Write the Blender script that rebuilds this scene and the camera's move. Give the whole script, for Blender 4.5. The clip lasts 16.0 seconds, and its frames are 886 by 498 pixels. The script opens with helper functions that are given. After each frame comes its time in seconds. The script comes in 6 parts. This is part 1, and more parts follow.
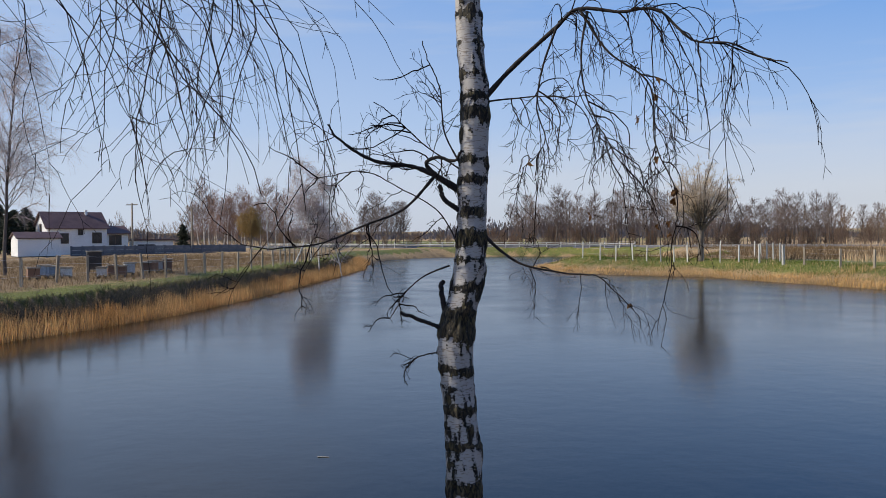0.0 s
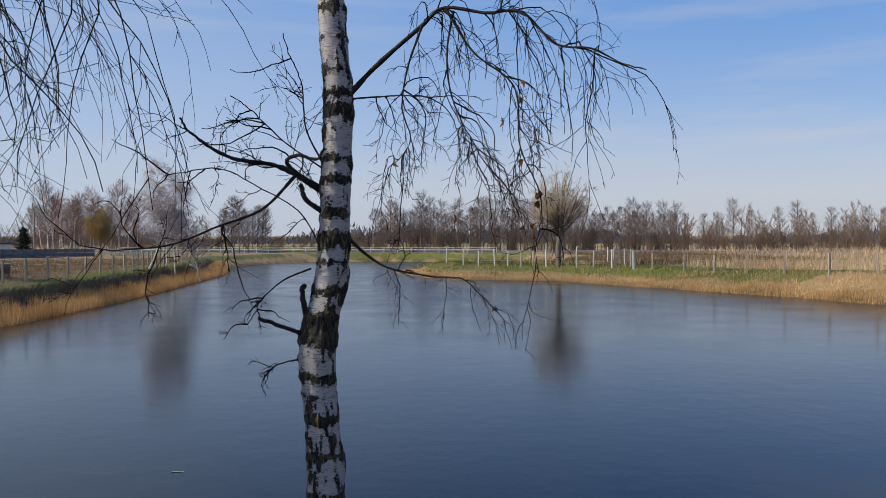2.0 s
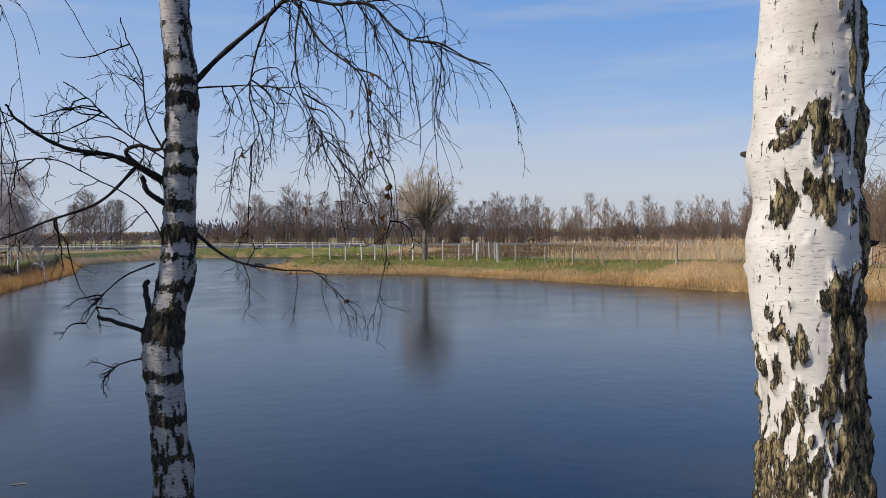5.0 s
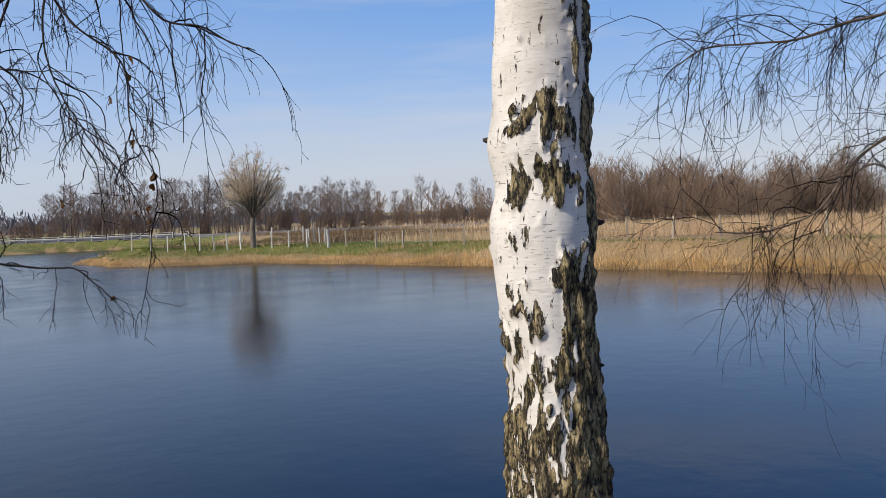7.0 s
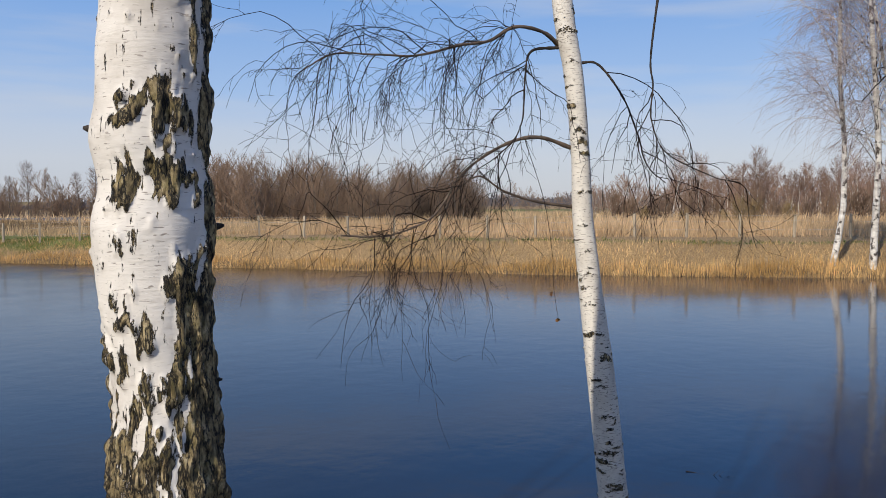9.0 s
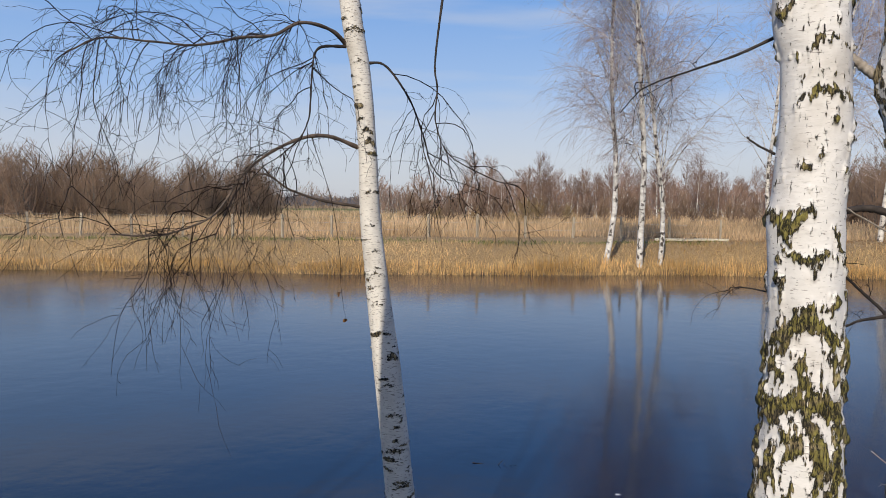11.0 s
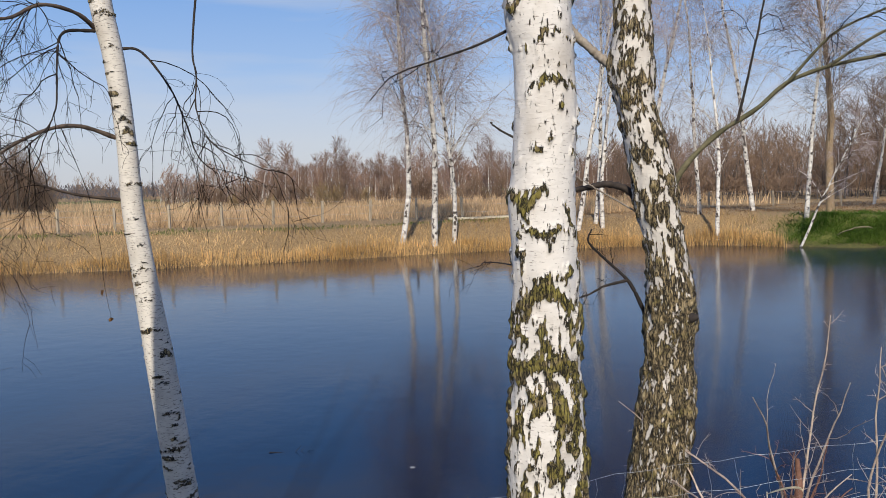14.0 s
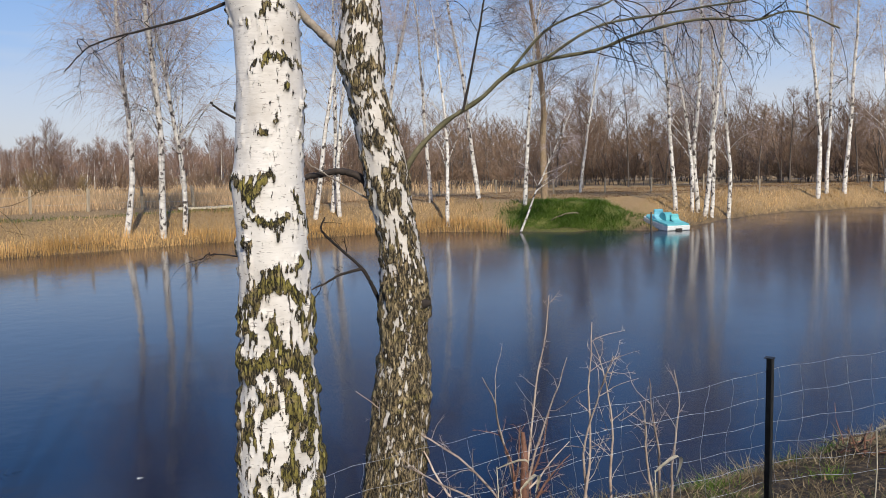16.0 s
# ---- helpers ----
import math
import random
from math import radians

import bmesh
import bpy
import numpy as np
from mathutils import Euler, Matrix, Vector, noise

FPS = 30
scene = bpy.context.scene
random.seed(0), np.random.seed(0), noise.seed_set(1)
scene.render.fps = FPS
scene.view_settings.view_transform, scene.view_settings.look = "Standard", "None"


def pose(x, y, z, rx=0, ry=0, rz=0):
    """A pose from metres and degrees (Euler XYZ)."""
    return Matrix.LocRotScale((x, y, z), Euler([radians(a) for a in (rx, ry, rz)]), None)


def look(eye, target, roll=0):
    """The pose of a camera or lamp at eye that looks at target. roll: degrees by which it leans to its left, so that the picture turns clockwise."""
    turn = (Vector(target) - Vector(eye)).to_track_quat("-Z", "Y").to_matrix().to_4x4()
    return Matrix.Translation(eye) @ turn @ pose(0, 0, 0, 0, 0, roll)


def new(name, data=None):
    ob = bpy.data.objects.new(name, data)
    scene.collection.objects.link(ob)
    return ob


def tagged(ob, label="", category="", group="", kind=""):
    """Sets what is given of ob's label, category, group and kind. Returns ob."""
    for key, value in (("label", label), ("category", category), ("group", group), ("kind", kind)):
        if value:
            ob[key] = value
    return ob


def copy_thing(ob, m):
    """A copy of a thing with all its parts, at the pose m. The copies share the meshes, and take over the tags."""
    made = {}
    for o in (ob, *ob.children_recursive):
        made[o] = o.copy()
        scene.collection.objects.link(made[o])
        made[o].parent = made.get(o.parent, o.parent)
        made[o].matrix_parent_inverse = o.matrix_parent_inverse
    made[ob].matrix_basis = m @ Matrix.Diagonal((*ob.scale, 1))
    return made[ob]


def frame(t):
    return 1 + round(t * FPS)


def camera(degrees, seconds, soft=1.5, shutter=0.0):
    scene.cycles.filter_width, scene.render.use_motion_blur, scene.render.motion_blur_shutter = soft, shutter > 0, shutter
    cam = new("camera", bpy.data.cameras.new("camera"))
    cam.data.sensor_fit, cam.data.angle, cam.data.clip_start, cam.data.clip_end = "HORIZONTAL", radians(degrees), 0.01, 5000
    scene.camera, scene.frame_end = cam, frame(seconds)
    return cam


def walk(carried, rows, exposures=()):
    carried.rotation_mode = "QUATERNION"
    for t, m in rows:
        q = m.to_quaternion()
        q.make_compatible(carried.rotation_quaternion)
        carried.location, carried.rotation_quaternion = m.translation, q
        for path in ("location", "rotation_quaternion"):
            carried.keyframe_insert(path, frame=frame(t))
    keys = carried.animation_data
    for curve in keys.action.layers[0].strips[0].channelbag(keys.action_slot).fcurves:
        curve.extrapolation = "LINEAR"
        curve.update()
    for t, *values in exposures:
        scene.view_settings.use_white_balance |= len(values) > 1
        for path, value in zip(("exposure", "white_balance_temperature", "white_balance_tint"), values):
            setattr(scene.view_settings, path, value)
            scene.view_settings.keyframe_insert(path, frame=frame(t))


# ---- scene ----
cam = camera(57.6, 16.0, soft=0.7)
ROWS = [
    (0, 0.051, 0.002, 3.008, 0.31, -0.87, 0.45),
    (0.5, 0.045, 0.039, 3.001, -2.82, -0.27, 0.39),
    (1, 0.043, 0.064, 3.000, -5.43, -0.33, 0.40),
    (1.5, 0.050, 0.094, 2.997, -8.53, -0.47, 0.24),
    (2, 0.060, 0.101, 2.995, -9.29, -0.55, 0.18),
    (2.5, 0.093, 0.117, 2.990, -9.80, -0.92, 0.23),
    (3, 0.108, 0.095, 2.991, -10.72, -1.20, 0.30),
    (3.2, 0.110, 0.092, 2.996, -10.97, -1.24, 0.30),
    (5.3, 0.127, 0.063, 2.986, -19.77, -1.06, 0.78),
    (5.5, 0.143, 0.051, 2.990, -20.43, -1.11, 0.90),
    (6, 0.205, 0.026, 2.999, -23.81, -1.43, 1.63),
    (6.5, 0.271, 0.003, 2.997, -26.85, -2.18, 2.07),
    (7, 0.324, -0.016, 2.990, -30.51, -2.44, 2.32),
    (7.5, 0.342, -0.014, 2.991, -36.75, -2.71, 1.93),
    (8, 0.355, 0.011, 2.983, -42.44, -3.07, 1.07),
    (8.5, 0.383, 0.043, 2.989, -48.07, -3.32, 0.75),
    (9, 0.427, 0.053, 3.003, -56.17, -3.17, 0.35),
    (9.5, 0.461, 0.078, 3.006, -62.92, -2.81, -0.37),
    (9.7, 0.457, 0.073, 3.008, -63.95, -2.62, -0.75),
    (11.8, 0.504, -0.044, 3.000, -73.97, -4.15, 0.37),
    (12, 0.500, -0.064, 3.004, -74.60, -4.31, 0.49),
    (12.5, 0.477, -0.110, 3.008, -76.05, -4.42, 0.85),
    (13, 0.472, -0.139, 3.005, -77.49, -4.43, 1.01),
    (13.5, 0.458, -0.154, 3.012, -80.92, -4.60, 1.55),
    (14, 0.453, -0.167, 3.013, -84.64, -4.45, 1.47),
    (14.5, 0.490, -0.183, 3.007, -88.73, -4.47, 1.44),
    (15, 0.530, -0.201, 3.006, -93.11, -4.78, 1.50),
    (15.5, 0.546, -0.206, 3.003, -98.15, -5.30, 1.39),
    (16, 0.610, -0.209, 2.999, -103.13, -5.65, 1.15),
]
walk(cam, [(t, pose(x, y, z, 90 + pitch, roll, yaw)) for t, x, y, z, yaw, pitch, roll in ROWS],
     exposures=[(0.0, 0.03), (0.8, -0.08), (1.5, -0.13), (3.0, -0.10), (5.5, -0.10), (7.0, 0.0), (9.0, -0.05), (9.5, -0.10), (12.0, -0.02), (13.5, -0.04), (15.0, -0.04), (16.0, 0.02)])

# ---- light ----
SUN_FROM = Vector((-0.999, -0.045, 0.0)).normalized()
SUN_UP = 34.0
world = bpy.data.worlds.new("sky")
scene.world = world
world.use_nodes = True
wt = world.node_tree
wt.nodes.clear()
w_out = wt.nodes.new("ShaderNodeOutputWorld")
w_bg = wt.nodes.new("ShaderNodeBackground")
w_sky = wt.nodes.new("ShaderNodeTexSky")
w_sky.sky_type = 'NISHITA'
w_sky.sun_disc = False
w_sky.sun_elevation = radians(SUN_UP)
w_sky.sun_rotation = math.atan2(SUN_FROM.x, SUN_FROM.y)
w_sky.air_density, w_sky.dust_density, w_sky.ozone_density = 1.0, 0.4, 2.5
w_bg.inputs["Strength"].default_value = 0.09
wt.links.new(w_sky.outputs[0], w_bg.inputs["Color"])
# spring haze: a pale band over the horizon, thin streaky cloud in it, deep blue above
w_tc = wt.nodes.new("ShaderNodeTexCoord")
w_sep = wt.nodes.new("ShaderNodeSeparateXYZ")
wt.links.new(w_tc.outputs["Generated"], w_sep.inputs[0])
w_ramp = wt.nodes.new("ShaderNodeValToRGB")
for pos, col in ((0.0, (0.56, 0.59, 0.67)), (0.055, (0.60, 0.645, 0.75)), (0.09, (0.55, 0.63, 0.79)), (0.135, (0.38, 0.55, 0.86)), (0.28, (0.155, 0.37, 0.82)), (0.6, (0.06, 0.19, 0.60)), (1.0, (0.04, 0.13, 0.45))):
    e = w_ramp.color_ramp.elements[0] if pos == 0.0 else w_ramp.color_ramp.elements[-1] if pos == 1.0 else w_ramp.color_ramp.elements.new(pos)
    e.position, e.color = pos, (*col, 1)
wt.links.new(w_sep.outputs["Z"], w_ramp.inputs[0])
w_map = wt.nodes.new("ShaderNodeMapping")
w_map.inputs["Scale"].default_value = (1.0, 1.0, 9.0)
wt.links.new(w_tc.outputs["Generated"], w_map.inputs[0])
w_noise = wt.nodes.new("ShaderNodeTexNoise")
w_noise.inputs["Scale"].default_value, w_noise.inputs["Detail"].default_value = 2.6, 7.0
wt.links.new(w_map.outputs[0], w_noise.inputs["Vector"])
w_thin = wt.nodes.new("ShaderNodeValToRGB")
w_thin.color_ramp.elements[0].position, w_thin.color_ramp.elements[1].position = 0.48, 0.75
w_thin.color_ramp.elements[1].color = (0.55, 0.55, 0.55, 1)
wt.links.new(w_noise.outputs[0], w_thin.inputs[0])
w_mix = wt.nodes.new("ShaderNodeMix")
w_mix.data_type = 'RGBA'
wt.links.new(w_thin.outputs[0], w_mix.inputs[0])
wt.links.new(w_ramp.outputs[0], w_mix.inputs[6])
w_mix.inputs[7].default_value = (0.66, 0.68, 0.74, 1)
w_side = wt.nodes.new("ShaderNodeMath")
w_side.operation = 'SUBTRACT'
w_side.inputs[0].default_value = 0.5
wt.links.new(w_sep.outputs["X"], w_side.inputs[1])
w_amt = wt.nodes.new("ShaderNodeMath")
w_amt.operation, w_amt.use_clamp = 'MULTIPLY', True
wt.links.new(w_side.outputs[0], w_amt.inputs[0])
w_amt.inputs[1].default_value = 0.75
w_fade = wt.nodes.new("ShaderNodeMath")
w_fade.operation, w_fade.use_clamp = 'MULTIPLY_ADD', True
wt.links.new(w_sep.outputs["Z"], w_fade.inputs[0])
w_fade.inputs[1].default_value, w_fade.inputs[2].default_value = -1.7, 1.2
w_veil = wt.nodes.new("ShaderNodeMath")
w_veil.operation = 'MULTIPLY'
wt.links.new(w_amt.outputs[0], w_veil.inputs[0])
wt.links.new(w_fade.outputs[0], w_veil.inputs[1])
w_pale = wt.nodes.new("ShaderNodeMix")
w_pale.data_type = 'RGBA'
wt.links.new(w_veil.outputs[0], w_pale.inputs[0])
wt.links.new(w_mix.outputs[2], w_pale.inputs[6])
w_pale.inputs[7].default_value = (0.54, 0.645, 0.84, 1)
w_haze = wt.nodes.new("ShaderNodeBackground")
w_haze.inputs["Strength"].default_value = 1.0
wt.links.new(w_pale.outputs[2], w_haze.inputs["Color"])
w_both = wt.nodes.new("ShaderNodeMixShader")
w_both.inputs[0].default_value = 0.85
wt.links.new(w_bg.outputs[0], w_both.inputs[1])
wt.links.new(w_haze.outputs[0], w_both.inputs[2])
wt.links.new(w_both.outputs[0], w_out.inputs["Surface"])
sun = new("sun", bpy.data.lights.new("sun", 'SUN'))
sun.data.energy, sun.data.angle, sun.data.color = 4.4, radians(0.5), (1.0, 0.93, 0.82)
_s = SUN_FROM * math.cos(radians(SUN_UP)) + Vector((0, 0, math.sin(radians(SUN_UP))))
sun.matrix_world = look(_s * 50, (0, 0, 0))
scene.view_settings.exposure = 0.0

# ---- materials ----


def ramp(nt, fac, stops):
    n = nt.nodes.new("ShaderNodeValToRGB")
    n.color_ramp.elements[0].position, n.color_ramp.elements[0].color = stops[0][0], (*stops[0][1], 1)
    n.color_ramp.elements[1].position, n.color_ramp.elements[1].color = stops[-1][0], (*stops[-1][1], 1)
    for p, c in stops[1:-1]:
        n.color_ramp.elements.new(p).color = (*c, 1)
    nt.links.new(fac, n.inputs[0])
    return n.outputs[0]


def mixc(nt, fac, a, b, mode='MIX'):
    n = nt.nodes.new("ShaderNodeMix")
    n.data_type, n.blend_type = 'RGBA', mode
    for sock, v in ((n.inputs[0], fac), (n.inputs[6], a), (n.inputs[7], b)):
        if isinstance(v, (int, float)):
            sock.default_value = v
        elif isinstance(v, tuple):
            sock.default_value = (*v, 1)
        else:
            nt.links.new(v, sock)
    return n.outputs[2]


def noise_tex(nt, coord, scale, stretch=(1, 1, 1), detail=5.0, rough=0.55):
    m = nt.nodes.new("ShaderNodeMapping")
    m.inputs["Scale"].default_value = stretch
    nt.links.new(coord, m.inputs[0])
    n = nt.nodes.new("ShaderNodeTexNoise")
    n.inputs["Scale"].default_value, n.inputs["Detail"].default_value, n.inputs["Roughness"].default_value = scale, detail, rough
    nt.links.new(m.outputs[0], n.inputs["Vector"])
    return n.outputs[0]


def shell(name, rough=0.8, metal=0.0):
    m = bpy.data.materials.new(name)
    m.use_nodes = True
    b = m.node_tree.nodes["Principled BSDF"]
    b.inputs["Roughness"].default_value, b.inputs["Metallic"].default_value = rough, metal
    tc = m.node_tree.nodes.new("ShaderNodeTexCoord")
    return m, m.node_tree, b, tc.outputs["Object"]


def bumped(nt, b, h, strength, dist):
    n = nt.nodes.new("ShaderNodeBump")
    n.inputs["Strength"].default_value, n.inputs["Distance"].default_value = strength, dist
    nt.links.new(h, n.inputs["Height"])
    nt.links.new(n.outputs[0], b.inputs["Normal"])


def surf(name, c1, c2, scale=3.0, rough=0.8, bump=0.3, fine=30.0, stretch=(1, 1, 1), metal=0.0, vary=0.25, island=False, dist=0.01, thin=0.0):
    """A surface of two colours in patches, with a finer grain, a bump, and a shift from piece to piece; thin lets light through."""
    m, nt, b, co = shell(name, rough, metal)
    base = ramp(nt, noise_tex(nt, co, scale, stretch), [(0.35, c1), (0.65, c2)])
    grain = noise_tex(nt, co, fine, stretch, 3.0)
    base = mixc(nt, 1.0, base, ramp(nt, grain, [(0.25, (0.7, 0.7, 0.7)), (0.75, (1.15, 1.15, 1.15))]), 'MULTIPLY')
    if island:
        g = nt.nodes.new("ShaderNodeNewGeometry")
        pick = g.outputs["Random Per Island"]
    else:
        g = nt.nodes.new("ShaderNodeObjectInfo")
        pick = g.outputs["Random"]
    lo, hi = 1 - vary, 1 + vary
    base = mixc(nt, 1.0, base, ramp(nt, pick, [(0.0, (lo, lo, lo)), (1.0, (hi, hi, hi * 0.96))]), 'MULTIPLY')
    nt.links.new(base, b.inputs["Base Color"])
    if bump:
        bumped(nt, b, grain, bump, dist)
    if thin:
        b.inputs["Specular IOR Level"].default_value = 0.2
        through_light = nt.nodes.new("ShaderNodeBsdfTranslucent")
        nt.links.new(base, through_light.inputs["Color"])
        both = nt.nodes.new("ShaderNodeMixShader")
        both.inputs[0].default_value = thin
        nt.links.new(b.outputs[0], both.inputs[1])
        nt.links.new(through_light.outputs[0], both.inputs[2])
        nt.links.new(both.outputs[0], nt.nodes["Material Output"].inputs["Surface"])
    return m


def birch_bark(name, white, pale, moss_amount=1.0, tone=1.0, rim=0.03, upright=0.30, flecks=0.645):
    """White peeling bark with lenticels; the dark corky zones and the moss follow the trunk's own attributes."""
    m, nt, b, co = shell(name, 0.75)
    peel = noise_tex(nt, co, 3.0, (5, 5, 24), 8.0, 0.62)
    skin = ramp(nt, peel, [(0.22, pale), (0.40, white), (0.8, tuple(min(1, c * 1.08) for c in white))])
    lent = noise_tex(nt, co, 13.0, (2.4, 2.4, 14), 2.0)
    skin = mixc(nt, ramp(nt, lent, [(flecks, (0, 0, 0)), (flecks + 0.045, (0.8, 0.8, 0.8))]), skin, (0.20, 0.16, 0.13))
    stain = noise_tex(nt, co, 5.0, (1, 1, 1), 5.0)
    skin = mixc(nt, ramp(nt, stain, [(0.48, (0, 0, 0)), (0.72, (0.6, 0.6, 0.6))]), skin, (0.40, 0.345, 0.28))
    cork_n = noise_tex(nt, co, 46.0, (1, 1, 0.36), 9.0, 0.74)
    cleft = noise_tex(nt, co, 44.0, (1, 1, 0.24), 5.0, 0.62)
    cork = ramp(nt, cork_n, [(q, (r * tone, g * tone, b * tone)) for q, r, g, b in ((0.34, 0.018, 0.013, 0.007), (0.43, 0.10, 0.072, 0.034), (0.52, 0.26, 0.195, 0.095), (0.64, 0.52, 0.41, 0.24))])
    gap = ramp(nt, cleft, [(0.45, (1, 1, 1)), (0.485, (0.08, 0.08, 0.08)), (0.515, (0.08, 0.08, 0.08)), (0.55, (1, 1, 1))])
    cork = mixc(nt, 1.0, cork, gap, 'MULTIPLY')
    green = mixc(nt, 1.0, ramp(nt, noise_tex(nt, co, 60.0, (1, 1, 0.5), 8.0, 0.7), [(0.32, (0.09, 0.07, 0.012)), (0.52, (0.31, 0.255, 0.05)), (0.72, (0.52, 0.45, 0.13))]), gap, 'MULTIPLY')
    a1 = nt.nodes.new("ShaderNodeAttribute")
    a1.attribute_name = "cork"
    a2 = nt.nodes.new("ShaderNodeAttribute")
    a2.attribute_name = "moss"
    ragged = nt.nodes.new("ShaderNodeMath")
    ragged.operation = 'MULTIPLY_ADD'
    nt.links.new(noise_tex(nt, co, 62.0, (1, 1, upright), 10.0, 0.72), ragged.inputs[0])
    ragged.inputs[1].default_value = 1.3
    half = nt.nodes.new("ShaderNodeMath")
    half.operation = 'MULTIPLY'
    half.inputs[1].default_value = 0.38
    nt.links.new(a1.outputs["Fac"], half.inputs[0])
    nt.links.new(half.outputs[0], ragged.inputs[2])
    mask = ramp(nt, ragged.outputs[0], [(0.815, (0, 0, 0)), (0.84, (1, 1, 1))])
    lip = ramp(nt, ragged.outputs[0], [(0.83, (rim, rim * 0.85, rim * 0.6)), (0.865, (rim * 2, rim * 1.7, rim)), (0.93, (1, 1, 1))])
    cork = mixc(nt, 1.0, cork, lip, 'MULTIPLY')
    green = mixc(nt, 1.0, green, lip, 'MULTIPLY')
    col = mixc(nt, mask, skin, cork)
    mm = nt.nodes.new("ShaderNodeMath")
    mm.operation = 'MULTIPLY'
    nt.links.new(a2.outputs["Fac"], mm.inputs[0])
    mm.inputs[1].default_value = moss_amount
    both = nt.nodes.new("ShaderNodeMath")
    both.operation = 'MULTIPLY'
    nt.links.new(mm.outputs[0], both.inputs[0])
    nt.links.new(mask, both.inputs[1])
    col = mixc(nt, both.outputs[0], col, green)
    nt.links.new(col, b.inputs["Base Color"])
    h = nt.nodes.new("ShaderNodeMath")
    h.operation = 'MULTIPLY_ADD'
    deep = nt.nodes.new("ShaderNodeMath")
    deep.operation = 'MULTIPLY_ADD'
    nt.links.new(gap, deep.inputs[0])
    deep.inputs[1].default_value = 0.6
    nt.links.new(cork_n, deep.inputs[2])
    nt.links.new(deep.outputs[0], h.inputs[0])
    nt.links.new(mask, h.inputs[1])
    soft_peel = nt.nodes.new("ShaderNodeMath")
    soft_peel.operation = 'MULTIPLY'
    soft_peel.inputs[1].default_value = 0.12
    nt.links.new(peel, soft_peel.inputs[0])
    nt.links.new(soft_peel.outputs[0], h.inputs[2])
    bumped(nt, b, h.outputs[0], 1.0, 0.022)
    return m


# shade on the first birch is put into its greyed white and darker cork
M_birch_a = birch_bark("birch_bark_shaded", (0.40, 0.375, 0.35), (0.20, 0.18, 0.165), tone=0.34, upright=1.5, flecks=0.57)
M_birch_d = birch_bark("birch_bark_mossy", (0.70, 0.65, 0.58), (0.52, 0.47, 0.41), 1.0, tone=1.25, rim=0.10)
M_birch_b = birch_bark("birch_bark_white", (0.70, 0.645, 0.57), (0.52, 0.465, 0.40), tone=1.5, rim=0.05)
M_birch_c = birch_bark("birch_bark_cream", (0.66, 0.605, 0.52), (0.46, 0.40, 0.33), tone=1.0, upright=1.6, flecks=0.595)
M_birch_e = birch_bark("birch_bark_rugged", (0.60, 0.55, 0.48), (0.42, 0.37, 0.31), tone=1.15, rim=0.12)
M_cork = surf("dark_branch_bark", (0.016, 0.012, 0.0095), (0.048, 0.035, 0.028), 12, 0.9, 0.5, 60)
M_olive = surf("olive_branch_bark", (0.075, 0.07, 0.035), (0.16, 0.14, 0.08), 8, 0.8, 0.4, 60)
M_pale_branch = surf("pale_branch_bark", (0.20, 0.16, 0.12), (0.36, 0.31, 0.26), 8, 0.8, 0.4, 60)
M_brown_branch = surf("brown_branch_bark", (0.055, 0.038, 0.027), (0.15, 0.105, 0.075), 10, 0.85, 0.5, 60)
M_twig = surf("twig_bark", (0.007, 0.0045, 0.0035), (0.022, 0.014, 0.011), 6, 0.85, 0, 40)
M_twig.node_tree.nodes["Principled BSDF"].inputs["Specular IOR Level"].default_value = 0.12
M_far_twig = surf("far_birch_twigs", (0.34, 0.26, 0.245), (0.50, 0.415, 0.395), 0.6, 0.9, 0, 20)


def spotted_bark():
    m, nt, b, co = shell("far_birch_white", 0.8)
    base = ramp(nt, noise_tex(nt, co, 2.2, (1, 1, 3)), [(0.35, (0.46, 0.41, 0.35)), (0.6, (0.74, 0.70, 0.63))])
    spot = ramp(nt, noise_tex(nt, co, 5.0, (1, 1, 0.8), 4.0), [(0.54, (0, 0, 0)), (0.60, (1, 1, 1))])
    nt.links.new(mixc(nt, spot, base, (0.07, 0.055, 0.045)), b.inputs["Base Color"])
    return m


M_far_white = spotted_bark()
M_alder_twig = surf("alder_twigs", (0.15, 0.11, 0.095), (0.23, 0.175, 0.155), 0.4, 0.9, 0, 20)
M_alder_bark = surf("alder_bark", (0.085, 0.07, 0.06), (0.16, 0.13, 0.11), 2, 0.9, 0.3, 20)
M_scrub = surf("scrub_twigs", (0.185, 0.12, 0.08), (0.29, 0.195, 0.135), 0.2, 0.9, 0, 10)
M_red_twig = surf("young_birch_twigs", (0.215, 0.135, 0.10), (0.32, 0.21, 0.16), 0.2, 0.9, 0, 10)
M_gold_twig = surf("golden_willow_twigs", (0.33, 0.20, 0.06), (0.42, 0.28, 0.10), 0.5, 0.9, 0, 10)
M_willow_twig = surf("willow_twigs", (0.44, 0.345, 0.25), (0.60, 0.49, 0.37), 0.8, 0.9, 0, 20)
M_willow_bark = surf("willow_bark", (0.17, 0.135, 0.10), (0.30, 0.25, 0.19), 2.5, 0.9, 0.5, 20, (1, 1, 0.4))
M_conifer = surf("conifer_needles", (0.012, 0.020, 0.010), (0.03, 0.042, 0.02), 1.0, 0.9, 0, 10)
M_reed = surf("dry_reed", (0.52, 0.315, 0.115), (0.84, 0.56, 0.255), 0.35, 0.75, 0, 8, island=True, vary=0.35, thin=0.4)
M_rust_reed = surf("rust_brown_reed", (0.50, 0.27, 0.10), (0.78, 0.48, 0.21), 0.35, 0.75, 0, 8, island=True, vary=0.35, thin=0.4)
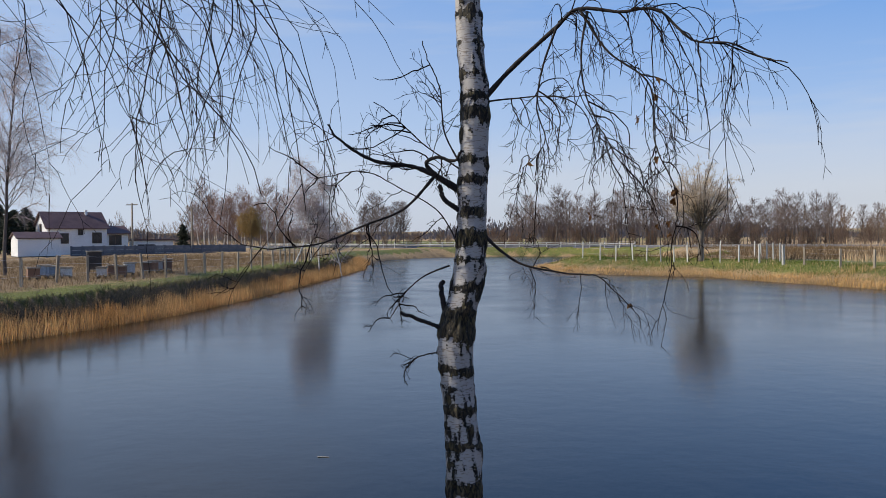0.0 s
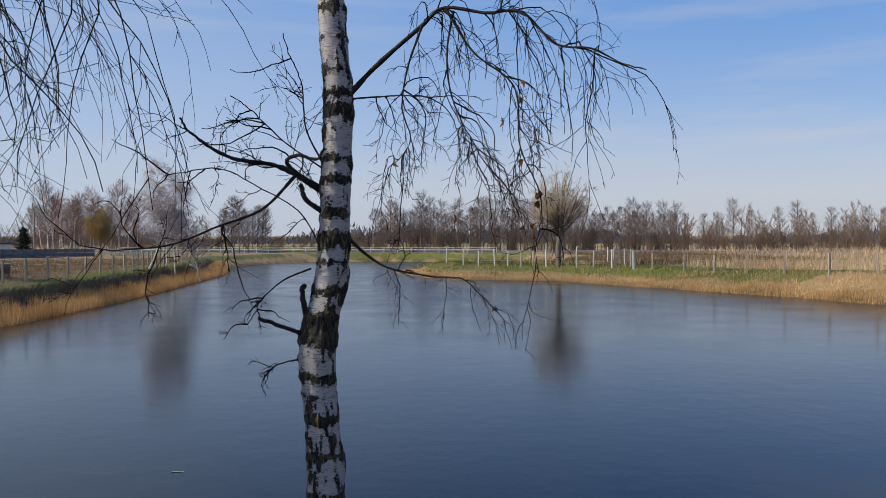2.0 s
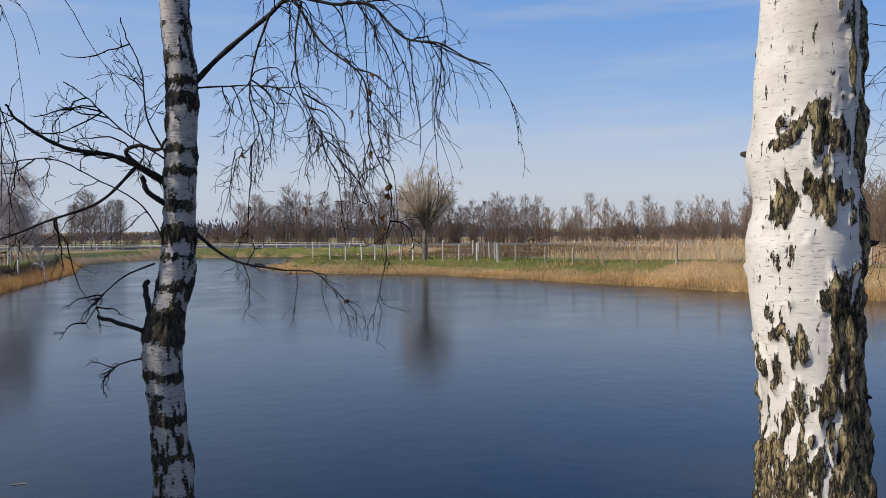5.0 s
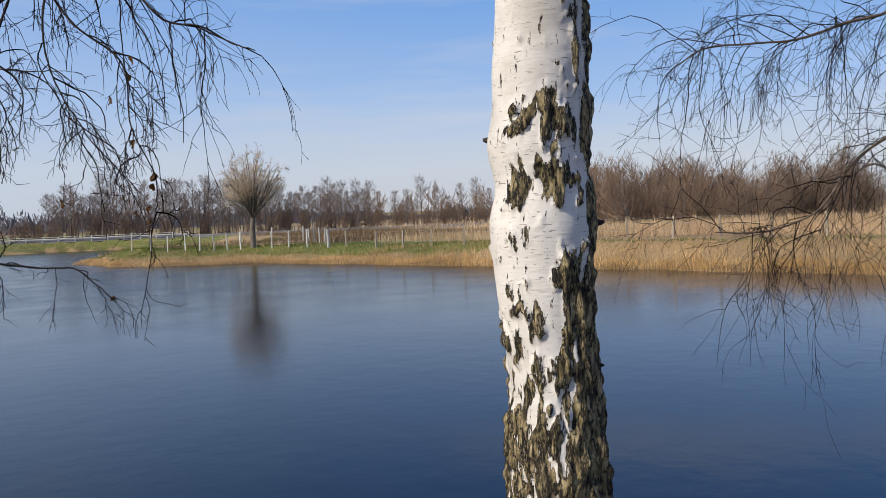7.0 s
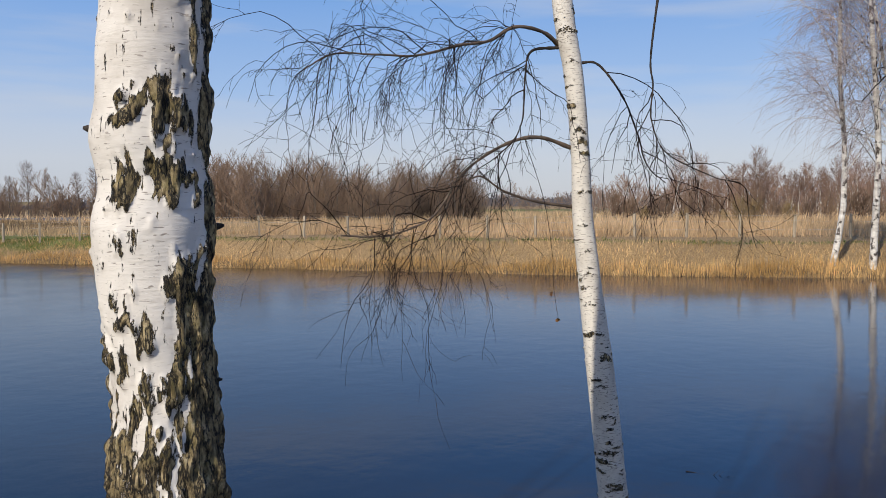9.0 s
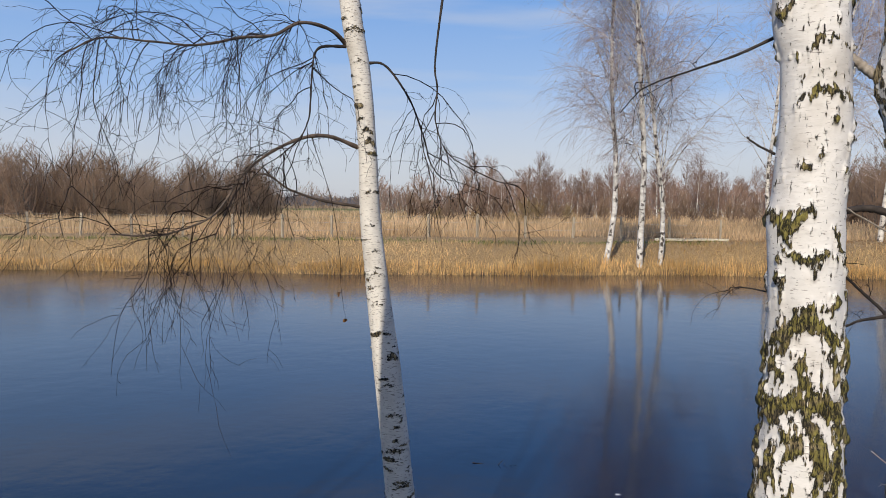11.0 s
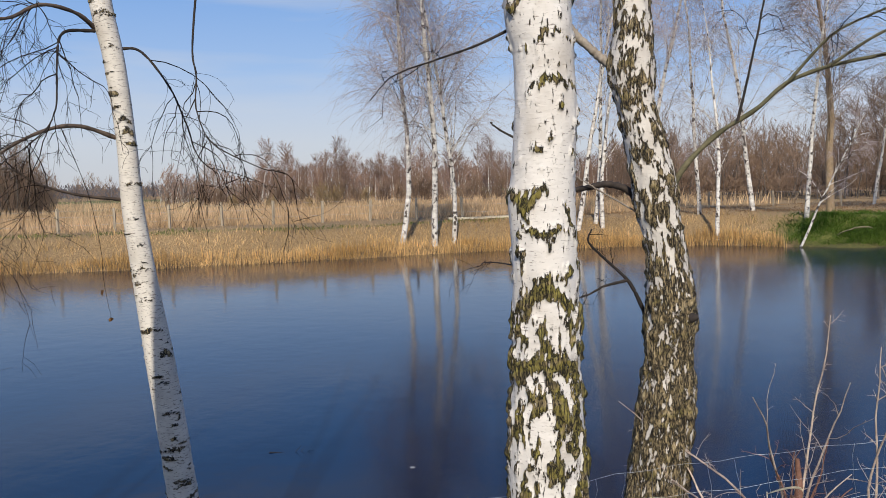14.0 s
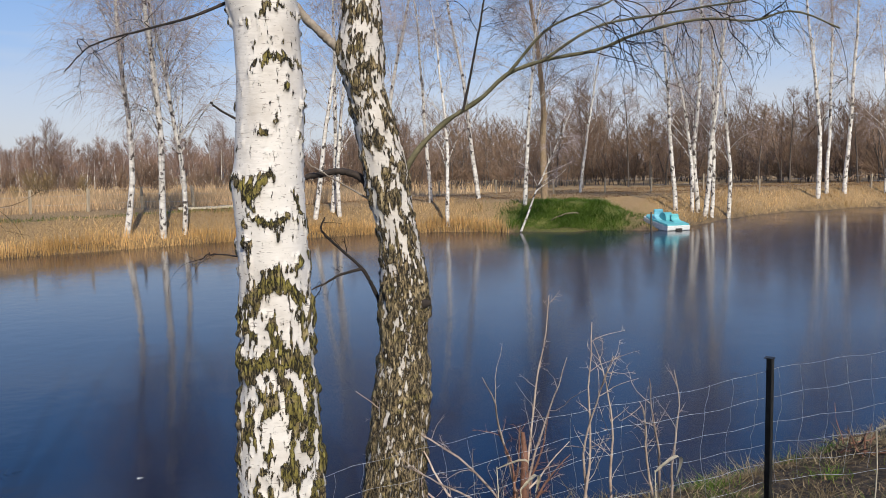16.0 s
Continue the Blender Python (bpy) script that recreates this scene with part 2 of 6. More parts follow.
# sods on the bank face, coloured darker for the shade under its top
M_overhang = surf("shade_darkened_sods", (0.10, 0.085, 0.035), (0.20, 0.16, 0.07), 0.6, 0.9, 0, 8, island=True, vary=0.35)
M_straw_blade = surf("bleached_grass_blades", (0.22, 0.16, 0.085), (0.46, 0.37, 0.22), 2.0, 0.8, 0, 20, island=True, vary=0.5, thin=0.4)
M_dead_leaf = surf("dead_brown_leaves", (0.07, 0.042, 0.022), (0.20, 0.125, 0.065), 3.0, 0.85, 0, 20, island=True, vary=0.5)
M_russet = surf("russet_fallen_leaves", (0.24, 0.13, 0.055), (0.44, 0.27, 0.13), 0.3, 0.85, 0, 8, island=True, vary=0.4, thin=0.4)
M_grove_twig = surf("reddish_birch_twigs", (0.26, 0.155, 0.12), (0.36, 0.235, 0.19), 0.4, 0.9, 0, 20)
M_marsh = surf("dry_marsh_grass", (0.54, 0.36, 0.195), (0.85, 0.62, 0.38), 0.12, 0.8, 0, 4, island=True, vary=0.3, thin=0.4)
M_lush = surf("lush_green_grass_blades", (0.06, 0.12, 0.015), (0.17, 0.25, 0.04), 0.5, 0.7, 0, 6, island=True, vary=0.4, thin=0.4)
M_grass = surf("green_grass_blades", (0.075, 0.125, 0.012), (0.22, 0.25, 0.04), 0.3, 0.7, 0, 6, island=True, vary=0.4, thin=0.4)
M_litter = surf("dead_grass_blades", (0.13, 0.092, 0.045), (0.29, 0.215, 0.11), 0.8, 0.8, 0, 8, island=True, vary=0.4)
M_slope = surf("dull_bank_grass", (0.48, 0.31, 0.135), (0.80, 0.56, 0.29), 0.25, 0.85, 0, 6, island=True, vary=0.35, thin=0.4)
M_weed = surf("dead_brown_weeds", (0.16, 0.105, 0.055), (0.28, 0.19, 0.105), 0.15, 0.85, 0, 6, island=True, vary=0.35, thin=0.4)
M_leaf = surf("withered_leaf", (0.10, 0.045, 0.015), (0.24, 0.11, 0.03), 30, 0.8, 0.3, 90)


def ground_material():
    m, nt, b, co = shell("ground_grass", 0.95)
    big = noise_tex(nt, co, 0.12, (1, 1, 1), 6.0)
    mid = noise_tex(nt, co, 1.3, (1, 1, 1), 6.0)
    fine = noise_tex(nt, co, 14.0, (1, 1, 1), 5.0)
    dry = ramp(nt, fine, [(0.3, (0.24, 0.15, 0.066)), (0.7, (0.58, 0.41, 0.21))])
    green = ramp(nt, fine, [(0.3, (0.085, 0.11, 0.018)), (0.7, (0.25, 0.255, 0.055))])
    at = nt.nodes.new("ShaderNodeAttribute")
    at.attribute_name = "green"
    k = nt.nodes.new("ShaderNodeMath")
    k.operation = 'MULTIPLY_ADD'
    nt.links.new(mid, k.inputs[0])
    k.inputs[1].default_value = 0.7
    nt.links.new(at.outputs["Fac"], k.inputs[2])
    col = mixc(nt, ramp(nt, k.outputs[0], [(0.70, (0, 0, 0)), (0.95, (1, 1, 1))]), dry, green)
    soil = ramp(nt, fine, [(0.32, (0.014, 0.009, 0.005)), (0.52, (0.055, 0.036, 0.018)), (0.75, (0.20, 0.135, 0.065))])
    a2 = nt.nodes.new("ShaderNodeAttribute")
    a2.attribute_name = "soil"
    col = mixc(nt, a2.outputs["Fac"], col, soil)
    col = mixc(nt, 1.0, col, ramp(nt, noise_tex(nt, co, 42.0, (1, 1, 1), 6.0, 0.7), [(0.36, (0.45, 0.45, 0.45)), (0.64, (1.4, 1.36, 1.28))]), 'MULTIPLY')
    col = mixc(nt, 1.0, col, ramp(nt, big, [(0.3, (0.8, 0.8, 0.8)), (0.7, (1.15, 1.12, 1.05))]), 'MULTIPLY')
    nt.links.new(col, b.inputs["Base Color"])
    tiny = noise_tex(nt, co, 60.0, (1, 1, 1), 6.0, 0.7)
    both = nt.nodes.new("ShaderNodeMath")
    both.operation = 'MULTIPLY_ADD'
    nt.links.new(tiny, both.inputs[0])
    both.inputs[1].default_value = 0.7
    nt.links.new(fine, both.inputs[2])
    bumped(nt, b, both.outputs[0], 1.0, 0.06)
    return m


def water_material():
    m, nt, b, co = shell("pond_water", 0.06)
    b.inputs["IOR"].default_value = 1.33
    big = noise_tex(nt, co, 0.15, (1, 1, 1), 4.0)
    deep = ramp(nt, big, [(0.3, (0.0008, 0.0085, 0.028)), (0.7, (0.0013, 0.0105, 0.035))])
    film = noise_tex(nt, co, 0.35, (1.0, 1.0, 1.0), 5.0)
    sep = nt.nodes.new("ShaderNodeSeparateXYZ")
    nt.links.new(co, sep.inputs[0])
    # the open north end is ruffled by the breeze, the stretch before the near birches is glassy
    along_y = nt.nodes.new("ShaderNodeMapRange")
    for k, v in (("From Min", -20.0), ("From Max", 40.0)):
        along_y.inputs[k].default_value = v
    nt.links.new(sep.outputs["Y"], along_y.inputs["Value"])
    open_water = ramp(nt, along_y.outputs[0], [(q, (v, v, v)) for q, v in ((0.0, 0.14), (0.22, 0.12), (0.38, 0.075), (0.55, 0.11), (1.0, 0.20))])
    # reflected sky blue put into the sheltered end's base, fading darker towards the open one
    blue_fade = nt.nodes.new("ShaderNodeMapRange")
    for k, v in (("From Min", -4.0), ("From Max", 8.0)):
        blue_fade.inputs[k].default_value = v
    slant = nt.nodes.new("ShaderNodeMath")
    slant.operation = 'MULTIPLY_ADD'
    nt.links.new(sep.outputs["X"], slant.inputs[0])
    slant.inputs[1].default_value = -0.8
    nt.links.new(sep.outputs["Y"], slant.inputs[2])
    nt.links.new(slant.outputs[0], blue_fade.inputs["Value"])
    nt.links.new(mixc(nt, blue_fade.outputs[0], deep, (0.0012, 0.0016, 0.0013)), b.inputs["Base Color"])
    streak = nt.nodes.new("ShaderNodeMath")
    streak.operation = 'MULTIPLY'
    nt.links.new(open_water, streak.inputs[0])
    nt.links.new(ramp(nt, film, [(0.35, (0.85, 0.85, 0.85)), (0.7, (1.2, 1.2, 1.2))]), streak.inputs[1])
    nt.links.new(streak.outputs[0], b.inputs["Roughness"])
    ripple = noise_tex(nt, co, 1.6, (1, 1, 1), 5.0, 0.6)
    bumped(nt, b, ripple, 0.20, 0.025)
    return m


M_ground = ground_material()
M_water = water_material()

# ---- mesh helpers ----
rng = np.random.default_rng(7)


def mesh_of(name, verts, faces, material=None, smooth=True):
    """A mesh from arrays: verts (n, 3) and a list of face arrays (m, 3) or (m, 4)."""
    me = bpy.data.meshes.new(name)
    verts = np.asarray(verts, dtype=np.float32)
    faces = [np.asarray(q, dtype=np.int32) for q in faces if len(q)]
    idx = np.concatenate([q.ravel() for q in faces])
    sizes = np.concatenate([np.full(len(q), q.shape[1], dtype=np.int32) for q in faces])
    starts = np.concatenate([[0], np.cumsum(sizes)[:-1]]).astype(np.int32)
    me.vertices.add(len(verts))
    me.vertices.foreach_set("co", verts.ravel())
    me.loops.add(len(idx))
    me.loops.foreach_set("vertex_index", idx)
    me.polygons.add(len(sizes))
    me.polygons.foreach_set("loop_start", starts)
    me.polygons.foreach_set("use_smooth", np.full(len(sizes), smooth))
    me.update(calc_edges=True)
    if material:
        me.materials.append(material)
    return me


def attribute(me, name, values):
    a = me.attributes.new(name, 'FLOAT', 'POINT')
    a.data.foreach_set("value", np.asarray(values, dtype=np.float32))


def child(name, me, parent, label=""):
    ob = new(name, me)
    ob.parent = parent
    return tagged(ob, label)


def bm_mesh(name, bm, material):
    me = bpy.data.meshes.new(name)
    bm.to_mesh(me)
    bm.free()
    me.materials.append(material)
    return me


def part(name, bm, material, parent, label=""):
    """Links a bmesh as one mesh object under a thing or a part."""
    return child(name, bm_mesh(name, bm, material), parent, label)


def thing(name, label, category, group="", kind="", at=(0, 0, 0)):
    ob = new(name)
    ob.location = at
    return tagged(ob, label, category, group, kind)


def add_box(bm, lo, hi, bevel=0.0):
    r = bmesh.ops.create_cube(bm, size=1.0)
    for v in r["verts"]:
        v.co = Vector([lo[i] + (v.co[i] + 0.5) * (hi[i] - lo[i]) for i in range(3)])
    if bevel:
        es = list({e for v in r["verts"] for e in v.link_edges})
        bmesh.ops.bevel(bm, geom=es, offset=bevel, segments=2, affect='EDGES', profile=0.6)
    return r


def unit(v):
    return v / np.maximum(np.linalg.norm(v, axis=-1, keepdims=True), 1e-9)


class Tubes:
    """Gathers bent tapering strands and turns them into one mesh."""

    def __init__(self):
        self.v, self.f, self.n = [], [], 0

    def add(self, pts, rad, sides=3):
        pts, rad = np.asarray(pts, float), np.asarray(rad, float)
        if pts.ndim == 2:
            pts, rad = pts[None], rad[None]
        b, n, _ = pts.shape
        tan = unit(np.gradient(pts, axis=1))
        ref = np.where(np.abs(tan[..., 2:3]) > 0.9, [1.0, 0.2, 0.0], [0.0, 0.1, 1.0])
        u = unit(np.cross(tan, ref))
        w = np.cross(tan, u)
        a = np.arange(sides) * 2 * np.pi / sides
        ring = pts[:, :, None] + rad[:, :, None, None] * (np.cos(a)[:, None] * u[:, :, None] + np.sin(a)[:, None] * w[:, :, None])
        self.v.append(ring.reshape(-1, 3))
        base = self.n + np.arange(b)[:, None, None] * n * sides
        i = np.arange(n - 1)[None, :, None] * sides
        j = np.arange(sides)[None, None]
        k = (j + 1) % sides
        q = np.stack([base + i + j, base + i + k, base + i + sides + k, base + i + sides + j], -1)
        self.f.append(q.reshape(-1, 4))
        self.n += b * n * sides
        return self

    def slips(self, start, way, length, width, g):
        """The finest far twigs: one narrow tapering slip each, turned at random."""
        start, way = np.asarray(start, float), unit(np.asarray(way, float))
        b = len(start)
        side = unit(np.cross(way, g.normal(0, 1, (b, 3)))) * width
        tip = start + way * np.asarray(length, float)[:, None]
        self.v.append(np.stack([start - side, start + side, tip + side * 0.5, tip - side * 0.5], 1).reshape(-1, 3))
        self.f.append(self.n + np.arange(b * 4).reshape(-1, 4))
        self.n += b * 4
        return self

    def mesh(self, name, material):
        return mesh_of(name, np.concatenate(self.v), [np.concatenate(self.f)], material)


def strands(start, way, length, n, wiggle, bend, g, pull=(0, 0, -1)):
    """Strands grown step by step: a wandering way, bent towards pull by bend along the strand."""
    start, way = np.asarray(start, float), unit(np.asarray(way, float))
    b = len(start)
    length = np.broadcast_to(np.asarray(length, float), (b,))
    bend = np.broadcast_to(np.asarray(bend, float), (b,))
    pts = [start]
    for i in range(1, n):
        way = unit(way + g.normal(0, wiggle, (b, 3)) + bend[:, None] * np.asarray(pull, float) * (i / n))
        pts.append(pts[-1] + way * (length / (n - 1))[:, None])
    return np.stack(pts, 1)


def taper(b, n, r0, r1):
    k = np.linspace(0, 1, n)
    return np.asarray(r0, float).reshape(-1, 1) * (1 - k) + np.asarray(r1, float).reshape(-1, 1) * k + np.zeros((b, 1))


def shoots(pts, count, lo, hi, spread, g, lift=0.0, flat=0.0):
    """Starts and ways of side shoots along given strands (b, n, 3): count in all."""
    b, n, _ = pts.shape
    which = g.integers(0, b, count)
    at = (lo + (hi - lo) * g.random(count)) * (n - 1)
    i = np.minimum(at.astype(int), n - 2)
    k = (at - i)[:, None]
    p = pts[which, i] * (1 - k) + pts[which, i + 1] * k
    t = unit(pts[which, i + 1] - pts[which, i])
    side = g.normal(0, 1, (count, 3))
    side[:, 2] *= 1 - flat
    side = unit(side - t * np.sum(side * t, 1, keepdims=True))
    s = np.broadcast_to(np.asarray(spread, float), (count,))[:, None]
    way = unit(t * np.cos(s) + side * np.sin(s) + [0, 0, lift])
    return p, way, at / (n - 1)


def smooth_line(points, n):
    """A Catmull-Rom line of n points through the given ones."""
    p = np.asarray(points, float)
    e = np.concatenate([[2 * p[0] - p[1]], p, [2 * p[-1] - p[-2]]])
    s = np.linspace(0, len(p) - 1 - 1e-6, n)
    i = s.astype(int)
    t = (s - i)[:, None]
    a, b, c, d = e[i], e[i + 1], e[i + 2], e[i + 3]
    return 0.5 * (2 * b + (c - a) * t + (2 * a - 5 * b + 4 * c - d) * t ** 2 + (3 * b - a - 3 * c + d) * t ** 3)


# ---- the lie of the land ----
POND = np.array([
    (-16, 8), (-10, 6.5), (-4, 5.5), (0, 5.0), (2.5, 4.7), (4.8, 3.8), (6.3, 2.4), (6.8, 0.3), (6.35, -1.6), (6.4, -3.2), (7.15, -5.4), (7.8, -9),
    (9, -18), (18, -34), (34, -48), (47, -52), (47, -46), (45.4, -40), (43.7, -32), (39.8, -25), (35.8, -20.8), (34.2, -19.2), (34.8, -17.4),
    (36.4, -12), (38.4, -9.6), (38.4, -4.8), (37.4, 0.85), (36.4, 3.4), (34, 8.4), (31.4, 14.6), (29.5, 22), (27.4, 29), (24.6, 39.5),
    (21.2, 49.7), (18.2, 57.5), (13.9, 60.3), (9.6, 65.7), (8.2, 76), (11, 79), (16, 76.5), (20.5, 75.5), (23.5, 80), (26.5, 92), (27, 110), (10, 121), (0, 119), (-6, 111), (-9, 100),
    (-8.9, 89), (-7.9, 74.6), (-8.8, 54), (-9.7, 40), (-10.8, 31), (-12, 26.6), (-13.1, 23.5), (-15, 18), (-17, 12)], float)


def shore_distance(x, y):
    """Metres from the water's edge: positive on land, negative over water."""
    x, y = np.asarray(x, float), np.asarray(y, float)
    best = np.full(x.shape, 1e9)
    inside = np.zeros(x.shape, bool)
    for (ax, ay), (bx, by) in zip(POND, np.roll(POND, -1, 0)):
        dx, dy = bx - ax, by - ay
        t = np.clip(((x - ax) * dx + (y - ay) * dy) / (dx * dx + dy * dy), 0, 1)
        best = np.minimum(best, np.hypot(x - ax - t * dx, y - ay - t * dy))
        inside ^= ((ay > y) != (by > y)) & (x < dx * (y - ay) / (dy if dy else 1e-9) + ax)
    return np.where(inside, -best, best)


def wave(x, y, s, k=0.0):
    return np.sin(x * s + 1.3 + k) * np.cos(y * s * 1.1 + 0.4 + k) + 0.5 * np.sin(x * s * 2.3 + y * s * 1.7 + k)


def height(x, y, s=None):
    x, y = np.asarray(x, float), np.asarray(y, float)
    s = shore_distance(x, y) if s is None else s
    s = s + 0.25 * wave(x, y, 0.9) * np.clip(np.hypot(x, y) / 20, 0.3, 1) * np.where(x < -4, 0.45, 1.0)
    near = np.interp(s, [-6, -1, 0, 0.3, 0.9, 2.2, 4.0, 7, 30], [-1.5, -0.5, -0.03, 0.42, 0.74, 0.98, 1.27, 1.4, 1.4])
    far = np.interp(s, [-6, -1, 0, 0.6, 2.0, 3.2, 4.5, 8, 30], [-1.5, -0.5, -0.03, 0.25, 0.75, 1.22, 1.3, 1.25, 1.1])
    left = np.interp(s, [-6, -1, 0, 1.1, 1.45, 1.65, 1.95, 4.5, 30], [-1.5, -0.5, -0.05, 0.10, 0.32, 0.95, 1.10, 1.2, 1.0])
    k = np.clip((np.hypot(x, y) - 12) / 6, 0, 1)
    lf = np.clip((-x + 2) / 6, 0, 1) * np.clip((94 - y) / 10, 0, 1)
    z = near * (1 - k) + (far * (1 - lf) + left * lf) * k
    land = np.clip(s / 3, 0, 1)
    z = z + land * (0.05 * wave(x, y, 0.35) + 0.025 * wave(x, y, 1.7, 2.0))
    z = z - 0.16 * land * np.clip((y - 38) / 10, 0, 1) * np.clip((84 - y) / 6, 0, 1) * np.clip((x - 4) / 4, 0, 1)
    ramp_w = np.exp(-((y + 18.9) / 1.5) ** 2) * (x > 30) * (x < 42)
    z = z * (1 - ramp_w) + np.minimum(z, 0.20 * s - 0.03) * ramp_w
    off = np.abs((x + 120) * 0.4573 + (y - 193) * 0.8893)
    z = np.where((x < 75) & (y > 70), np.maximum(z, np.interp(off, [0, 3.4, 5.5], [1.4, 1.4, -2])), z)
    d = np.hypot(x, y)
    return z + np.clip((d - 250) / 1500, 0, 1) * 10 * (1 + 0.4 * wave(x, y, 0.004))


def ground_mesh():
    r = np.concatenate([np.arange(0.3, 9, 0.22), np.arange(9, 26, 0.6), np.arange(26, 64, 0.4), np.arange(64, 130, 1.3), np.geomspace(130, 4500, 40)])
    a = np.radians(np.concatenate([np.arange(-34, -2, 0.14), np.arange(-2, 326, 0.56)]))
    x, y = np.outer(r, np.sin(a)), np.outer(r, np.cos(a))
    s = shore_distance(x, y)
    z = height(x, y, s)
    v = np.stack([x, y, z], -1).reshape(-1, 3)
    v = np.concatenate([v, [[0, 0, float(height(0.0, 0.0))]]])
    n, m = len(r), len(a)
    i, j = np.arange(n - 1)[:, None] * m, np.arange(m)[None]
    k = (j + 1) % m
    q = np.stack([i + j, i + k, i + m + k, i + m + j], -1).reshape(-1, 4)[:, ::-1]
    c = np.stack([np.full(m, n * m), (np.arange(m) + 1) % m, np.arange(m)], -1)[:, ::-1]
    me = mesh_of("ground", v, [q, c], M_ground)
    d = np.hypot(x, y)
    top = np.exp(-((s - 3.7) / 0.6) ** 2) * 0.40 + 0.08
    bank = (x > 2) & (y > 40) & (y < 80)
    green = np.where(bank, 0.66 * np.clip((s - 0.9) / 1.2, 0, 1) + 0.10 * wave(x, y, 0.7), top)
    green = np.where((x < -3) & (s > 1.75), 0.66 - 0.42 * np.clip((s - 3.2) / 1.2, 0, 1) + 0.10 * wave(x, y, 0.15), green)
    green = np.where(d > 130, 0.35 + 0.3 * wave(x, y, 0.02), green)
    green = np.where(d < 12, 0.28, green)
    green = np.where((np.abs((x + 120) * 0.4573 + (y - 193) * 0.8893) < 9) & (y > 60) & (s > 0), 0.58, green)
    green = np.where((y > 62) & (x > 8) & (d < 150) & (s > 5), 0.16 + 0.12 * wave(x, y, 0.2), green)
    mound = np.exp(-((x - 37.4) / 2.6) ** 4 - ((y + 15.0) / 3.3) ** 4)
    green = np.maximum(green, mound * 0.9)
    litter = (x > 36) & (y < 3) & (s > 2.5) & (mound < 0.2)
    green = np.where(litter, 0.02 + 0.12 * wave(x, y, 0.4), green)
    soil = np.clip(1 - np.abs(s - 0.2) / 0.5, 0, 1) * 0.8
    soil = np.where(litter, 0.0, soil)
    soil = np.where((d < 12) & (s > 0), np.maximum(soil, 0.95), soil)
    # left bank: bare earth, also darkening the face for its shade; browner field behind
    soil = np.where((x < -3) & (y < 88) & (d > 12), np.maximum(np.clip(1.5 - np.abs(s - 1.1) / 0.6, 0, 1), 0.4 * np.clip((s - 3.6) / 1.0, 0, 1)), soil)
    attribute(me, "green", np.append(green.ravel(), 0.3))
    attribute(me, "soil", np.append(soil.ravel(), 0.0))
    return me


tagged(new("ground", ground_mesh()), "grassy and marshy ground with earthen banks round a pond", "ground", kind="structure")
wx, wy = np.meshgrid(np.linspace(-30, 60, 46), np.linspace(-60, 150, 96))
wi = (np.arange(95)[:, None] * 46 + np.arange(45)[None]).ravel()
tagged(new("water", mesh_of("water", np.stack([wx, wy, wx * 0], -1).reshape(-1, 3), [np.stack([wi, wi + 1, wi + 47, wi + 46], -1)], M_water)),
       "still dark blue pond water with blurred reflections", "pond", kind="structure")


def bearing(deg, dist, z=None):
    """A place on the ground, by its bearing to the right of north and its distance from the lookout."""
    x, y = 0.3 + dist * math.sin(radians(deg)), dist * math.cos(radians(deg))
    return Vector((x, y, float(height(x, y)) if z is None else z))

# ---- birches on the near bank ----
T1 = [
    (0.115, 3.472, 1.877, 0.077),
    (0.113, 3.472, 2.078, 0.076),
    (0.094, 3.472, 2.323, 0.069),
    (0.084, 3.472, 2.543, 0.076),
    (0.1, 3.472, 2.665, 0.071),
    (0.136, 3.471, 2.811, 0.067),
    (0.153, 3.471, 3.005, 0.063),
    (0.161, 3.471, 3.211, 0.062),
    (0.176, 3.47, 3.596, 0.057),
    (0.158, 3.471, 3.78, 0.057),
    (0.146, 3.471, 4.021, 0.053),
]
T2 = [
    (1.709, 1.757, 2.183, 0.133),
    (1.703, 1.762, 2.315, 0.134),
    (1.708, 1.757, 2.474, 0.122),
    (1.699, 1.764, 2.633, 0.123),
    (1.691, 1.771, 2.791, 0.131),
    (1.689, 1.772, 2.948, 0.139),
    (1.694, 1.768, 3.058, 0.128),
    (1.683, 1.777, 3.167, 0.134),
    (1.691, 1.77, 3.26, 0.128),
    (1.699, 1.764, 3.413, 0.127),
    (1.702, 1.762, 3.566, 0.119),
]
T3 = [
    (5.055, 1.9, 1.07, 0.094),
    (5.046, 1.919, 1.369, 0.088),
    (5.031, 1.953, 1.73, 0.086),
    (5.014, 1.991, 2.087, 0.082),
    (4.989, 2.044, 2.578, 0.069),
    (4.972, 2.079, 2.957, 0.062),
    (4.965, 2.094, 3.347, 0.056),
    (4.946, 2.131, 3.798, 0.059),
    (4.921, 2.181, 4.126, 0.063),
]
T4 = [
    (3.869, -0.266, 1.663, 0.164),
    (3.869, -0.266, 1.991, 0.157),
    (3.869, -0.269, 2.236, 0.142),
    (3.869, -0.271, 2.478, 0.137),
    (3.869, -0.269, 2.718, 0.137),
    (3.869, -0.261, 2.955, 0.139),
    (3.869, -0.269, 3.072, 0.133),
    (3.868, -0.282, 3.305, 0.129),
    (3.869, -0.278, 3.536, 0.126),
    (3.869, -0.254, 3.765, 0.136),
]
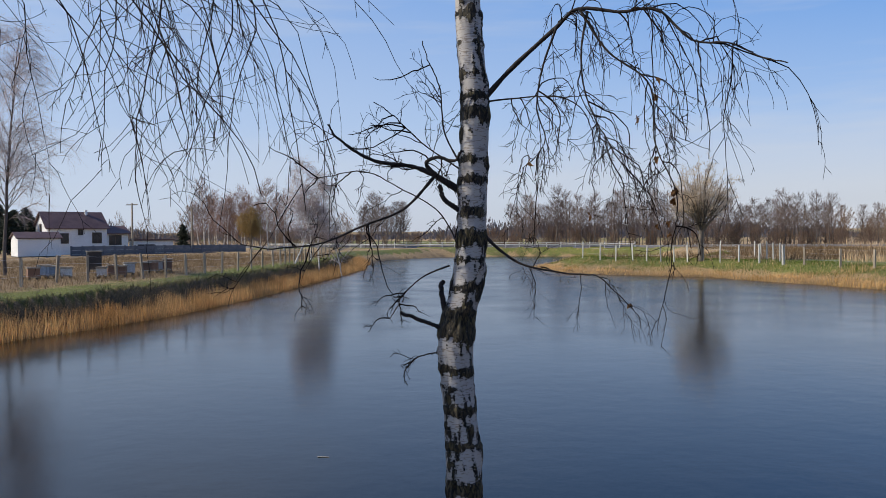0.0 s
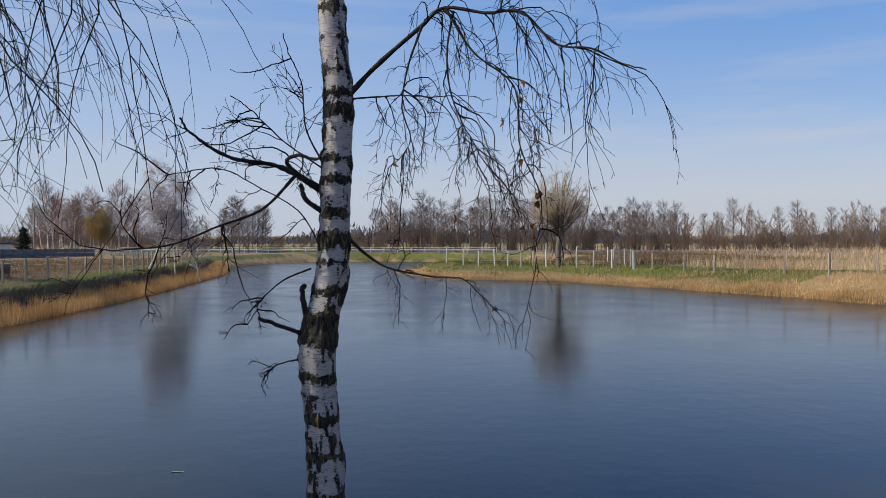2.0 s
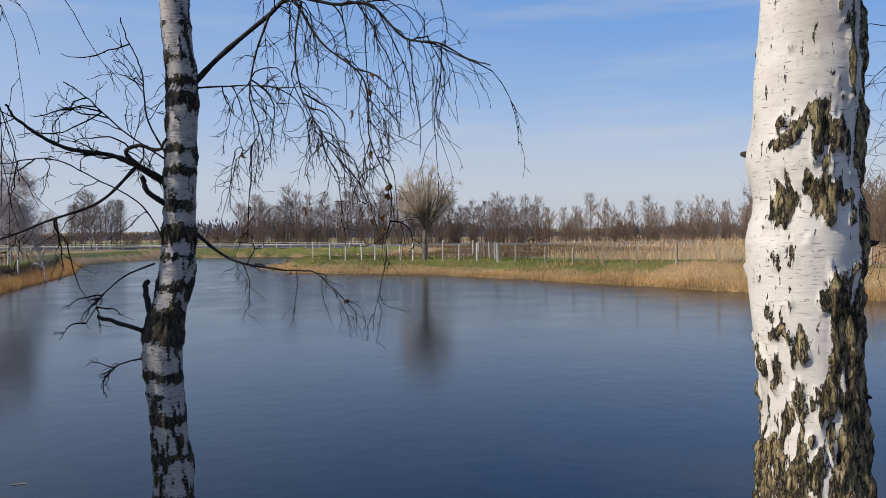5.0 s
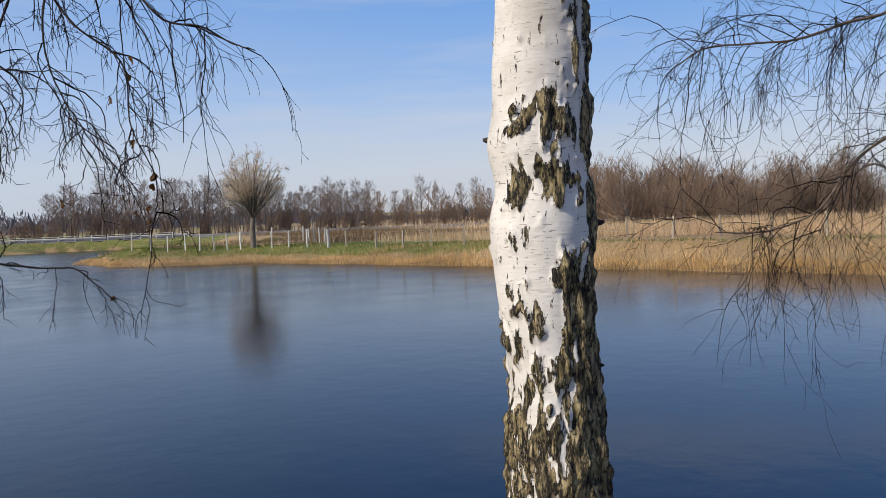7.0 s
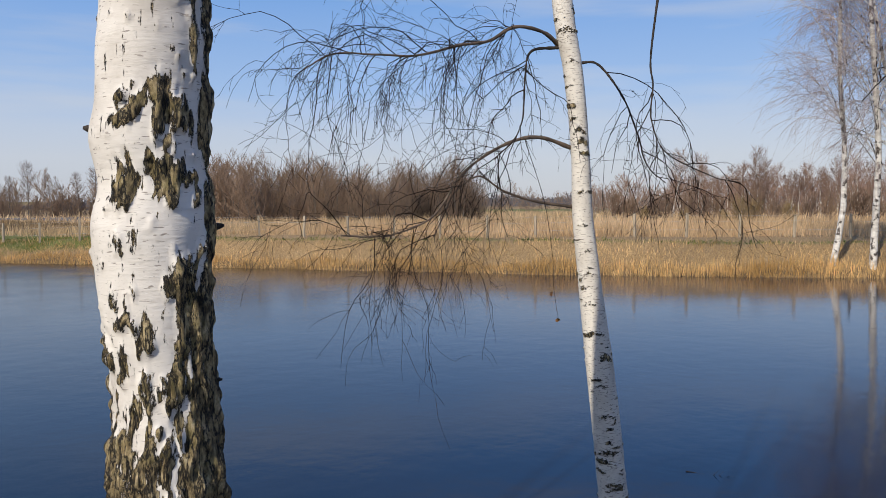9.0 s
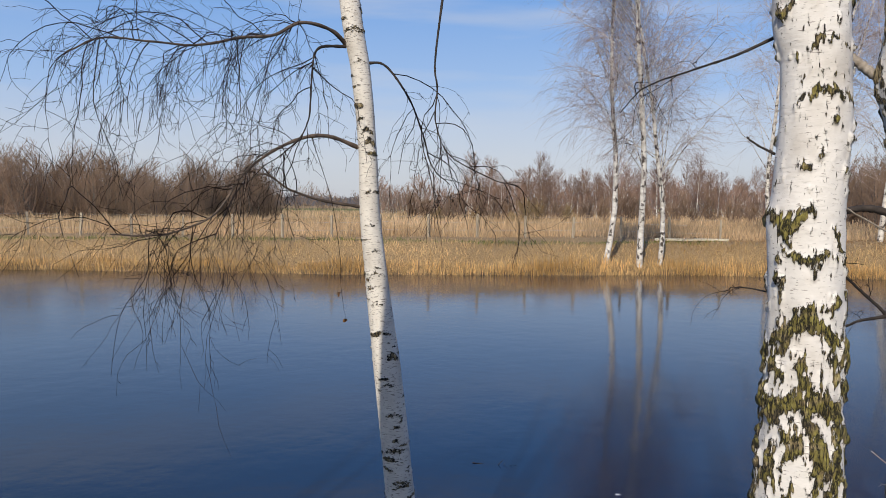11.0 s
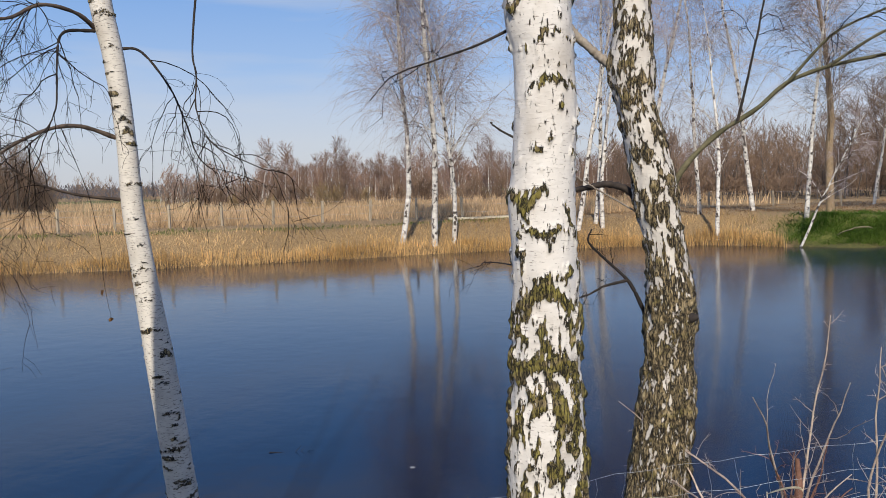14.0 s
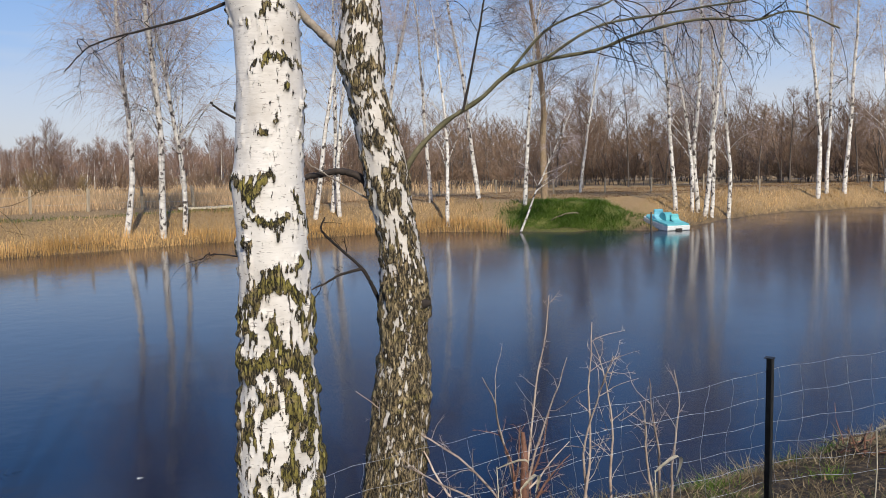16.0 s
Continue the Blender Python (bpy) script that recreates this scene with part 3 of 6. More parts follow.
T5 = [
    (5.425, -0.985, 1.033, 0.184),
    (5.421, -1.008, 1.331, 0.173),
    (5.414, -1.05, 1.691, 0.166),
    (5.414, -1.053, 1.974, 0.131),
    (5.41, -1.072, 2.185, 0.147),
    (5.415, -1.047, 2.568, 0.117),
    (5.422, -1.002, 2.81, 0.127),
    (5.429, -0.963, 3.086, 0.129),
    (5.441, -0.884, 3.429, 0.111),
    (5.445, -0.85, 3.667, 0.131),
    (5.444, -0.86, 3.901, 0.114),
    (5.445, -0.856, 4.101, 0.097),
]
T1_arch = (0.014, 0.002, [(0.208, 3.469, 3.591), (0.326, 3.42, 3.715), (0.51, 3.359, 3.873), (0.595, 3.305, 3.936), (0.752, 3.233, 3.901), (0.879, 3.16, 3.89), (0.988, 3.087, 3.751), (1.099, 3.007, 3.714), (1.185, 2.932, 3.64), (1.239, 2.866, 3.595)])
T1_leafy = (0.006, 0.002, [(0.595, 3.308, 3.937), (0.7, 3.258, 3.75), (0.853, 3.193, 3.601), (0.865, 3.159, 3.374), (0.928, 3.111, 3.184), (0.91, 3.085, 3.042)])
T1_spray = (0.006, 0.002, [(0.629, 3.302, 3.921), (0.604, 3.294, 3.759), (0.612, 3.28, 3.596), (0.664, 3.258, 3.433), (0.748, 3.228, 3.271)])
T1_inner = (0.006, 0.002, [(0.509, 3.351, 3.871), (0.454, 3.389, 3.712), (0.433, 3.421, 3.552), (0.471, 3.447, 3.412), (0.39, 3.486, 3.296)])
T1_flat = (0.005, 0.002, [(0.216, 3.469, 3.586), (0.409, 3.419, 3.595), (0.613, 3.356, 3.591)])
T1_left = (0.018, 0.004, [(0.109, 3.472, 3.205), (-0.012, 3.488, 3.28), (-0.098, 3.501, 3.313), (-0.27, 3.506, 3.344), (-0.416, 3.506, 3.426), (-0.485, 3.512, 3.501)])
T1_curl = (0.012, 0.005, [(0.048, 3.402, 3.232), (-0.034, 3.376, 3.309), (0.014, 3.352, 3.341), (0.084, 3.327, 3.324), (0.107, 3.302, 3.352)])
T1_sweep = (0.008, 0.002, [(0.0, 3.452, 3.267), (-0.131, 3.398, 3.126), (-0.303, 3.334, 3.051), (-0.479, 3.26, 2.983), (-0.644, 3.177, 2.971), (-0.737, 3.104, 2.995)])
T1_hook = (0.012, 0.01, [(0.101, 3.452, 3.121), (0.036, 3.437, 3.17), (0.024, 3.422, 3.233)])
T1_low = (0.009, 0.002, [(0.204, 3.469, 3.017), (0.286, 3.43, 2.939), (0.378, 3.389, 2.885), (0.536, 3.335, 2.85), (0.665, 3.279, 2.841), (0.784, 3.22, 2.73)])
T1_stub = (0.01, 0.008, [(0.043, 3.472, 2.607), (-0.066, 3.486, 2.647), (-0.147, 3.497, 2.679)])
T1_snag = (0.014, 0.01, [(0.039, 3.472, 2.689), (0.027, 3.487, 2.749), (0.018, 3.502, 2.797)])
T1_twig = (0.004, 0.002, [(0.057, 3.452, 2.764), (0.099, 3.442, 2.933), (0.023, 3.432, 3.102), (-0.119, 3.418, 3.199), (-0.307, 3.394, 3.294), (-0.492, 3.359, 3.269)])
T1_up = (0.005, 0.002, [(0.11, 3.472, 3.316), (0.038, 3.449, 3.464), (0.023, 3.426, 3.652), (-0.054, 3.401, 3.837)])
T1_haze = (0.004, 0.002, [(0.109, 3.472, 3.297), (-0.048, 3.498, 3.41), (-0.171, 3.519, 3.524), (-0.27, 3.538, 3.602)])
T1_foot = (0.004, 0.002, [(0.043, 3.472, 2.514), (-0.068, 3.485, 2.493), (-0.149, 3.497, 2.431)])
T1_leftlow = (0.005, 0.002, [(0.058, 3.472, 2.884), (-0.053, 3.514, 2.834), (-0.142, 3.554, 2.758), (-0.208, 3.593, 2.655)])
T3_arm = (0.015, 0.004, [(4.941, 2.143, 3.341), (4.792, 2.264, 3.398), (4.649, 2.364, 3.378), (4.487, 2.482, 3.283), (4.341, 2.565, 3.156), (4.236, 2.584, 3.035), (4.116, 2.621, 2.919), (3.924, 2.743, 2.841), (3.706, 2.879, 2.839)])
T3_low = (0.012, 0.003, [(4.95, 2.123, 2.982), (4.766, 2.301, 3.019), (4.602, 2.421, 3.08), (4.456, 2.502, 3.164), (4.306, 2.58, 3.065), (4.17, 2.632, 2.828)])
T3_high = (0.016, 0.004, [(4.905, 2.212, 3.961), (4.784, 2.253, 4.021), (4.624, 2.356, 4.036), (4.47, 2.439, 3.94), (4.301, 2.535, 3.899), (4.102, 2.661, 3.827), (3.89, 2.785, 3.809), (3.666, 2.903, 3.788), (3.492, 2.955, 3.697)])
T3_drop = (0.012, 0.003, [(4.905, 2.213, 3.944), (4.762, 2.318, 3.909), (4.678, 2.312, 3.736), (4.593, 2.31, 3.441), (4.439, 2.417, 3.248)])
T3_right = (0.01, 0.003, [(4.958, 2.108, 3.848), (5.012, 1.995, 3.834), (5.071, 1.863, 3.635), (5.102, 1.79, 3.432), (5.125, 1.731, 3.226), (5.161, 1.638, 3.122)])
T3_thread = (0.0025, 0.001, [(4.70, 2.33, 3.39), (4.80, 2.25, 3.02), (4.82, 2.21, 2.72), (4.815, 2.195, 2.47), (4.809, 2.163, 2.31)])
T3_hang = (0.008, 0.002, [(4.772, 1.537, 4.233), (4.753, 1.585, 3.802), (4.757, 1.574, 3.647), (4.756, 1.578, 3.46), (4.788, 1.494, 3.271), (4.869, 1.256, 3.141), (4.91, 1.119, 3.101)])
T4_left = (0.008, 0.002, [(4.01, -0.146, 3.684), (3.964, 0.001, 3.611), (3.912, 0.144, 3.556), (3.857, 0.26, 3.513), (3.799, 0.369, 3.462), (3.746, 0.429, 3.385)])
T4_stub = (0.006, 0.004, [(4.01, -0.151, 3.216), (4.058, -0.085, 3.258), (4.106, -0.029, 3.294)])
T4_lowtwig = (0.004, 0.002, [(4.01, -0.138, 2.658), (4.056, -0.036, 2.669), (4.1, 0.058, 2.641)])
T5_fork = (0.032, 0.024, [(5.578, -0.778, 3.707), (5.589, -0.673, 3.791), (5.598, -0.56, 3.907), (5.604, -0.466, 4.037)])
T5_limb = (0.022, 0.004, [(5.482, -1.089, 2.963), (5.423, -1.179, 3.121), (5.345, -1.339, 3.284), (5.254, -1.526, 3.409), (5.167, -1.674, 3.547), (5.053, -1.876, 3.615), (4.907, -2.124, 3.651), (4.778, -2.301, 3.72), (4.587, -2.566, 3.767), (4.417, -2.758, 3.726), (4.276, -2.888, 3.746), (4.118, -3.028, 3.624)])
T5_up = (0.01, 0.005, [(5.255, -1.422, 3.344), (5.241, -1.474, 3.587), (5.221, -1.542, 3.94), (5.207, -1.592, 4.161)])
T5_rise = (0.01, 0.004, [(5.132, -1.663, 3.543), (5.033, -1.835, 3.754), (4.941, -1.969, 3.834), (4.821, -2.153, 3.892), (4.695, -2.324, 3.975)])
T5_second = (0.01, 0.004, [(5.022, -1.83, 3.601), (4.847, -2.064, 3.758), (4.65, -2.302, 3.794), (4.374, -2.63, 3.815), (4.164, -2.804, 3.818)])
T5_elbow = (0.028, 0.016, [(5.511, -0.91, 2.87), (5.509, -0.826, 2.968), (5.51, -0.707, 3.001), (5.507, -0.605, 2.98), (5.502, -0.497, 2.955)])
T5_thin = (0.007, 0.004, [(5.508, -0.925, 2.801), (5.485, -0.703, 2.937), (5.45, -0.52, 3.041)])
T5_dark = (0.017, 0.005, [(5.506, -0.942, 2.171), (5.507, -0.859, 2.352), (5.506, -0.792, 2.442), (5.51, -0.659, 2.569), (5.505, -0.594, 2.657), (5.494, -0.612, 2.726)])
T5_dark_b = (0.012, 0.004, [(5.502, -0.825, 2.403), (5.507, -0.686, 2.367), (5.506, -0.582, 2.314), (5.501, -0.513, 2.294)])


def sm(a, b, v):
    t = np.clip((v - a) / (b - a), 0, 1)
    return t * t * (3 - 2 * t)


def chevron(z, across, zc, width, drop, thick):
    """An eyebrow-shaped scar: 1 inside, 0 outside; across is the way round the trunk in metres."""
    w = np.abs(across)
    mid = zc - drop * w
    t = thick * (1 - 0.5 * w / width)
    return sm(-0.012, 0.03, t - np.abs(z - mid)) * sm(-0.01, 0.025, width - w)


def rough_noise(p, seed):
    return np.array([noise.fractal(Vector(q) + Vector((seed, 0, 0)), 1.0, 2.0, 3) for q in p])


def trunk_thing(name, label, rows, style, material, sides, step, seed, top=9.5, foot=0.35, teeth=1.0):
    """A birch trunk along a bent line with tapering girth, its scars and corky fissures standing in relief."""
    rows = np.array(rows)
    lo, hi = rows[0], rows[-1]
    k = max(0.0, lo[2] - foot)
    low = [(lo[0] + 0.01, lo[1], foot - 0.25, lo[3] * 1.35), (lo[0], lo[1], foot + 0.25 * k, lo[3] * 1.12)]
    d = (hi[:2] - rows[-4][:2]) / (hi[2] - rows[-4][2])
    high = [(hi[0] + d[0] * h, hi[1] + d[1] * h, hi[2] + h, hi[3] * (1 - 0.75 * h / (top - hi[2]))) for h in (0.8, 2.0, 3.6, top - hi[2])]
    line = np.concatenate([low, rows, high])
    span = smooth_line(line, 900)
    zs = np.concatenate([np.arange(foot - 0.2, hi[2] + 0.15, step), np.arange(hi[2] + 0.15, top, 0.12)])
    c = np.stack([np.interp(zs, span[:, 2], span[:, i]) for i in range(4)], -1)
    th = np.linspace(0, 2 * np.pi, sides + 1)[:-1]
    face = math.atan2(-c[0, 1], 0.35 - c[0, 0])
    T, Z = np.meshgrid(th, zs)
    Rr = np.repeat(c[:, 3:4], sides, 1)
    across = (np.mod(T - face + np.pi, 2 * np.pi) - np.pi) * Rr
    pts = np.stack([np.cos(T) * Rr, np.sin(T) * Rr, Z], -1).reshape(-1, 3)
    f1 = 0.75 * rough_noise(pts * (24, 24, 9), seed).reshape(T.shape) + 0.45 * rough_noise(pts * (64, 64, 17), seed + 5).reshape(T.shape)
    fing = rough_noise(pts * (58, 58, 10), seed + 11).reshape(T.shape)
    f2 = rough_noise(pts * (9, 9, 26), seed + 31).reshape(T.shape)
    f3 = rough_noise(pts * (7, 7, 5), seed + 77).reshape(T.shape)
    cork, moss = style(T, Z + 0.032 * teeth * fing * np.clip(Rr / 0.12, 0.3, 1), across, Rr, f1, f2, f3)
    cork, moss = np.clip(cork, 0, 1), np.clip(moss, 0, 1)
    R2 = Rr * (1 + 0.03 * f3) + cork * (0.006 + 0.015 * np.clip(f1, -0.6, 0.9) + 0.016 * np.clip(fing, -0.6, 0.8)) * np.clip(Rr / 0.12, 0.35, 1.2)
    v = np.stack([np.interp(Z, zs, c[:, 0]) + R2 * np.cos(T), np.interp(Z, zs, c[:, 1]) + R2 * np.sin(T), Z], -1).reshape(-1, 3)
    org = Vector((c[0, 0], c[0, 1], foot))
    n, m = T.shape
    i, j = np.arange(n - 1)[:, None] * m, np.arange(m)[None]
    q = np.stack([i + j, i + (j + 1) % m, i + m + (j + 1) % m, i + m + j], -1).reshape(-1, 4)
    me = mesh_of("trunk", v - np.array(org), [q], material)
    attribute(me, "cork", cork.ravel())
    attribute(me, "moss", moss.ravel())
    tree = thing(name, label, "tree", "birches on the near bank", at=org)
    child("trunk", me, tree)
    return tree, c


def style_banded(T, Z, A, R, f1, f2, f3):
    band = np.zeros_like(Z)
    for zc, th, wob in ((1.55, .05, .3), (1.78, .03, .2), (1.92, .05, .3), (2.12, .03, .2), (2.27, .028, .2), (2.36, .012, .2), (2.44, .03, .2), (2.64, .10, .4),
                        (2.80, .03, .2), (2.91, .02, .1), (3.0, .05, .2), (3.105, .028, .15), (3.25, .034, .2), (3.335, .026, .2), (3.53, .05, .2),
                        (3.60, .03, .2), (3.70, .012, .1), (3.83, .012, .1), (3.95, .03, .2), (4.12, .02, .2)):
        band = np.maximum(band, sm(-0.012, 0.026, th * 0.85 - np.abs(Z - zc - 0.03 * f3 * wob * 3) + 0.028 * f1))
    low = sm(3.0, 1.9, Z)
    cork = np.maximum(band, sm(-0.10, 0.55, f1 + 0.12 * low - 0.10 + 0.18 * sm(0.0, 0.05, A)) * 0.9)
    moss = sm(0.0, 0.5, f2 + 0.1) * sm(0.3, 0.9, cork) * 0.12
    return cork, moss


def style_old(T, Z, A, R, f1, f2, f3):
    right = sm(0.0, 0.09, A + 0.03 * f3)
    low = sm(2.98, 2.75, Z + 0.06 * f3)
    foot = sm(2.95, 2.25, Z)
    cork = sm(-0.12, 0.50, f1 + 0.68 * foot + 0.80 * right * low + 0.10 * right - 0.36 - 0.15 * sm(-0.05, -0.12, A) * (1 - foot))
    for zc, ac, w, dr, th in ((3.27, 0.02, .115, .75, .052), (3.06, -0.06, .045, .55, .060), (3.06, 0.035, .055, -.5, .075), (2.93, -0.075, .016, .4, .045), (2.92, -0.04, .015, .4, .045), (3.22, 0.035, .03, .3, .07), (2.84, 0.06, .03, .3, .06), (2.78, -0.10, .018, .3, .05), (2.70, -0.02, .022, .6, .05), (2.50, -0.07, .025, .5, .06), (2.46, 0.03, .02, .3, .05), (2.33, -0.08, .03, .5, .05), (3.45, 0.11, .02, .2, .12), (3.56, -0.05, .010, .2, .03),
                              (2.63, -0.085, .022, .5, .06), (2.55, -0.035, .02, .3, .05), (2.40, -.01, .05, .3, .022), (3.62, 0.01, .03, .2, .075), (3.74, -0.03, .018, .2, .06),
                              (3.74, -0.08, .014, .2, .06), (2.26, -.02, .05, .6, .04), (3.50, 0.09, .03, .2, .018)):
        cork = np.maximum(cork, chevron(Z + 0.035 * f1, A - ac, zc, w, dr, th) * 1.0)
    # cork all round the right edge, partly to darken the trunk's shaded side
    cork = np.maximum(cork, sm(0.135, 0.165, A + 0.025 * f1 + 0.02 * f3))
    moss = sm(0.35, 0.8, cork) * sm(-0.1, 0.5, f2 + 0.05) * 0.22 * sm(0.16, 0.12, A)
    return cork, moss


def style_young(T, Z, A, R, f1, f2, f3):
    cork = sm(0.38, 0.75, f2 + 0.35 * sm(1.9, 0.9, Z))
    for zc, ac, w, dr, th in ((4.05, .02, .05, .6, .018), (3.86, 0, .05, .5, .014), (3.45, .01, .055, .7, .022), (3.38, 0.02, .05, .6, .03), (3.08, .0, .04, .5, .015),
                              (2.88, 0, .05, .3, .012), (2.72, .02, .04, .4, .014), (2.58, 0, .07, .2, .014), (2.4, -.02, .04, .3, .012), (2.22, .03, .05, .3, .014),
                              (2.08, .05, .05, .5, .03), (1.9, 0, .06, .2, .012), (1.72, .02, .07, .2, .016), (1.5, 0, .08, .2, .02), (1.3, .02, .08, .3, .02)):
        cork = np.maximum(cork, chevron(Z + 0.012 * f1, A - ac, zc, w, dr, th))
    moss = sm(0.3, 0.9, cork) * sm(0.1, 0.6, f1) * 0.3
    return cork, moss


def style_mossy(T, Z, A, R, f1, f2, f3):
    low = sm(3.05, 2.2, Z)
    cork = sm(-0.08, 0.6, f1 + 0.52 * low - 0.34 + 0.12 * sm(0.03, 0.12, A))
    for zc, ac, w, dr, th in ((3.62, .06, .11, .5, .02), (3.44, .05, .14, .45, .028), (3.16, -.02, .035, .1, .03), (2.92, -.08, .12, -.7, .05), (2.80, .0, .1, -.6, .03),
                              (2.60, .0, .16, .8, .05), (2.3, .02, .15, .6, .05), (3.72, -.1, .05, -.8, .04)):
        cork = np.maximum(cork, chevron(Z + 0.02 * f1, A - ac, zc, w, dr, th))
    moss = sm(0.3, 0.8, cork) * sm(-0.45, 0.15, f2 + 0.25 * sm(0, 0.1, A)) * 0.92
    return cork, moss


def style_corky(T, Z, A, R, f1, f2, f3):
    low = sm(2.7, 2.1, Z)
    cork = sm(-0.25, 0.60, f1 + 0.34 * low + 0.17 + 0.1 * f3)
    moss = sm(0.3, 0.9, cork) * sm(0.2, 0.7, f2 + 0.1 * f3) * 0.35
    return cork, moss


def twig_sprays(line, count, length, g, droop, r=0.0022, side=2.2, fine=5, wiggle=0.2, lo=0.25, hi=1.0):
    """Crooked hanging twigs along a branch line, each with finer side twigs."""
    tb = Tubes()
    p, way, at = shoots(line[None], count, lo, hi, g.uniform(0.5, 1.35, count), g)
    ln = length * g.uniform(0.35, 1.2, count)
    s = strands(p, way, ln, 11, wiggle, droop * g.uniform(0.25, 1.3, count), g)
    rr = r * g.uniform(0.6, 1.3, count)
    tb.add(s, taper(count, 11, rr, rr * 0.4), 4)
    n2 = int(count * fine)
    p, way, at = shoots(s, n2, 0.08, 0.98, g.uniform(0.4, 1.1, n2), g)
    ln2 = length * 0.42 * g.uniform(0.15, 1.2, n2)
    s2 = strands(p, way, ln2, 7, wiggle, droop * 0.6 * g.uniform(-0.1, 1.3, n2), g)
    tb.add(s2, taper(n2, 7, np.full(n2, r * 0.55), np.full(n2, r * 0.33)), 3)
    n3 = int(n2 * side)
    p, way, at = shoots(s2, n3, 0.1, 1.0, g.uniform(0.5, 1.1, n3), g)
    s3 = strands(p, way, length * 0.12 * g.uniform(0.15, 1.3, n3), 3, 0.15, 0.2, g)
    tb.add(s3, taper(n3, 3, np.full(n3, r * 0.42), np.full(n3, r * 0.3)), 3)
    return tb


def limb(tree, spec, seed, material=None, sprays=0, length=0.5, droop=0.6, fine=5, side=2.0, r=0.0028, lo=0.25, hi=1.0, label=""):
    """A branch through a few points with its twigs hanging from it."""
    g = np.random.default_rng(seed)
    r0, r1, pts = spec
    line = smooth_line(np.array(pts), 40) - np.array(tree.location)
    kink = np.cumsum(g.normal(0, 0.003, line.shape), 0) * np.linspace(0, 1, 40)[:, None]
    line = line + (kink - kink.mean(0)) * np.linspace(0, 1, 40)[:, None]
    rad = r0 + (r1 - r0) * np.linspace(0, 1, 40) ** 0.55
    rad = rad * (1 + 0.10 * np.sin(np.arange(40) * 1.9 + seed) + g.normal(0, 0.05, 40))
    ob = child("branch", Tubes().add(line, rad, 8).mesh("branch", material or M_cork), tree, label)
    if sprays:
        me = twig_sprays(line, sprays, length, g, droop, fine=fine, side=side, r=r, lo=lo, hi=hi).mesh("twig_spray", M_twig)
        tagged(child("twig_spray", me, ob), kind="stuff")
    return ob


birch_one, _ = trunk_thing("birch_tree", "slim birch trunk greyed for shade with black bands and bare twigs", T1, style_banded, M_birch_a, 72, 0.008, 3.0, teeth=0.3)
limb(birch_one, T1_arch, 11, sprays=32, length=0.58, droop=1.7, fine=4, lo=0.22, hi=0.80)
limb(birch_one, T1_leafy, 12, sprays=14, length=0.40, droop=0.9)
limb(birch_one, T1_spray, 13, sprays=14, length=0.40, droop=0.9)
limb(birch_one, T1_inner, 14, sprays=12, length=0.38, droop=0.9)
limb(birch_one, T1_flat, 15, sprays=8, length=0.3, droop=0.5)
limb(birch_one, T1_left, 16, sprays=9, length=0.28, droop=0.05, fine=3)
limb(birch_one, T1_curl, 17, sprays=6, length=0.25, droop=0.1, fine=3)
limb(birch_one, T1_sweep, 18, sprays=12, length=0.3, droop=0.2, fine=3)
limb(birch_one, T1_hook, 19)
limb(birch_one, T1_low, 20, sprays=12, length=0.24, droop=0.35, fine=4, r=0.002)
limb(birch_one, T1_stub, 21)
limb(birch_one, T1_snag, 22)
limb(birch_one, T1_twig, 23, sprays=9, length=0.25, droop=0.1, fine=3)
limb(birch_one, T1_up, 24, sprays=7, length=0.25, droop=-0.1, fine=3)
limb(birch_one, T1_haze, 25, sprays=8, length=0.28, droop=0.0, fine=3)
limb(birch_one, T1_foot, 26, sprays=7, length=0.10, droop=0.3, fine=3)
limb(birch_one, T1_leftlow, 27, sprays=8, length=0.14, droop=0.3, fine=3)

birch_two, _ = trunk_thing("birch_tree", "thick sunlit white birch trunk with black mossy scars", T2, style_old, M_birch_b, 128, 0.006, 9.0)

birch_three, _ = trunk_thing("birch_tree", "slender leaning cream-white birch with weeping twigs", T3, style_young, M_birch_c, 64, 0.008, 15.0, teeth=0.3)
limb(birch_three, T3_arm, 31, M_brown_branch, sprays=24, length=0.95, droop=0.85, r=0.0025, fine=6, label="arching branch with weeping twigs")
limb(birch_three, T3_low, 32, M_brown_branch, sprays=12, length=1.1, droop=0.95, r=0.0025, fine=6)
limb(birch_three, T3_high, 33, M_brown_branch, sprays=50, length=0.8, droop=0.75, r=0.0026, fine=7)
limb(birch_three, T3_drop, 34, sprays=14, length=0.65, droop=0.7, r=0.0026, fine=6)
limb(birch_three, T3_right, 35, sprays=11, fine=4, length=0.8, droop=0.9, r=0.0026)
limb(birch_three, T3_thread, 37, M_twig)
limb(birch_three, T3_hang, 36, sprays=12, fine=4, length=0.65, droop=0.9, r=0.0027)

birch_four, _ = trunk_thing("birch_tree", "stout white birch trunk with green moss in its fissures", T4, style_mossy, M_birch_d, 112, 0.007, 21.0)
limb(birch_four, T4_left, 41, sprays=5, length=0.32, droop=0.7, fine=3, side=1.2, r=0.0018)
limb(birch_four, T4_stub, 42)
limb(birch_four, T4_lowtwig, 43, sprays=3, length=0.25, droop=0.6, fine=3, side=1.0, r=0.0016)

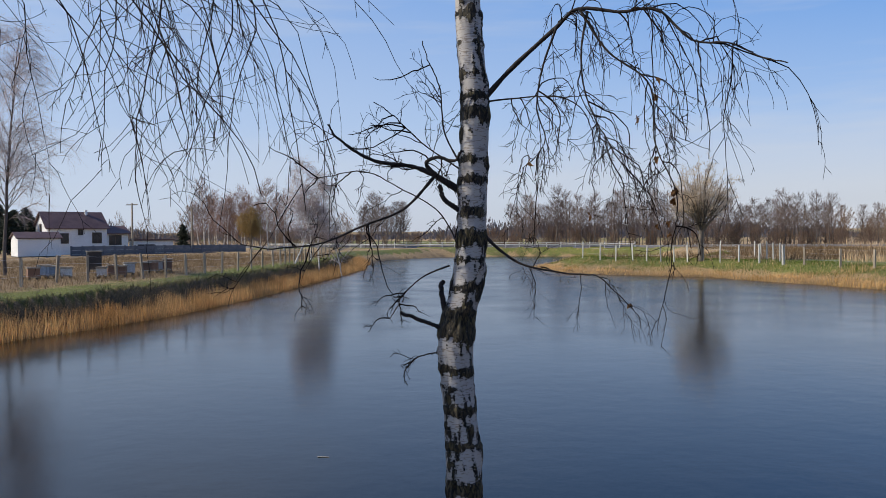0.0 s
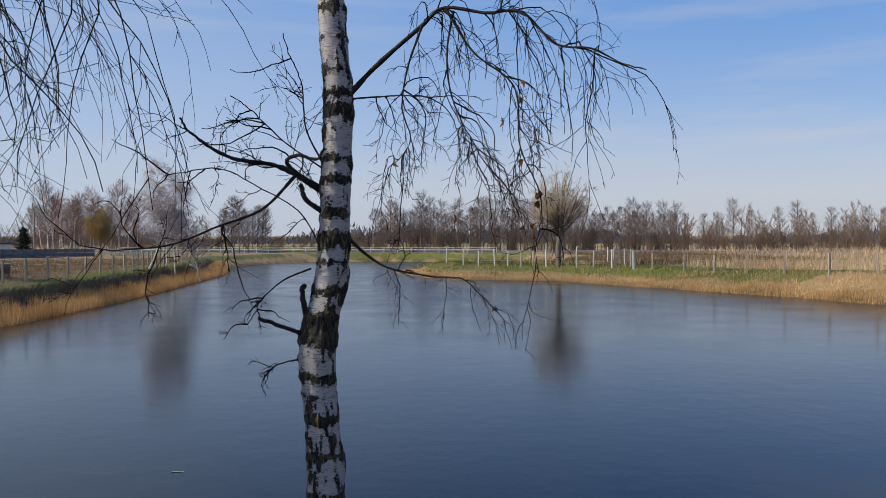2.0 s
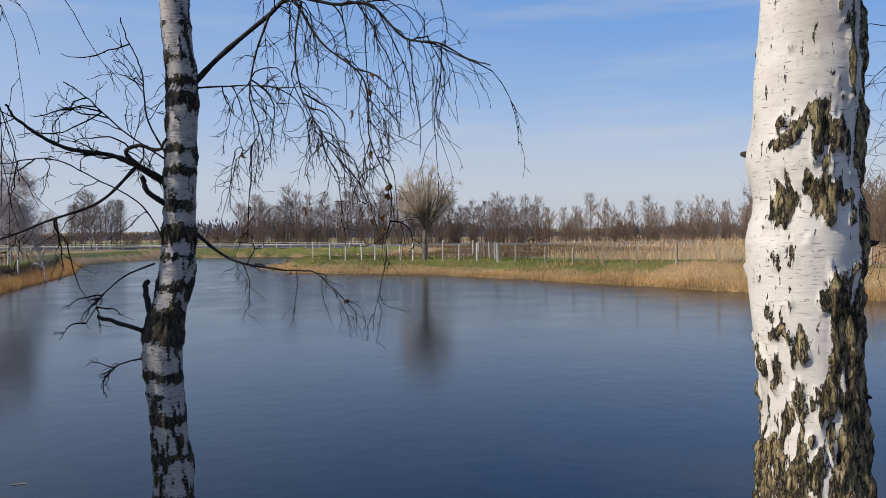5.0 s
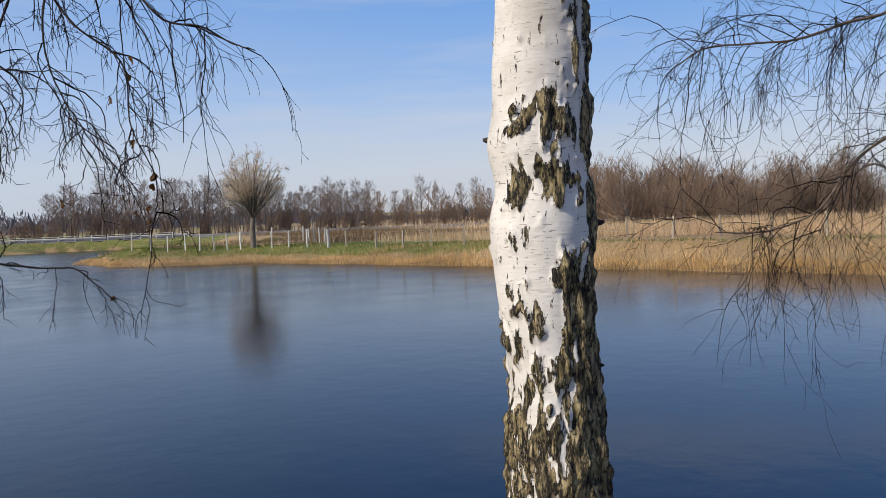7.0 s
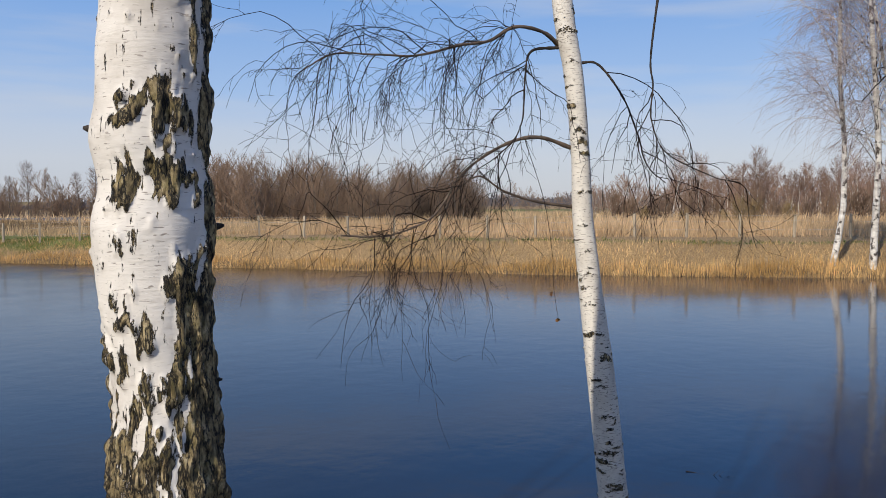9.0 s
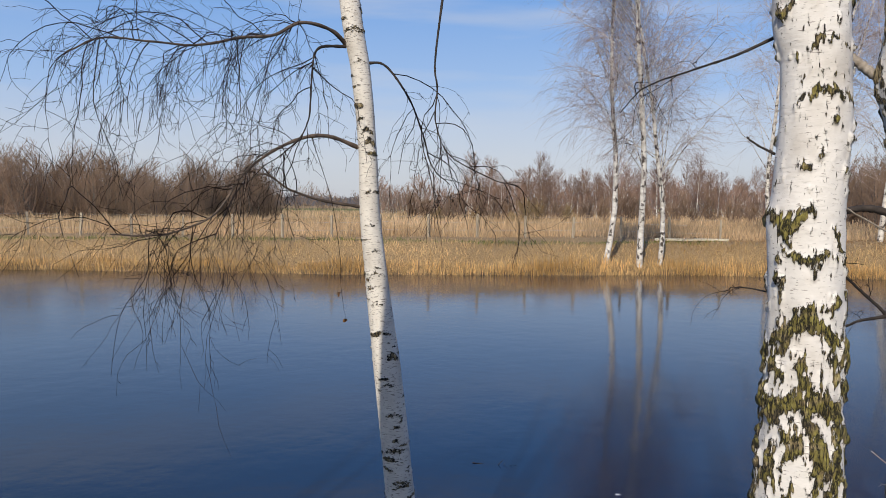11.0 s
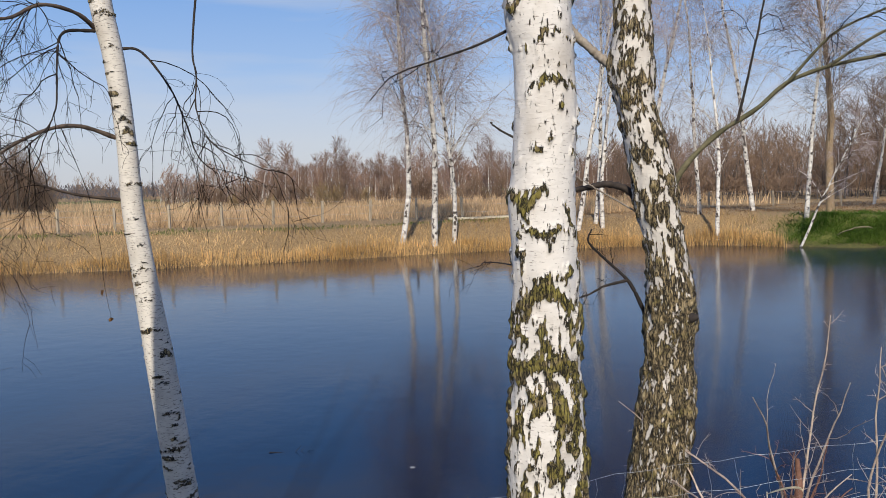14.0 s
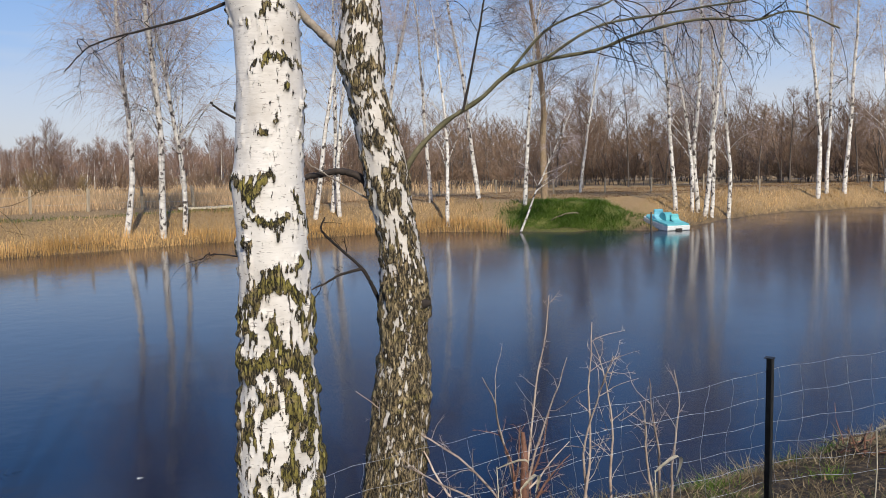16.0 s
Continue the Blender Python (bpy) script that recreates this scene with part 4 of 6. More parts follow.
birch_five, _ = trunk_thing("birch_tree", "gnarled birch trunk with corky fissured bark and low limbs", T5, style_corky, M_birch_e, 96, 0.008, 27.0)
limb(birch_five, T5_fork, 51, M_pale_branch)
limb(birch_five, T5_limb, 52, M_olive, sprays=16, length=0.5, droop=0.5, fine=4, lo=0.5, label="long olive-green limb reaching over the water")
limb(birch_five, T5_up, 53, sprays=5, length=0.4, droop=0.2, fine=3)
limb(birch_five, T5_rise, 54, M_olive, sprays=12, length=0.5, droop=0.3, fine=4)
limb(birch_five, T5_second, 55, M_olive, sprays=20, length=0.5, droop=0.6, fine=4)
limb(birch_five, T5_elbow, 56)
limb(birch_five, T5_thin, 57, M_pale_branch)
limb(birch_five, T5_dark, 58, sprays=4, length=0.15, droop=0.3, fine=2)
limb(birch_five, T5_dark_b, 59, sprays=4, length=0.15, droop=0.3, fine=2)

# ---- far trees ----


def crown_points(g, n, k, z0, z1, wide):
    """Limb ends spread through a round crown: k runs from its foot to its top, wide is its reach there."""
    a = g.uniform(0, 2 * np.pi, n)
    r = wide * np.sqrt(g.uniform(0.05, 1.0, n))
    return np.stack([r * np.cos(a), r * np.sin(a), z0 + (z1 - z0) * k], -1)


def reaching(trunk, to, slope, g):
    """Rising limbs that leave a stem below their ends and curve up to them."""
    n = len(to)
    out = np.hypot(to[:, 0] - trunk[len(trunk) // 2, 0], to[:, 1] - trunk[len(trunk) // 2, 1])
    za = np.clip(to[:, 2] - slope * out - 0.2, trunk[1, 2], trunk[-2, 2])
    p = np.stack([np.interp(za, trunk[:, 2], trunk[:, i]) for i in range(3)], -1)
    mid = p + (to - p) * [0.62, 0.62, 0.36] + g.normal(0, 0.03, (n, 3)) * out[:, None]
    s = np.linspace(0, 1, 7)[None, :, None]
    return p[:, None] * (1 - s) ** 2 + 2 * mid[:, None] * s * (1 - s) + to[:, None] * s ** 2


def tree_meshes(kind, h, seed, detail=1.0, fat=1.0, girth=1.0):
    """Trunk and crown meshes of a bare tree standing at the origin."""
    g = np.random.default_rng(seed)
    tr, cr = Tubes(), Tubes()
    if kind == "birch":
        t = strands([[0, 0, -0.3]], [[g.normal(0, .05), g.normal(0, .05), 1]], h + 0.3, 14, 0.05, -0.03, g)
        tr.add(t, taper(1, 14, [(0.0072 * h + 0.015) * girth], [0.012 * girth]), 8)
        n1 = int(54 * detail) + 6
        p, w, k = shoots(t, n1, 0.22, 0.97, g.uniform(0.4, 1.0, n1), g, 0.2)
        b1 = strands(p, w, h * 0.34 * (1.1 - k) * g.uniform(0.4, 1.25, n1) + 0.4, 7, 0.09, 0.16, g)
        tr.add(b1, taper(n1, 7, 0.026 * (1.2 - k), np.full(n1, .006)), 4)
        n2, n3 = int(780 * detail), int(4800 * detail)
        p, w, k = shoots(b1, n2, 0.15, 1.0, g.uniform(0.4, 0.9, n2), g)
        b2 = strands(p, w, h * 0.085 * g.uniform(0.5, 1.3, n2), 4, 0.12, 0.45, g)
        cr.add(b2, taper(n2, 4, np.full(n2, .007 * fat), np.full(n2, .003 * fat)), 3)
        p, w, k = shoots(b2, n3, 0.1, 1.0, g.uniform(0.3, 0.9, n3), g)
        w = w + [0, 0, -0.55]
        cr.slips(p, w, h * 0.065 * g.uniform(0.4, 1.4, n3), .0034 * fat, g)
    elif kind == "alder":
        t = strands([[0, 0, -0.3]], [[0, 0, 1]], h + 0.3, 10, 0.03, -0.02, g)
        tr.add(t, taper(1, 10, [0.008 * h + 0.03], [0.015]), 5)
        n1, n2 = int(110 * detail), int(1700 * detail)
        k = g.uniform(0.0, 1.0, n1) ** 0.85
        wide = 0.19 * h * np.sin(np.pi * np.clip(0.14 + 0.80 * k, 0, 1)) ** 0.5
        b1 = reaching(t[0], crown_points(g, n1, k, 0.34 * h, 0.97 * h, wide), 0.75, g)
        cr.add(b1, taper(n1, 7, np.full(n1, .018), np.full(n1, .007)), 3)
        p, w, k = shoots(b1, n2, 0.3, 1.0, g.uniform(0.2, 1.2, n2), g, 0.15)
        cr.slips(p, w, h * 0.06 * g.uniform(0.4, 1.3, n2), .0078, g)
    elif kind == "willow":
        t = strands([[0, 0, -0.3]], [[0.03, 0, 1]], h * 0.37, 6, 0.05, 0, g)
        tr.add(t, taper(1, 6, [0.030 * h], [0.021 * h]), 8)
        n1 = 70
        to = unit(g.normal(0, 1, (n1, 3)) + [0, 0, 0.05]) * g.uniform(0.25, 1.0, (n1, 1)) ** 0.45
        to = to * [0.32 * h, 0.32 * h, 0.26 * h] + [0, 0, 0.66 * h]
        p = t[0, -1] - np.array([0, 0, 1]) * g.uniform(0, 0.08 * h, (n1, 1))
        rise = np.linalg.norm(to - p, axis=1)[:, None]
        mid = p + (to - p) * [0.55, 0.55, 0.42] + rise * g.normal(0, 0.06, (n1, 3)) + rise * [0, 0, 0.06]
        s = np.linspace(0, 1, 9)[None, :, None]
        b1 = p[:, None] * (1 - s) ** 2 + 2 * mid[:, None] * s * (1 - s) + to[:, None] * s ** 2
        tr.add(b1, taper(n1, 9, np.full(n1, .0078 * h), np.full(n1, .0016 * h)), 5)
        n2, n3, n4 = 520, 2400, 9500
        p, w, k = shoots(b1, n2, 0.50, 1.0, g.uniform(0.3, 1.2, n2), g, 0.05)
        b2 = strands(p, w, h * 0.095 * g.uniform(0.5, 1.2, n2), 5, 0.1, -0.05, g)
        cr.add(b2, taper(n2, 5, np.full(n2, .014), np.full(n2, .006)), 3)
        p, w, k = shoots(b2, n3, 0.2, 1.0, g.uniform(0.3, 1.0, n3), g, 0.1)
        b3 = strands(p, w, h * 0.045 * g.uniform(0.5, 1.2, n3), 3, 0.12, -0.05, g)
        cr.add(b3, taper(n3, 3, np.full(n3, .008), np.full(n3, .005)), 3)
        p, w, k = shoots(b3, n4, 0.1, 1.0, g.uniform(0.3, 1.0, n4), g, 0.1)
        cr.slips(p, w, h * 0.04 * g.uniform(0.5, 1.2, n4), .0062, g)
    elif kind == "weeper":
        t = strands([[0, 0, -0.3]], [[0.03, 0, 1]], h * 0.75, 8, 0.06, 0, g)
        tr.add(t, taper(1, 8, [0.022 * h], [0.010 * h]), 7)
        n1, n2 = 40, 4200
        p, w, k = shoots(t, n1, 0.4, 1.0, g.uniform(0.5, 1.1, n1), g, 0.4)
        b1 = strands(p, w, h * 0.42 * g.uniform(0.6, 1.2, n1), 7, 0.1, 0.15, g)
        tr.add(b1, taper(n1, 7, np.full(n1, .045), np.full(n1, .012)), 4)
        p, w, k = shoots(b1, n2, 0.2, 1.0, g.uniform(0.4, 1.2, n2), g)
        b2 = strands(p, w, h * 0.22 * g.uniform(0.3, 1.3, n2), 4, 0.06, 1.2, g)
        cr.add(b2, taper(n2, 4, np.full(n2, .010), np.full(n2, .006)), 3)
    elif kind == "scrub":
        n0 = 9
        st = np.stack([g.normal(0, h * 0.15, n0), g.normal(0, h * 0.15, n0), np.full(n0, -0.2)], -1)
        w = np.stack([g.normal(0, .16, n0), g.normal(0, .16, n0), np.ones(n0)], -1)
        t = strands(st, w, h * g.uniform(0.6, 0.98, n0), 8, 0.05, -0.05, g)
        tr.add(t, taper(n0, 8, np.full(n0, .0062 * h), np.full(n0, .008)), 4)
        n1, n2 = int(110 * detail), int(2000 * detail)
        k = g.uniform(0.0, 1.0, n1)
        wide = 0.40 * h * np.sqrt(np.clip(1 - (1.5 * k - 0.62) ** 2 / 0.8, 0.05, 1))
        to = crown_points(g, n1, k, 0.14 * h, h, wide)
        own = g.integers(0, n0, n1)
        b1 = np.concatenate([reaching(t[i], to[own == i], 0.9, g) for i in range(n0)])
        n1 = len(b1)
        cr.add(b1, taper(n1, 7, np.full(n1, .020), np.full(n1, .008)), 3)
        p, w, k = shoots(b1, n2, 0.2, 1.0, g.uniform(0.2, 0.9, n2), g, 0.25)
        cr.slips(p, w, h * 0.07 * g.uniform(0.4, 1.3, n2), .0150 * fat, g)
    return tr, cr


def far_tree(name, label, kind, h, seed, bark, twigs, group, at, detail=1.0, fat=1.0, girth=1.0):
    tr, cr = tree_meshes(kind, h, seed, detail, fat, girth)
    t = thing(name, label, "tree", group, at=at)
    child("trunk", tr.mesh("trunk", bark), t)
    child("crown", cr.mesh("crown", twigs), t)
    return t


def thicket(name, label, kinds, bark, twigs, places, g, lo=0.5, hi=1.2):
    """Far bushes past counting, in one mesh: stems in the first material, twigs in the second."""
    vs, fs, ms, n = [], [], [], 0
    made = [tree_meshes("scrub", h, seed, 0.42, 1.5) for h, seed in kinds]
    for i, p in enumerate(places):
        a, s = g.uniform(0, 2 * np.pi), g.uniform(lo, hi)
        turn = np.array([[math.cos(a), math.sin(a), 0], [-math.sin(a), math.cos(a), 0], [0, 0, 1]]) * s
        for slot, tb in enumerate(made[i % len(made)]):
            v, f = np.concatenate(tb.v), np.concatenate(tb.f)
            vs.append(v @ turn + np.array(p))
            fs.append(f + n)
            ms.append(np.full(len(f), slot, dtype=np.int32))
            n += len(v)
    me = mesh_of(name, np.concatenate(vs), [np.concatenate(fs)], bark)
    me.materials.append(twigs)
    me.polygons.foreach_set("material_index", np.concatenate(ms))
    return tagged(new(name, me), label, "scrub", kind="stuff")


def set_out(protos, places, g, lean=3.0, lo=0.8, hi=1.15):
    """Puts copies of the given trees at places, each turned, leaned and sized a little."""
    ms = []
    for p in places:
        s = g.uniform(lo, hi)
        ms.append(Matrix.Translation(p) @ pose(0, 0, 0, g.normal(0, lean), g.normal(0, lean), g.uniform(0, 360)) @ Matrix.Diagonal((s, s, s * g.uniform(0.92, 1.08), 1)))
    for i, m in enumerate(ms[len(protos):]):
        copy_thing(protos[i % len(protos)], m)
    for pr, m in zip(protos, ms):
        pr.matrix_basis = m


g_far = np.random.default_rng(21)
O = (0, 0, 0)
# the lone round willow on the headland
far_tree("willow_tree", "round-headed bare willow with a dense yellowish crown", "willow", 8.0, 5, M_willow_bark, M_willow_twig, "", bearing(17.2, 63.5))
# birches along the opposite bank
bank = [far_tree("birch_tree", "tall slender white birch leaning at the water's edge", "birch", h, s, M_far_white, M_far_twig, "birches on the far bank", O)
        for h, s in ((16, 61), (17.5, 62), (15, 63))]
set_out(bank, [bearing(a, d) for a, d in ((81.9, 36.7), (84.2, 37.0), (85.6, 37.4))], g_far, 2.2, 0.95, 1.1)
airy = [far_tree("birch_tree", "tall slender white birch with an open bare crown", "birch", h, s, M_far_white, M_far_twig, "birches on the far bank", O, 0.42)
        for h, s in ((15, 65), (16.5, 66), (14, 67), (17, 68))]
BANK = [(94.3, 39.8), (95.5, 41), (96.0, 40.2), (98.9, 46), (99.9, 48), (102.4, 43), (103.6, 39.6), (105.8, 47), (109.0, 41.5),
        (119.2, 44), (120.3, 44.6), (120.7, 45.2), (121.1, 44.8), (121.5, 45.6), (122.6, 47.5), (128.0, 58), (128.5, 60), (129.5, 61), (131.8, 64), (92.5, 52), (112.8, 58)]
set_out(airy, [bearing(a, d) for a, d in BANK], g_far, 2.2, 0.85, 1.15)
# alders beyond the headland and woods round the marsh
alders = [far_tree("alder_tree", "bare slender alder in a row beyond the pond", "alder", h, s, M_alder_bark, M_alder_twig, "alders beyond the pond", O)
          for h, s in ((8.6, 71), (9.4, 72), (8.0, 73), (9.0, 74))]
row = [bearing(a, 150 + 12 * math.sin(a * 3) + g_far.uniform(-8, 8)) for a in np.linspace(4.5, 18.5, 60)] \
    + [bearing(a, 150 + g_far.uniform(-10, 20)) for a in np.linspace(19, 25.5, 26)] + [bearing(a, g_far.uniform(160, 210)) for a in np.linspace(26, 47, 22)]
set_out(alders, row, g_far, 2.0, 0.75, 1.15)
scrubs = [far_tree("scrub_bush", "brown bare scrub thicket at the marsh edge", "scrub", h, s, M_alder_bark, M_scrub, "scrub round the marsh", O)
          for h, s in ((7, 81), (8, 82), (6.5, 83), (8.5, 84))]
sc = [bearing(a + g_far.normal(0, .3), g_far.uniform(92, 122)) for a in np.linspace(40.0, 58.5, 90)] \
    + [bearing(a + g_far.normal(0, .3), g_far.uniform(76, 108)) for a in np.linspace(97, 134, 90)]
set_out(scrubs, sc, g_far, 5.0, 0.5, 1.2)
far_sc = [bearing(a + g_far.normal(0, .3), g_far.uniform(150, 195)) for a in np.linspace(22, 41, 50)] \
    + [bearing(a, g_far.uniform(170, 260)) for a in np.linspace(58, 76, 30)] + [bearing(a + g_far.normal(0, .3), g_far.uniform(160, 200)) for a in np.linspace(-23, -7, 34)]
thicket("scrub", "brown bare thickets far beyond the marsh and the road", ((7, 85), (8, 86), (6.5, 87)), M_alder_bark, M_scrub, far_sc, g_far, 0.5, 1.15)

# ---- the birch whose twigs hang in from beside the lookout ----
T0 = [(-2.80, 3.12, 1.6, 0.150), (-2.79, 3.13, 2.4, 0.140), (-2.78, 3.18, 3.1, 0.134), (-2.77, 3.38, 4.0, 0.128), (-2.77, 3.42, 4.8, 0.122), (-2.77, 3.43, 5.6, 0.115)]
L_A = (0.016, 0.004, [(-2.76, 3.38, 4.0), (-2.3, 3.2, 4.10), (-1.80, 2.94, 3.96), (-1.51, 3.07, 4.07), (-1.17, 3.13, 4.07), (-0.95, 3.17, 4.06), (-0.72, 3.16, 4.02)])
L_B = (0.014, 0.004, [(-2.76, 3.38, 3.9), (-2.3, 3.1, 4.06), (-1.85, 2.85, 3.99), (-1.58, 2.89, 4.07), (-1.29, 2.88, 4.05), (-1.0, 2.85, 4.0), (-0.83, 2.76, 3.92)])
L_C = (0.016, 0.004, [(-2.76, 3.40, 4.2), (-2.35, 3.3, 4.30), (-1.91, 3.17, 4.24), (-1.47, 3.43, 4.36), (-1.15, 3.58, 4.34), (-0.85, 3.70, 4.30)])
birch_zero, _ = trunk_thing("birch_tree", "weeping birch with long dark hanging twigs beside the lookout", T0, style_young, M_birch_b, 48, 0.02, 33.0, foot=1.0)
limb(birch_zero, L_A, 71, sprays=18, length=1.15, droop=1.0, fine=5, side=1.5, r=0.0032, lo=0.35)
limb(birch_zero, L_B, 72, sprays=14, length=1.1, droop=1.0, fine=5, side=1.5, r=0.0032, lo=0.35)
limb(birch_zero, L_C, 73, sprays=13, length=1.3, droop=1.0, fine=5, side=1.5, r=0.0032, lo=0.35)


def leaf_mesh(g, size):
    bm = bmesh.new()
    n = 7
    cols = []
    for i in range(n):
        k = i / (n - 1)
        w = size * 0.38 * math.sin(math.pi * min(1, k * 0.92 + 0.04)) ** 0.8
        c = Vector((size * 0.18 * math.sin(k * 4 + g.uniform(0, 1)), 0.12 * size * math.sin(3 * k), -size * k))
        cols.append([bm.verts.new(c + Vector((s * w, abs(s) * w * 0.7 + 0.05 * size * g.normal(), 0.06 * size * g.normal()))) for s in (-1, -0.5, 0, 0.5, 1)])
    for a, b in zip(cols, cols[1:]):
        for j in range(4):
            bm.faces.new((a[j], a[j + 1], b[j + 1], b[j]))
    bmesh.ops.solidify(bm, geom=bm.faces[:], thickness=0.0008)
    return bm


g_l = np.random.default_rng(5)
for p in ((0.87, 3.17, 3.62), (0.865, 3.165, 3.56), (0.88, 3.15, 3.31), (0.93, 3.11, 3.19), (0.925, 3.105, 3.15), (0.91, 3.09, 3.06), (0.90, 3.095, 3.02), (0.86, 3.09, 3.05),
          (0.80, 3.20, 3.48), (0.62, 3.27, 3.10), (0.78, 3.22, 2.735), (0.40, 3.40, 3.33)):
    ob = part("leaf", leaf_mesh(g_l, g_l.uniform(0.022, 0.036)), M_leaf, birch_one, "withered brown leaf left on a twig")
    ob.matrix_basis = Matrix.Translation(Vector(p) - birch_one.location) @ pose(0, 0, 0, g_l.uniform(-30, 30), g_l.uniform(-30, 30), g_l.uniform(0, 360))



for p in ((4.815, 2.195, 2.47), (4.809, 2.163, 2.315)):
    ob = part("leaf", leaf_mesh(g_l, 0.03), M_leaf, birch_three, "withered dark leaf left on a twig")
    ob.matrix_basis = Matrix.Translation(Vector(p) - birch_three.location) @ pose(0, 0, 0, g_l.uniform(-30, 30), g_l.uniform(-30, 30), g_l.uniform(0, 360))


def knot(tree, p, way, r, n):
    """A broken-off branch stub with a ragged collar."""
    g = np.random.default_rng(int(r * 1e4) + n)
    d = np.array(way, float) / np.linalg.norm(way)
    line = np.array([np.array(p) - np.array(tree.location) + d * k for k in (-0.02, 0.0, 0.012, 0.024, 0.032)])
    ob = child("branch_stub", Tubes().add(line, np.array([1.5, 1.2, 0.9, 0.75, 0.35]) * r * (1 + g.normal(0, 0.08, 5)), 9).mesh("branch_stub", M_cork), tree)
    return ob


knot(birch_two, (1.605, 1.86, 3.19), (-0.8, 0.6, 0.15), 0.011, 1)
knot(birch_two, (1.785, 1.665, 2.95), (0.75, -0.65, 0.1), 0.010, 2)
knot(birch_two, (1.79, 1.69, 2.56), (0.75, -0.6, -0.1), 0.007, 3)
knot(birch_five, (5.30, -1.18, 2.20), (-0.2, -1, 0.1), 0.026, 5)

# ---- road and barrier ----
M_road = surf("dusty_asphalt", (0.19, 0.18, 0.165), (0.27, 0.25, 0.23), 0.4, 0.9, 0.2, 12)
M_rail = surf("weathered_white_rail", (0.50, 0.48, 0.45), (0.64, 0.62, 0.58), 1.0, 0.6, 0.1, 12)
M_wood = surf("grey_weathered_wood", (0.27, 0.22, 0.16), (0.43, 0.36, 0.27), 3, 0.85, 0.4, 25, (1, 1, 0.15))
M_dark_wood = surf("dark_weathered_wood", (0.06, 0.05, 0.04), (0.13, 0.11, 0.09), 3, 0.85, 0.4, 25, (1, 1, 0.15))
M_concrete = surf("pale_concrete", (0.55, 0.52, 0.46), (0.72, 0.69, 0.63), 2.5, 0.9, 0.3, 25)
M_wire = surf("galvanised_wire", (0.42, 0.42, 0.42), (0.6, 0.6, 0.6), 20, 0.45, 0, 60, metal=0.7)
R0, R1 = Vector((-120, 193, 0)), Vector((70, 95.3, 0))
along = (R1 - R0).normalized()
across_r = Vector((-along.y, along.x, 0))
rv, rf = [], []
N = 96
for i in range(N + 1):
    c = R0.lerp(R1, i / N)
    for o, dz in ((-3.2, -0.35), (-2.7, 0.0), (0, 0.05), (2.7, 0.0), (3.2, -0.35)):
        p = c + across_r * o
        rv.append((p.x, p.y, 1.58 + dz + 0.04 * math.sin(i * 0.4)))
for i in range(N):
    for j in range(4):
        a = i * 5 + j
        rf.append((a, a + 5, a + 6, a + 1))
tagged(new("road", mesh_of("road", rv, [np.array(rf)], M_road)), "pale dusty country road on a low embankment", "road", kind="structure")
barrier = thing("road_barrier", "long weathered white roadside rail on short posts", "barrier")
bm = bmesh.new()
add_box(bm, (-0.055, -0.055, -0.2), (0.055, 0.055, 0.78), 0.01)
post_me = bm_mesh("barrier_post", bm, M_rail)
L = (R1 - R0).length
n_post = 31
rail_a = R0.lerp(R1, 0.47)
for i in range(n_post):
    c = rail_a + along * (i * 2.2) - across_r * 3.05
    ob = child("post", post_me, barrier)
    ob.matrix_basis = pose(c.x, c.y, 1.35, 0, 0, math.degrees(math.atan2(along.y, along.x)))
for h, r in ((1.78, 0.085), (2.06, 0.025)):
    a, b = rail_a - across_r * 3.13, rail_a + along * (2.2 * (n_post - 1)) - across_r * 3.13
    line = np.array([tuple(a.lerp(b, k)[:2]) + (h + 0.02 * math.sin(k * 60),) for k in np.linspace(0, 1, 60)])
    child("rail", Tubes().add(line, np.full(60, r), 6).mesh("rail", M_rail), barrier)


# ---- post and wire fences ----
def post_mesh(h, w, material, g, cap=0.0):
    bm = bmesh.new()
    r = add_box(bm, (-w, -w, -0.3), (w, w, h), w * 0.18)
    for v in bm.verts:
        if v.co.z > h * 0.8:
            v.co.z += v.co.x * g.uniform(-0.3, 0.3) + cap * (w - abs(v.co.x)) * 2
        v.co.x += g.normal(0, w * 0.04)
        v.co.y += g.normal(0, w * 0.04)
    return bm_mesh("post", bm, material)


def set_back(x, y):
    """A post's place, moved outwards until it stands well back from the water."""
    k = 1.0
    while k < 1.3 and float(shore_distance(x * k, y * k)) < 2.9:
        k += 0.005
    return Vector((x * k, y * k, float(height(x * k, y * k))))


def wire_fence(label, places, h, w, material, seed, wires=(0.35, 0.7, 0.95), r=0.004, group=""):
    """Posts at the given places with wires strung between them."""
    g = np.random.default_rng(seed)
    f = thing("fence", label, "fence", group)
    kinds = [post_mesh(h * k, w, material, g, 0.2) for k in (0.94, 1.0, 1.05, 0.98)]
    pts = [set_back(x, y) for x, y in places]
    for i, p in enumerate(pts):
        ob = child("post", kinds[int(g.integers(0, 4))], f)
        ob.matrix_basis = Matrix.Translation(p) @ pose(0, 0, 0, g.normal(0, 1.8), g.normal(0, 1.8), g.uniform(0, 90))
    for k in wires:
        line = []
        for a, b in zip(pts, pts[1:]):
            for t in (0, 0.25, 0.5, 0.75):
                q = a.lerp(b, t)
                line.append((q.x, q.y, q.z + h * k - 0.03 * math.sin(math.pi * t)))
        line.append((*pts[-1][:2], pts[-1].z + h * k))
        child("wire", Tubes().add(np.array(line), np.full(len(line), r), 3).mesh("wire", M_wire), f)
    return f


